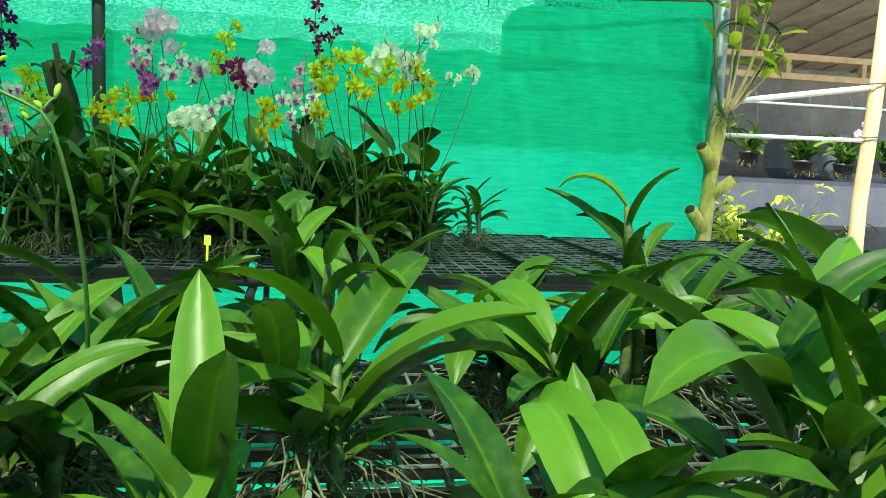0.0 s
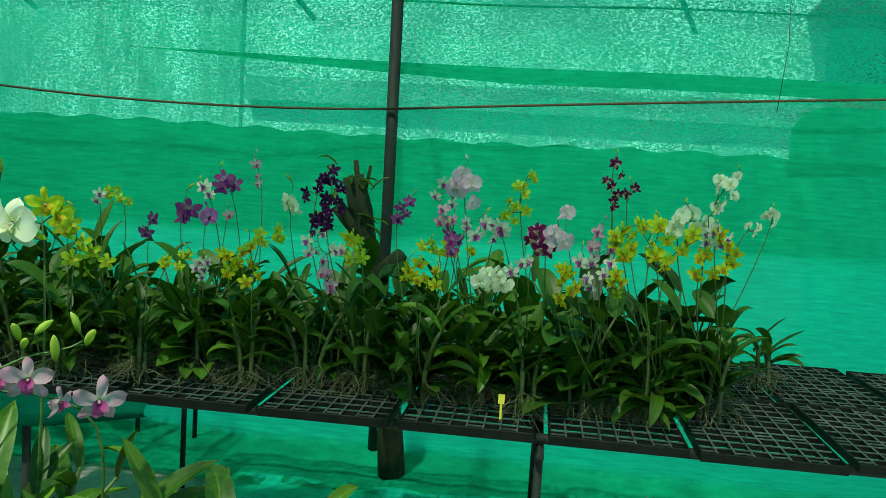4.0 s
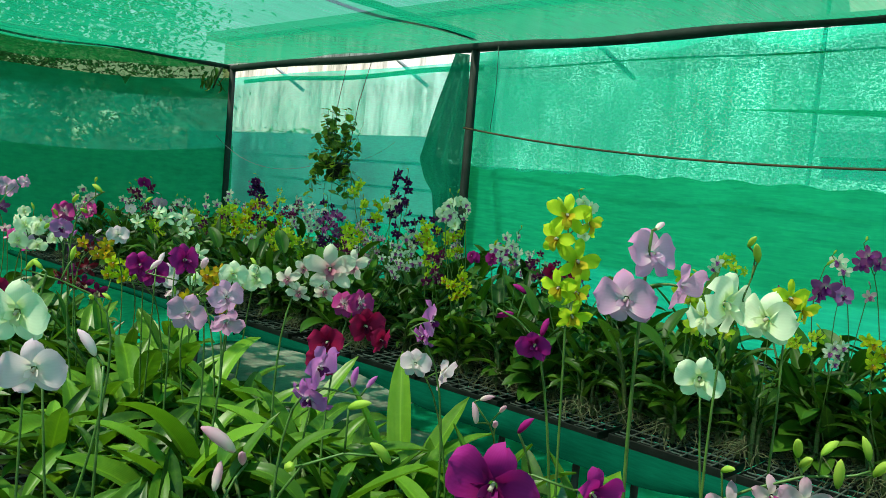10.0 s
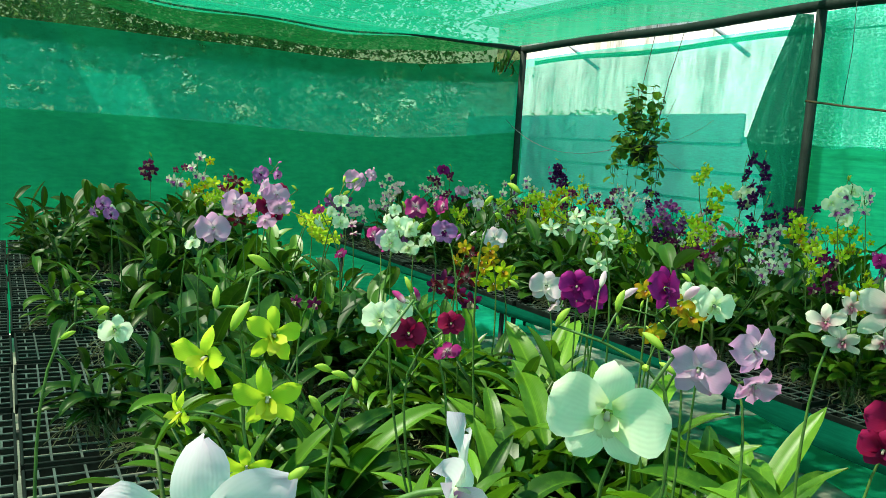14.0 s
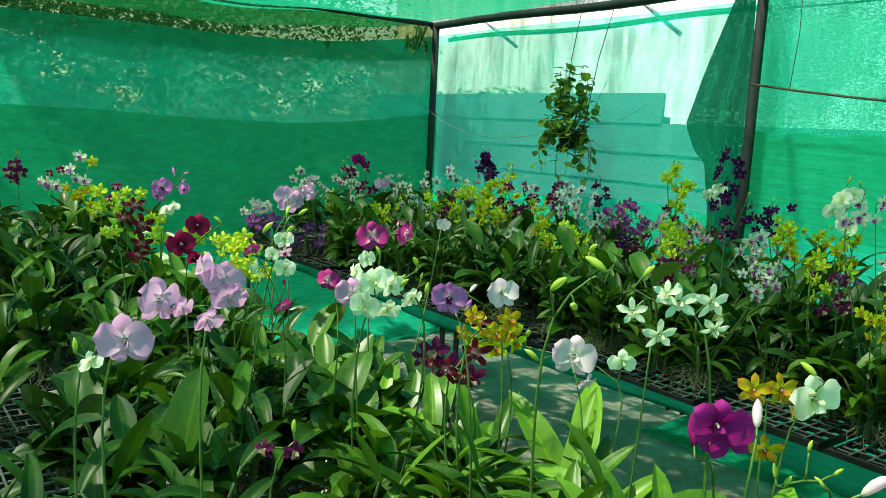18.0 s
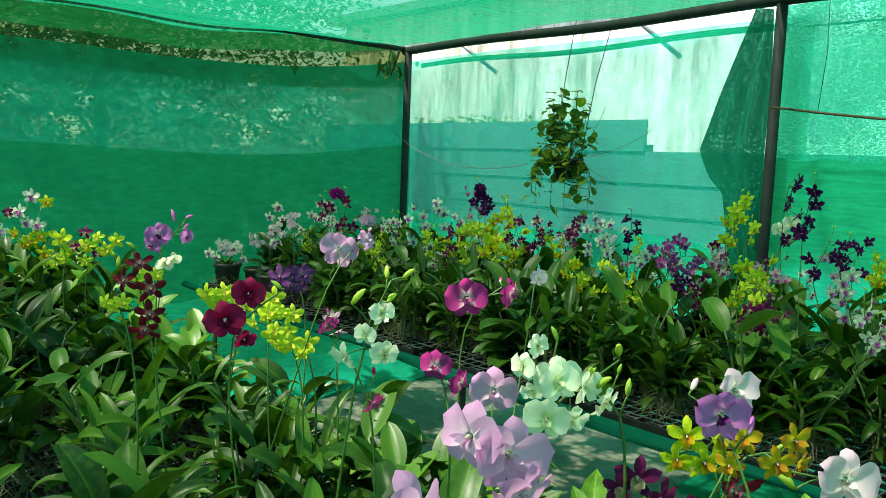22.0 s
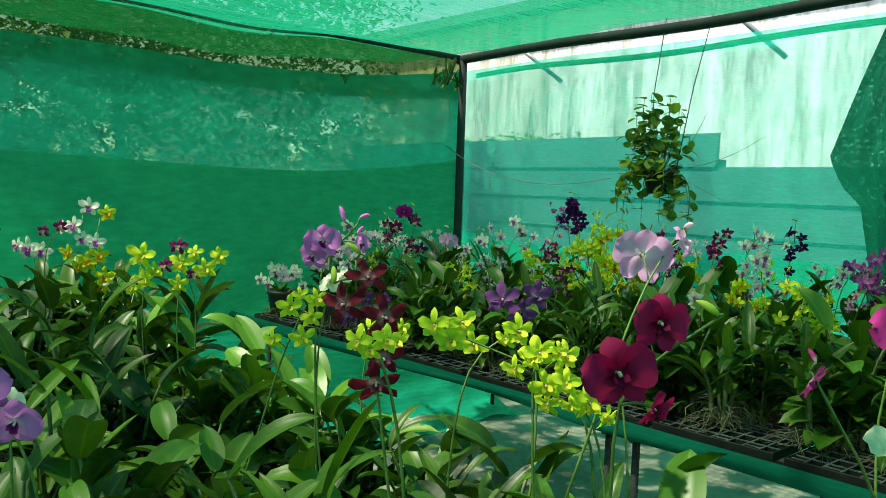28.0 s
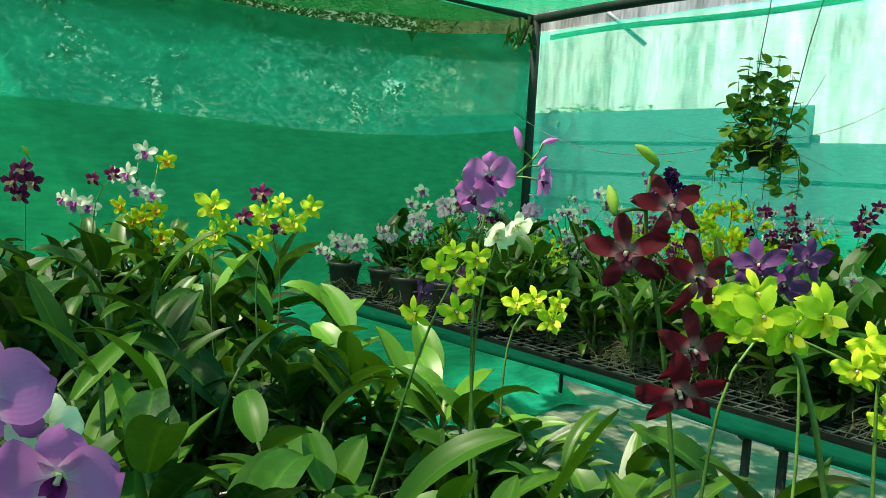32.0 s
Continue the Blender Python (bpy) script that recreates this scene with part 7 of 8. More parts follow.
p = orchid(-2.010, 1.002, seed=154, tall=0.2, canes=2, leaf=0.15, leaves=5)
flowers(p, "bronze", [(-2.029, 0.976, 1.194, 0.043, -57, 0), (-2.010, 1.002, 1.195, 0.045, -17, 5), (-1.995, 1.015, 1.172, 0.036, 13, -15), (-2.010, 0.982, 1.121, 0.047, -37, -20)])
flowers(p, "white", [(-1.983, 1.035, 1.187, 0.068, -22, -5)], [(-1.992, 1.031, 1.222, 0.026)], near=True)
p = orchid(-1.918, 0.773, seed=155, tall=0.2, canes=2, leaf=0.15, leaves=5)
flowers(p, "magenta", [(-1.918, 0.733, 1.229, 0.052, -42, -5)], near=True)
flowers(p, "lilac", [], [(-1.897, 0.764, 1.242, 0.030)])
p = orchid(-1.817, 0.839, seed=156, tall=0.2, canes=2, leaf=0.15, leaves=5)
flowers(p, "chartreuse", [], [(-1.877, 0.799, 1.172, 0.016), (-1.887, 0.789, 1.182, 0.016), (-1.869, 0.819, 1.208, 0.013), (-1.849, 0.840, 1.184, 0.012), (-1.859, 0.824, 1.173, 0.014)])
p = orchid(-3.767, 0.788, seed=157, tall=0.2, canes=2, leaf=0.15, leaves=5)
flowers(p, "violet", [(-3.808, 0.801, 1.291, 0.058, -39, 0), (-3.816, 0.788, 1.268, 0.049, -69, -20), (-3.771, 0.846, 1.289, 0.038, 16, 0)], [(-3.793, 0.825, 1.335, 0.027), (-3.769, 0.854, 1.333, 0.019), (-3.772, 0.848, 1.311, 0.016)])
flowers(p, "white", [(-3.797, 0.808, 1.227, 0.039, -19, -20), (-3.781, 0.822, 1.238, 0.035, -11, -30)])
p = orchid(-3.393, 0.832, seed=158, tall=0.2, canes=2, leaf=0.15, leaves=5)
flowers(p, "lilac", [(-3.313, 0.952, 1.305, 0.073, 133, 10), (-3.281, 0.993, 1.324, 0.044, 19, 20)], [(-3.279, 0.999, 1.344, 0.019)], near=True)
p = orchid(-3.394, 0.643, seed=159, tall=0.2, canes=2, leaf=0.15, leaves=5)
flowers(p, "maroon", [(-3.453, 0.597, 1.248, 0.052, -64, 0), (-3.424, 0.631, 1.235, 0.056, -4, 0), (-3.422, 0.629, 1.190, 0.052, -14, -5), (-3.424, 0.623, 1.163, 0.056, -39, -25), (-3.439, 0.618, 1.278, 0.048, -24, 20)], [(-3.462, 0.589, 1.280, 0.022), (-3.451, 0.606, 1.309, 0.020)], near=True)
p = orchid(-3.901, 0.681, seed=160, tall=0.2, canes=2, leaf=0.15, leaves=5)
flowers(p, "chartreuse", [(-3.839, 0.762, 1.185, 0.042, -39, 0), (-3.814, 0.795, 1.198, 0.038, -14, 5), (-3.817, 0.788, 1.170, 0.038, -29, -15), (-3.851, 0.741, 1.132, 0.042, -74, -10), (-3.823, 0.777, 1.137, 0.044, -24, -20), (-3.830, 0.775, 1.205, 0.028, -39, 10)])
p = orchid(-3.964, 1.028, seed=161, tall=0.2, canes=2, leaf=0.15, leaves=5)
flowers(p, "chartreuse", [(-3.968, 1.018, 1.109, 0.047, -54, 0), (-3.952, 1.039, 1.116, 0.043, -29, 10), (-3.934, 1.058, 1.088, 0.053, -19, -10), (-3.930, 1.065, 1.112, 0.039, -9, 0)])
p = orchid(-3.538, 0.977, seed=162, tall=0.2, canes=2, leaf=0.15, leaves=5)
flowers(p, "dark_lilac", [(-3.576, 0.977, 1.216, 0.056, -59, 0), (-3.545, 1.015, 1.222, 0.052, -19, 0), (-3.558, 0.997, 1.197, 0.047, -39, -20)])
p = orchid(-3.496, 0.840, seed=163, tall=0.2, canes=2, leaf=0.15, leaves=5)
flowers(p, "chartreuse", [(-3.516, 0.860, 1.169, 0.047, -49, -20), (-3.478, 0.908, 1.188, 0.050, -19, 0), (-3.488, 0.895, 1.177, 0.033, -69, -10)])
p = orchid(-3.357, 0.832, seed=164, tall=0.2, canes=2, leaf=0.15, leaves=5)
flowers(p, "chartreuse", [(-3.385, 0.846, 1.180, 0.045, -29, 0), (-3.377, 0.852, 1.140, 0.045, -39, -10), (-3.402, 0.823, 1.160, 0.035, -79, -10), (-3.369, 0.866, 1.181, 0.029, -9, 5), (-3.390, 0.839, 1.171, 0.029, -59, 10)], near=True)
p = orchid(-3.269, 0.841, seed=165, tall=0.2, canes=2, leaf=0.15, leaves=5)
flowers(p, "chartreuse", [(-3.322, 0.825, 1.157, 0.037, -49, 0), (-3.304, 0.845, 1.135, 0.046, -24, -10), (-3.289, 0.861, 1.118, 0.035, 1, -20), (-3.317, 0.828, 1.132, 0.027, -59, -20)], near=True)
p = orchid(-3.324, 0.974, seed=166, tall=0.2, canes=2, leaf=0.15, leaves=5)
flowers(p, "pink", [(-3.353, 0.966, 1.164, 0.038, -19, -30), (-3.344, 0.974, 1.137, 0.037, 11, -60)])
p = orchid(-3.011, 1.047, seed=167, tall=0.2, canes=2, leaf=0.15, leaves=5)
flowers(p, "rose", [(-3.031, 1.027, 1.248, 0.072, -41, 0), (-2.982, 1.085, 1.258, 0.056, 24, -5)], [(-2.996, 1.073, 1.281, 0.017)], near=True)
p = orchid(-3.035, 1.100, seed=168, tall=0.2, canes=2, leaf=0.15, leaves=5)
flowers(p, "pale_lilac", [(-3.075, 1.259, 1.262, 0.037, -21, -20)])
p = orchid(-3.464, 0.287, seed=169, tall=0.2, canes=2, leaf=0.15, leaves=5)
flowers(p, "violet", [(-3.464, 0.246, 1.200, 0.047, -39, 0), (-3.444, 0.267, 1.172, 0.044, -29, -10), (-3.476, 0.228, 1.173, 0.039, -74, -10)], near=True)
flowers(p, "white", [(-3.462, 0.266, 1.186, 0.026, -19, 10)])
p = orchid(-4.595, 0.824, seed=170, tall=0.2, canes=2, leaf=0.15, leaves=5)
flowers(p, "chartreuse", [(-4.607, 0.822, 1.203, 0.067, -39, 10), (-4.600, 0.825, 1.149, 0.059, -39, -10), (-4.615, 0.804, 1.128, 0.049, -69, -10), (-4.586, 0.845, 1.170, 0.042, -9, 0)])
p = orchid(-4.412, 0.856, seed=171, tall=0.2, canes=2, leaf=0.15, leaves=5)
flowers(p, "chartreuse", [(-4.431, 0.841, 1.201, 0.060, -49, 0), (-4.398, 0.881, 1.189, 0.053, -29, -5), (-4.382, 0.904, 1.217, 0.048, -9, 10), (-4.432, 0.836, 1.155, 0.046, -39, -20), (-4.415, 0.864, 1.225, 0.039, -39, 20)])
flowers(p, "plum", [(-4.438, 0.837, 1.237, 0.041, -39, 15), (-4.452, 0.814, 1.194, 0.039, -69, 0), (-4.412, 0.863, 1.179, 0.034, -29, 0)])
p = orchid(-5.084, 0.928, seed=172, tall=0.2, canes=2, leaf=0.15, leaves=5)
flowers(p, "white_purple", [(-5.143, 0.875, 1.300, 0.059, -29, 10), (-5.166, 0.841, 1.245, 0.062, -59, 0), (-5.124, 0.889, 1.201, 0.056, -29, 0), (-5.148, 0.859, 1.207, 0.052, -39, 0), (-5.185, 0.817, 1.239, 0.046, -69, 0)])
flowers(p, "gold", [(-5.110, 0.914, 1.283, 0.052, -19, 0), (-5.134, 0.870, 1.143, 0.065, -39, -10), (-5.102, 0.905, 1.101, 0.062, -29, -20), (-5.148, 0.851, 1.130, 0.056, -59, -10), (-5.116, 0.894, 1.162, 0.056, -19, 0), (-5.104, 0.898, 1.070, 0.049, -39, -20), (-5.170, 0.828, 1.167, 0.052, -59, 0)])
p = orchid(-5.613, 0.872, seed=173, tall=0.2, canes=2, leaf=0.15, leaves=5)
flowers(p, "white_purple", [(-5.642, 0.844, 1.144, 0.087, -49, 0), (-5.616, 0.875, 1.136, 0.069, -19, 0), (-5.665, 0.816, 1.152, 0.062, -69, 0), (-5.633, 0.842, 1.017, 0.062, -39, 0)])
p = orchid(-5.633, 0.732, seed=174, tall=0.2, canes=2, leaf=0.15, leaves=5)
flowers(p, "plum", [(-5.655, 0.707, 1.232, 0.070, -39, 10), (-5.669, 0.686, 1.197, 0.074, -59, 0), (-5.638, 0.724, 1.198, 0.070, -19, 0), (-5.653, 0.702, 1.162, 0.063, -39, -10)], [(-5.656, 0.712, 1.285, 0.032)])
p = orchid(-5.153, 0.782, seed=175, tall=0.2, canes=2, leaf=0.15, leaves=5)
flowers(p, "plum", [(-5.173, 0.762, 1.229, 0.039, -49, 0), (-5.145, 0.798, 1.245, 0.039, -29, 0)])
p = orchid(-2.527, 0.995, seed=177, tall=0.2, canes=2, leaf=0.15, leaves=5)
flowers(p, "gold", [(-2.562, 0.976, 1.148, 0.051, -51, 0), (-2.540, 1.013, 1.144, 0.054, -11, 0), (-2.547, 0.995, 1.115, 0.054, -31, -15), (-2.566, 0.965, 1.119, 0.042, -61, -10), (-2.531, 1.025, 1.124, 0.042, -1, 0)])
p = orchid(-2.498, 0.918, seed=178, tall=0.2, canes=2, leaf=0.15, leaves=5)
flowers(p, "plum", [(-2.555, 0.864, 1.122, 0.055, -51, 0), (-2.538, 0.888, 1.097, 0.055, -11, -10), (-2.518, 0.918, 1.079, 0.055, -31, -20), (-2.572, 0.855, 1.107, 0.041, -52, 0)])
# front bench, leafy plants
p = orchid(0.410, 0.910, seed=168, tall=0.35, canes=2, leaf=0.12, leaves=6, spread=0.2)
p = orchid(-4.447, 0.620, seed=169, tall=0.450, canes=2, leaf=0.131, leaves=8, spread=0.3)
p = orchid(0.030, 0.930, seed=170, tall=0.27, canes=4, leaf=0.13, leaves=6, spread=0.4)
p = orchid(0.250, 0.940, seed=171, tall=0.13, canes=3, leaf=0.18, leaves=5, spread=0.6)
p = orchid(-0.170, 0.880, seed=172, tall=0.130, canes=3, leaf=0.18, leaves=6, spread=0.5)
p = orchid(-0.410, 0.930, seed=173, tall=0.32, canes=2, leaf=0.1, leaves=5, spread=0.2)
p = orchid(0.480, 0.950, seed=174, tall=0.117, canes=3, leaf=0.18, leaves=6, spread=0.5)
p = orchid(0.660, 0.840, seed=175, tall=0.208, canes=3, leaf=0.18, leaves=6, spread=0.5)
p = orchid(0.280, 0.760, seed=176, tall=0.130, canes=3, leaf=0.18, leaves=6, spread=0.5)
p = orchid(0.030, 0.700, seed=177, tall=0.156, canes=3, leaf=0.18, leaves=6, spread=0.5)
p = orchid(-0.200, 0.640, seed=178, tall=0.156, canes=3, leaf=0.18, leaves=6, spread=0.5)
p = orchid(0.500, 0.620, seed=179, tall=0.182, canes=3, leaf=0.18, leaves=6, spread=0.5)
p = orchid(0.860, 0.950, seed=180, tall=0.130, canes=3, leaf=0.18, leaves=6, spread=0.5)
p = orchid(0.780, 0.650, seed=181, tall=0.208, canes=3, leaf=0.18, leaves=6, spread=0.5)
p = orchid(0.380, 0.500, seed=182, tall=0.169, canes=3, leaf=0.18, leaves=6, spread=0.5)
p = orchid(1.020, 0.850, seed=183, tall=0.182, canes=3, leaf=0.18, leaves=6, spread=0.5)
p = orchid(-0.450, 0.750, seed=184, tall=0.130, canes=3, leaf=0.18, leaves=6, spread=0.5)
p = orchid(-0.500, 0.950, seed=185, tall=0.130, canes=3, leaf=0.18, leaves=6, spread=0.5)
p = orchid(1.200, 0.700, seed=186, tall=0.208, canes=3, leaf=0.18, leaves=6, spread=0.5)
p = orchid(0.160, 0.420, seed=187, tall=0.130, canes=3, leaf=0.15, leaves=6, spread=0.5)
p = orchid(-0.050, 0.450, seed=188, tall=0.130, canes=3, leaf=0.15, leaves=6, spread=0.5)
p = orchid(-0.300, 0.500, seed=189, tall=0.130, canes=3, leaf=0.18, leaves=6, spread=0.5)
p = orchid(0.620, 0.420, seed=190, tall=0.169, canes=3, leaf=0.15, leaves=6, spread=0.5)
p = orchid(0.900, 0.450, seed=191, tall=0.195, canes=3, leaf=0.15, leaves=6, spread=0.5)
p = orchid(0.250, 0.300, seed=192, tall=0.091, canes=3, leaf=0.15, leaves=6, spread=0.5)
p = orchid(0.500, 0.280, seed=193, tall=0.104, canes=3, leaf=0.15, leaves=6, spread=0.5)
p = bushy(-5.893, 0.167, seed=204, size=1.05)
p = orchid(-5.907, 0.627, seed=205, tall=0.320, canes=4, leaf=0.143, leaves=8, broad=True)
p = orchid(-5.997, 0.909, seed=206, tall=0.265, canes=4, leaf=0.116, leaves=8, broad=True)
p = orchid(-5.540, 0.537, seed=207, tall=0.257, canes=4, leaf=0.116, leaves=8, broad=True)
p = orchid(-5.565, 0.986, seed=208, tall=0.323, canes=4, leaf=0.122, leaves=8, broad=True)
p = bushy(-5.242, 0.221, seed=209, size=1.18)
p = orchid(-5.366, 0.473, seed=210, tall=0.301, canes=4, leaf=0.141, leaves=8, broad=True)
p = orchid(-5.267, 0.989, seed=211, tall=0.323, canes=4, leaf=0.132, leaves=8)
p = bushy(-5.066, 0.169, seed=212, size=1.15)
p = orchid(-5.018, 0.526, seed=213, tall=0.279, canes=4, leaf=0.138, leaves=8)
p = orchid(-5.069, 0.890, seed=214, tall=0.288, canes=4, leaf=0.126, leaves=8, broad=True)
p = bushy(-4.614, 0.238, seed=215, size=1.03)
p = orchid(-4.702, 0.515, seed=216, tall=0.310, canes=4, leaf=0.141, leaves=8, broad=True)
p = orchid(-4.726, 0.922, seed=217, tall=0.333, canes=4, leaf=0.143, leaves=8, broad=True)
p = bushy(-4.423, 0.603, seed=218, size=1.09)
p = orchid(-4.311, 0.891, seed=219, tall=0.271, canes=4, leaf=0.123, leaves=8, broad=True)
p = bushy(-4.154, 0.502, seed=220, size=1.05)
p = orchid(-4.032, 0.941, seed=221, tall=0.233, canes=4, leaf=0.115, leaves=8, broad=True)
p = bushy(-3.886, 0.183, seed=222, size=0.85)
p = orchid(-3.891, 0.508, seed=223, tall=0.246, canes=4, leaf=0.119, leaves=8, broad=True)
p = bushy(-3.701, 0.948, seed=224, size=0.88)
p = bushy(-3.562, 0.602, seed=225, size=0.90)
p = orchid(-3.493, 0.901, seed=226, tall=0.171, canes=4, leaf=0.126, leaves=8, broad=True)
p = orchid(-3.275, 0.526, seed=227, tall=0.223, canes=4, leaf=0.143, leaves=5, broad=True)
p = orchid(-3.101, 0.997, seed=228, tall=0.17, canes=4, leaf=0.152, leaves=5, broad=True)
p = bushy(-2.859, 0.190, seed=229, size=0.85)
p = orchid(-2.844, 0.561, seed=230, tall=0.187, canes=4, leaf=0.159, leaves=5, broad=True)
p = orchid(-2.833, 0.872, seed=231, tall=0.198, canes=4, leaf=0.173, leaves=5, broad=True)
p = bushy(-2.664, 0.294, seed=232, size=0.98)
p = bushy(-2.647, 0.502, seed=233, size=0.86)
p = orchid(-2.618, 0.980, seed=234, tall=0.159, canes=4, leaf=0.14, leaves=5)
p = bushy(-2.241, 0.299, seed=235, size=0.95)
p = orchid(-2.247, 0.485, seed=236, tall=0.193, canes=4, leaf=0.155, leaves=5)
p = bushy(-2.280, 0.892, seed=237, size=0.93)
p = bushy(-2.036, 0.197, seed=238, size=0.94)
p = orchid(-1.913, 0.608, seed=239, tall=0.217, canes=4, leaf=0.15, leaves=5)
p = orchid(-2.046, 0.860, seed=240, tall=0.19, canes=4, leaf=0.166, leaves=5)
p = orchid(-1.744, 0.625, seed=241, tall=0.186, canes=4, leaf=0.157, leaves=5)
p = orchid(-1.625, 0.998, seed=242, tall=0.192, canes=4, leaf=0.155, leaves=5)
p = bushy(-1.486, 0.208, seed=243, size=0.98)
p = orchid(-1.488, 0.607, seed=244, tall=0.181, canes=4, leaf=0.174, leaves=5)
p = orchid(-1.457, 0.928, seed=245, tall=0.221, canes=4, leaf=0.155, leaves=5)
p = bushy(-1.058, 0.198, seed=246, size=0.90)
p = orchid(-1.120, 0.530, seed=247, tall=0.202, canes=4, leaf=0.171, leaves=5)
p = orchid(-1.171, 0.875, seed=248, tall=0.18, canes=4, leaf=0.162, leaves=5)
p = bushy(-0.836, 0.515, seed=249, size=0.85)
p = orchid(-0.716, 0.925, seed=250, tall=0.209, canes=4, leaf=0.169, leaves=5)
p = bushy(-0.417, 0.211, seed=251, size=0.95)
p = bushy(-0.424, 0.531, seed=252, size=0.92)
p = orchid(-0.543, 0.870, seed=253, tall=0.216, canes=4, leaf=0.161, leaves=5)
for n, (x, y, tall) in enumerate(((-2.9, 0.95, 0.17), (-2.7, 0.92, 0.16), (-2.45, 0.88, 0.21), (-2.36, 1.03, 0.21), (-2.15, 0.92, 0.26), (-2.1, 0.77, 0.25),
                                (-1.95, 0.95, 0.2), (-1.8, 1.02, 0.18), (-1.64, 0.9, 0.2), (-1.6, 0.7, 0.24), (-1.45, 0.85, 0.22), (-1.45, 1.02, 0.17),
                                (-1.25, 0.95, 0.18), (-1.08, 1.02, 0.16), (-1.9, 0.6, 0.18), (-0.85, 0.95, 0.15))):
    orchid(x, y, seed=420 + n, tall=tall, canes=3, leaf=0.215, leaves=5, spread=0.45, young=True)
for x, y, k in ((-1.41, 0.43, 401), (-1.68, 0.42, 402), (-1.51, 0.14, 403), (-1.62, 0.70, 404), (-2.0, 0.7, 405), (-2.17, 0.46, 406), (-2.48, 0.82, 407), (-2.84, 1.0, 408)):
    orchid(x, y, seed=k, tall=0.15, canes=3, leaf=0.21, leaves=5, spread=0.4)
# crowded fill between them
p = bushy(-5.976, 0.382, seed=254, size=0.91, broad=True)
p = bushy(-5.936, 1.007, seed=255, size=1.03, broad=True)
p = bushy(-5.669, 0.419, seed=256, size=1.02, broad=True)
p = bushy(-5.613, 0.743, seed=257, size=0.94, broad=True)
p = bushy(-5.649, 1.079, seed=258, size=0.92, broad=True)
p = bushy(-5.483, 0.391, seed=259, size=1.13, broad=True)
p = bushy(-5.493, 1.030, seed=260, size=1.13, broad=True)
p = bushy(-5.287, 0.351, seed=261, size=1.07, broad=True)
p = bushy(-5.200, 0.723, seed=262, size=1.05, broad=True)
p = bushy(-5.313, 1.016, seed=263, size=1.11, broad=True)
p = bushy(-5.094, 0.458, seed=264, size=1.07, broad=True)
p = bushy(-5.108, 0.696, seed=265, size=1.13, broad=True)
p = bushy(-5.055, 1.034, seed=266, size=0.99, broad=True)
p = bushy(-4.710, 0.712, seed=267, size=0.98, broad=True)
p = bushy(-4.581, 0.986, seed=268, size=1.10, broad=True)
p = bushy(-4.364, 0.708, seed=269, size=0.96, broad=True)
p = bushy(-4.504, 1.020, seed=270, size=1.01, broad=True)
p = bushy(-4.236, 1.007, seed=271, size=0.96, broad=True)
p = bushy(-4.048, 0.423, seed=272, size=0.76, broad=True)
p = bushy(-4.055, 0.713, seed=273, size=0.80, broad=True)
p = bushy(-3.978, 0.986, seed=274, size=0.81, broad=True)
p = bushy(-3.760, 0.707, seed=275, size=0.80, broad=True)
p = bushy(-3.779, 1.013, seed=276, size=0.70, broad=True)
p = bushy(-3.577, 0.992, seed=277, size=0.86, broad=True)
p = bushy(-3.329, 0.778, seed=278, size=0.76, broad=True)
p = bushy(-3.221, 0.426, seed=279, size=0.82, broad=True)
p = bushy(-3.233, 1.023, seed=280, size=0.92, broad=True)
p = bushy(-2.954, 0.444, seed=281, size=0.84, broad=True)
p = bushy(-2.947, 0.759, seed=282, size=0.79, broad=True)
p = bushy(-2.918, 1.026, seed=283, size=0.81, broad=True)
p = bushy(-2.618, 0.421, seed=285, size=0.90)
p = bushy(-2.543, 0.728, seed=286, size=0.80)
p = bushy(-2.359, 0.427, seed=288, size=0.78)
p = bushy(-2.173, 0.352, seed=291, size=0.86)
p = bushy(-1.926, 0.348, seed=292, size=0.81)
p = bushy(-1.689, 0.401, seed=295, size=0.79)
p = bushy(-1.622, 0.755, seed=296, size=0.90)
p = bushy(-1.457, 0.430, seed=297, size=0.80)
p = bushy(-1.414, 0.699, seed=298, size=0.90)
p = bushy(-1.221, 0.429, seed=300, size=0.85)
p = bushy(-1.048, 0.365, seed=303, size=0.90)
p = bushy(-0.997, 0.762, seed=304, size=0.90)
p = bushy(-0.915, 0.778, seed=306, size=0.90)
p = bushy(-0.822, 0.978, seed=307, size=0.86)
p = bushy(-0.633, 0.359, seed=308, size=0.78)
p = bushy(-0.589, 0.677, seed=309, size=0.75)
p = bushy(-0.604, 1.007, seed=310, size=0.84)
p = bushy(-6.131, 2.733, seed=311, size=0.97)
p = bushy(-5.972, 2.660, seed=312, size=0.97, broad=True)
p = bushy(-5.772, 2.680, seed=313, size=0.91, broad=True)
p = bushy(-5.597, 2.699, seed=314, size=1.14, broad=True)
p = bushy(-5.456, 2.336, seed=315, size=1.00)
p = bushy(-5.357, 2.713, seed=316, size=1.07)
p = bushy(-5.224, 2.267, seed=317, size=1.01, broad=True)
p = bushy(-5.158, 2.701, seed=318, size=0.96, broad=True)
p = bushy(-5.012, 2.252, seed=319, size=0.98, broad=True)
p = bushy(-4.990, 2.725, seed=320, size=1.05)
p = bushy(-4.829, 2.243, seed=321, size=0.91)
p = bushy(-4.823, 2.684, seed=322, size=1.04, broad=True)
p = bushy(-4.633, 2.331, seed=323, size=1.05, broad=True)
p = bushy(-4.577, 2.748, seed=324, size=1.03, broad=True)
p = bushy(-4.410, 2.277, seed=325, size=0.92)
p = bushy(-4.359, 2.720, seed=326, size=0.92)
p = bushy(-4.140, 2.310, seed=327, size=1.06, broad=True)
p = bushy(-4.209, 2.675, seed=328, size=1.15, broad=True)
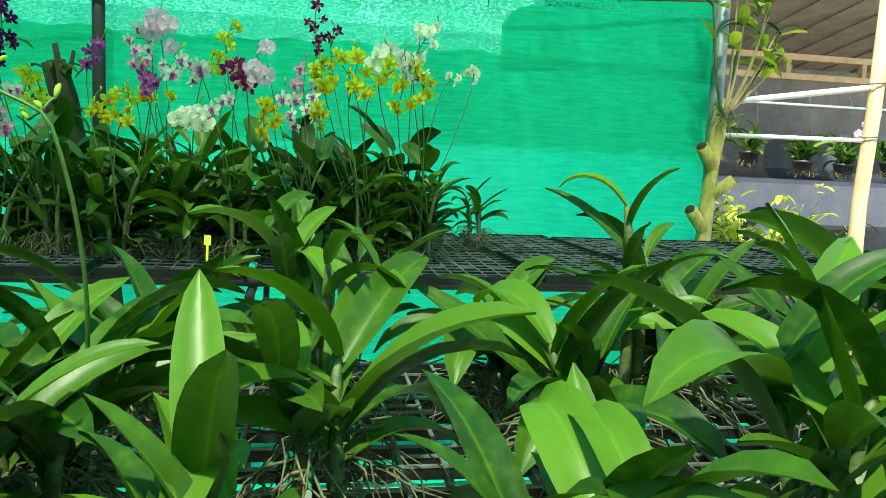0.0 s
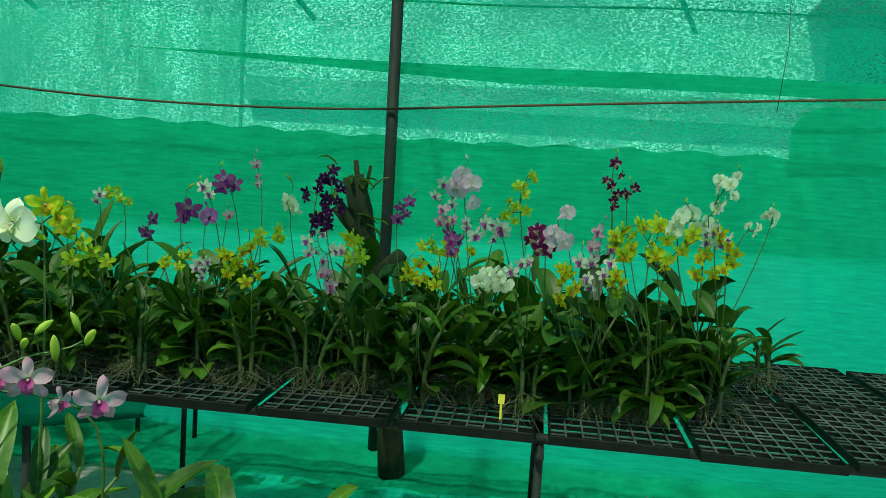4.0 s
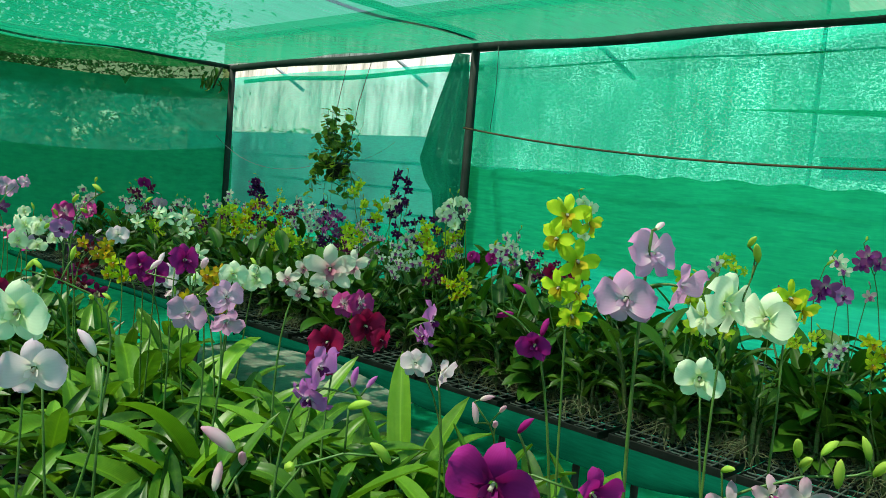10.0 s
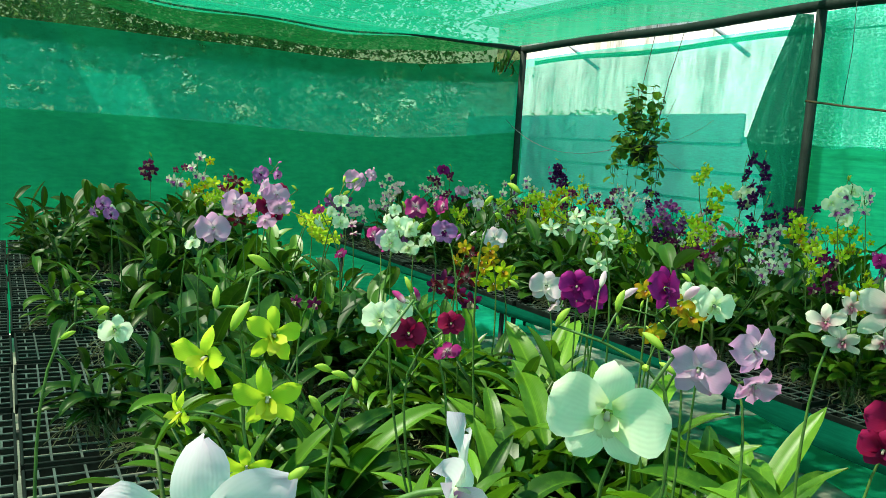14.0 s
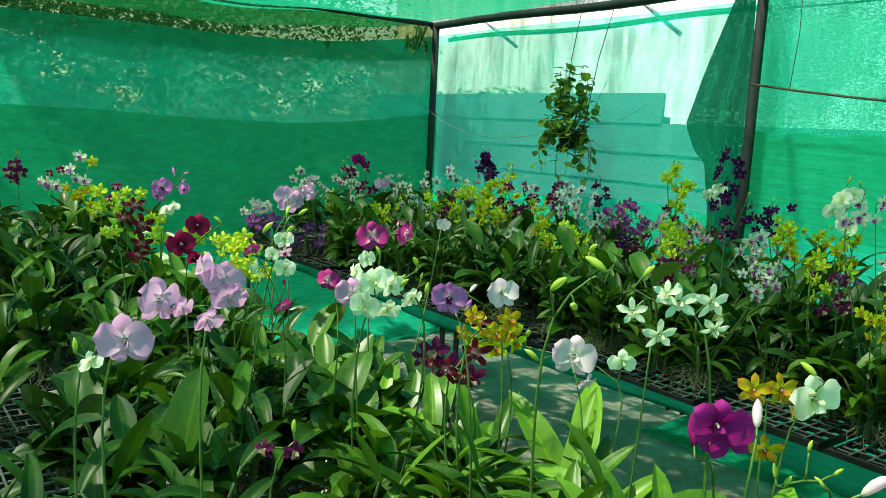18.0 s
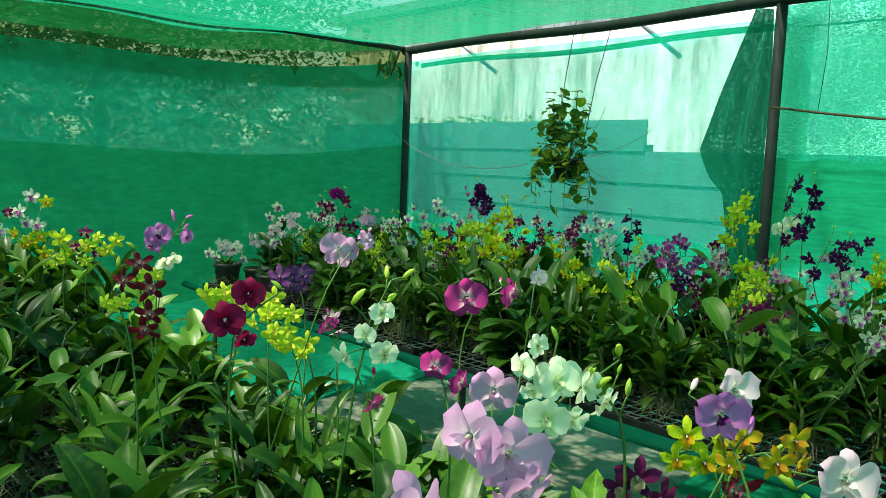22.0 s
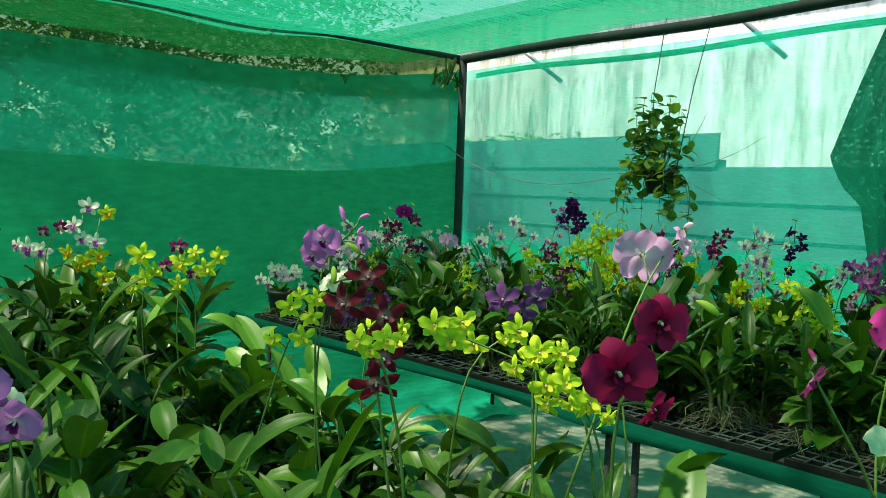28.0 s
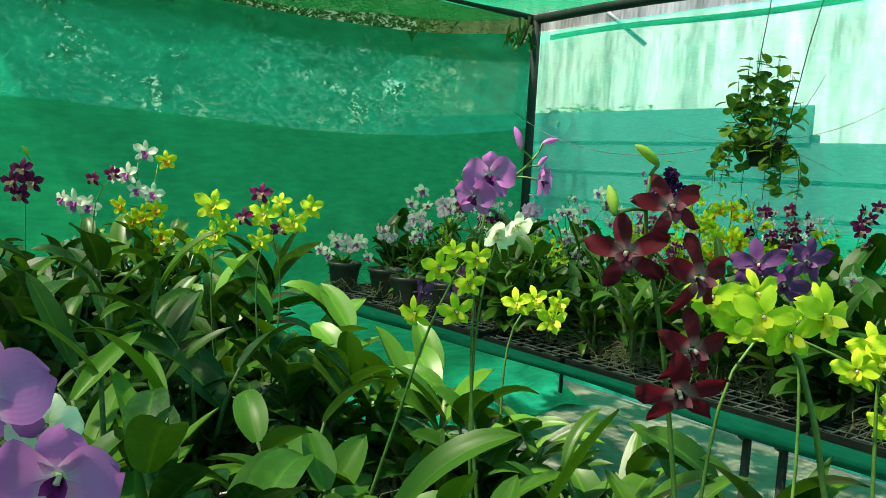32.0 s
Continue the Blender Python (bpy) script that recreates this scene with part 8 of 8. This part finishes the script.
p = bushy(-4.046, 2.284, seed=329, size=1.15, broad=True)
p = bushy(-4.053, 2.720, seed=330, size=1.02)
p = bushy(-3.835, 2.351, seed=331, size=1.00)
p = bushy(-3.868, 2.717, seed=332, size=0.90, broad=True)
p = bushy(-3.571, 2.344, seed=333, size=1.13, broad=True)
p = bushy(-3.663, 2.741, seed=334, size=0.98, broad=True)
p = bushy(-3.404, 2.276, seed=335, size=0.98)
p = bushy(-3.451, 2.735, seed=336, size=0.92)
p = bushy(-3.135, 2.245, seed=337, size=1.14, broad=True)
p = bushy(-3.243, 2.670, seed=338, size=1.09, broad=True)
p = bushy(-2.996, 2.332, seed=339, size=1.03, broad=True)
p = bushy(-2.982, 2.670, seed=340, size=1.07)
p = bushy(-2.798, 2.355, seed=341, size=0.90)
p = bushy(-2.860, 2.741, seed=342, size=1.13, broad=True)
p = bushy(-2.611, 2.325, seed=343, size=1.04, broad=True)
p = bushy(-2.615, 2.716, seed=344, size=1.05, broad=True)
p = bushy(-2.466, 2.277, seed=345, size=1.08)
p = bushy(-2.434, 2.717, seed=346, size=0.96)
p = bushy(-2.220, 2.318, seed=347, size=1.09, broad=True)
p = bushy(-2.136, 2.717, seed=348, size=0.95, broad=True)
p = bushy(-2.023, 2.247, seed=349, size=0.96, broad=True)
p = bushy(-1.988, 2.733, seed=350, size=0.96)
p = bushy(-1.845, 2.252, seed=351, size=0.94)
p = bushy(-1.800, 2.691, seed=352, size=1.12, broad=True)
p = bushy(-1.591, 2.281, seed=353, size=1.01, broad=True)
p = bushy(-1.664, 2.748, seed=354, size=1.09, broad=True)
p = bushy(-1.419, 2.327, seed=355, size=0.97)
p = bushy(-1.439, 2.687, seed=356, size=0.95)
p = bushy(-1.185, 2.387, seed=357, size=1.08, broad=True)
p = bushy(-1.255, 2.752, seed=358, size=1.02, broad=True)
p = bushy(-1.017, 2.370, seed=359, size=1.01, broad=True)
p = bushy(-1.042, 2.707, seed=360, size=1.06)
p = bushy(-0.770, 2.420, seed=361, size=0.95)
p = bushy(-0.745, 2.756, seed=362, size=1.08, broad=True)
p = bushy(-0.533, 2.327, seed=363, size=1.09, broad=True)
p = bushy(-0.544, 2.675, seed=364, size=1.05, broad=True)
p = bushy(-0.337, 2.345, seed=365, size=1.11)
p = bushy(-0.343, 2.712, seed=366, size=0.94)
p = bushy(-0.240, 2.410, seed=367, size=1.01, broad=True)
p = bushy(-0.226, 2.713, seed=368, size=1.13, broad=True)
p = bushy(-0.034, 2.312, seed=369, size=1.14, broad=True)
p = bushy(-0.026, 2.706, seed=370, size=1.14)
p = bushy(0.169, 2.320, seed=371, size=1.12)
p = bushy(0.164, 2.687, seed=372, size=1.13, broad=True)
p = bushy(0.300, 2.418, seed=373, size=0.98, broad=True)
p = bushy(0.330, 2.686, seed=374, size=1.04, broad=True)
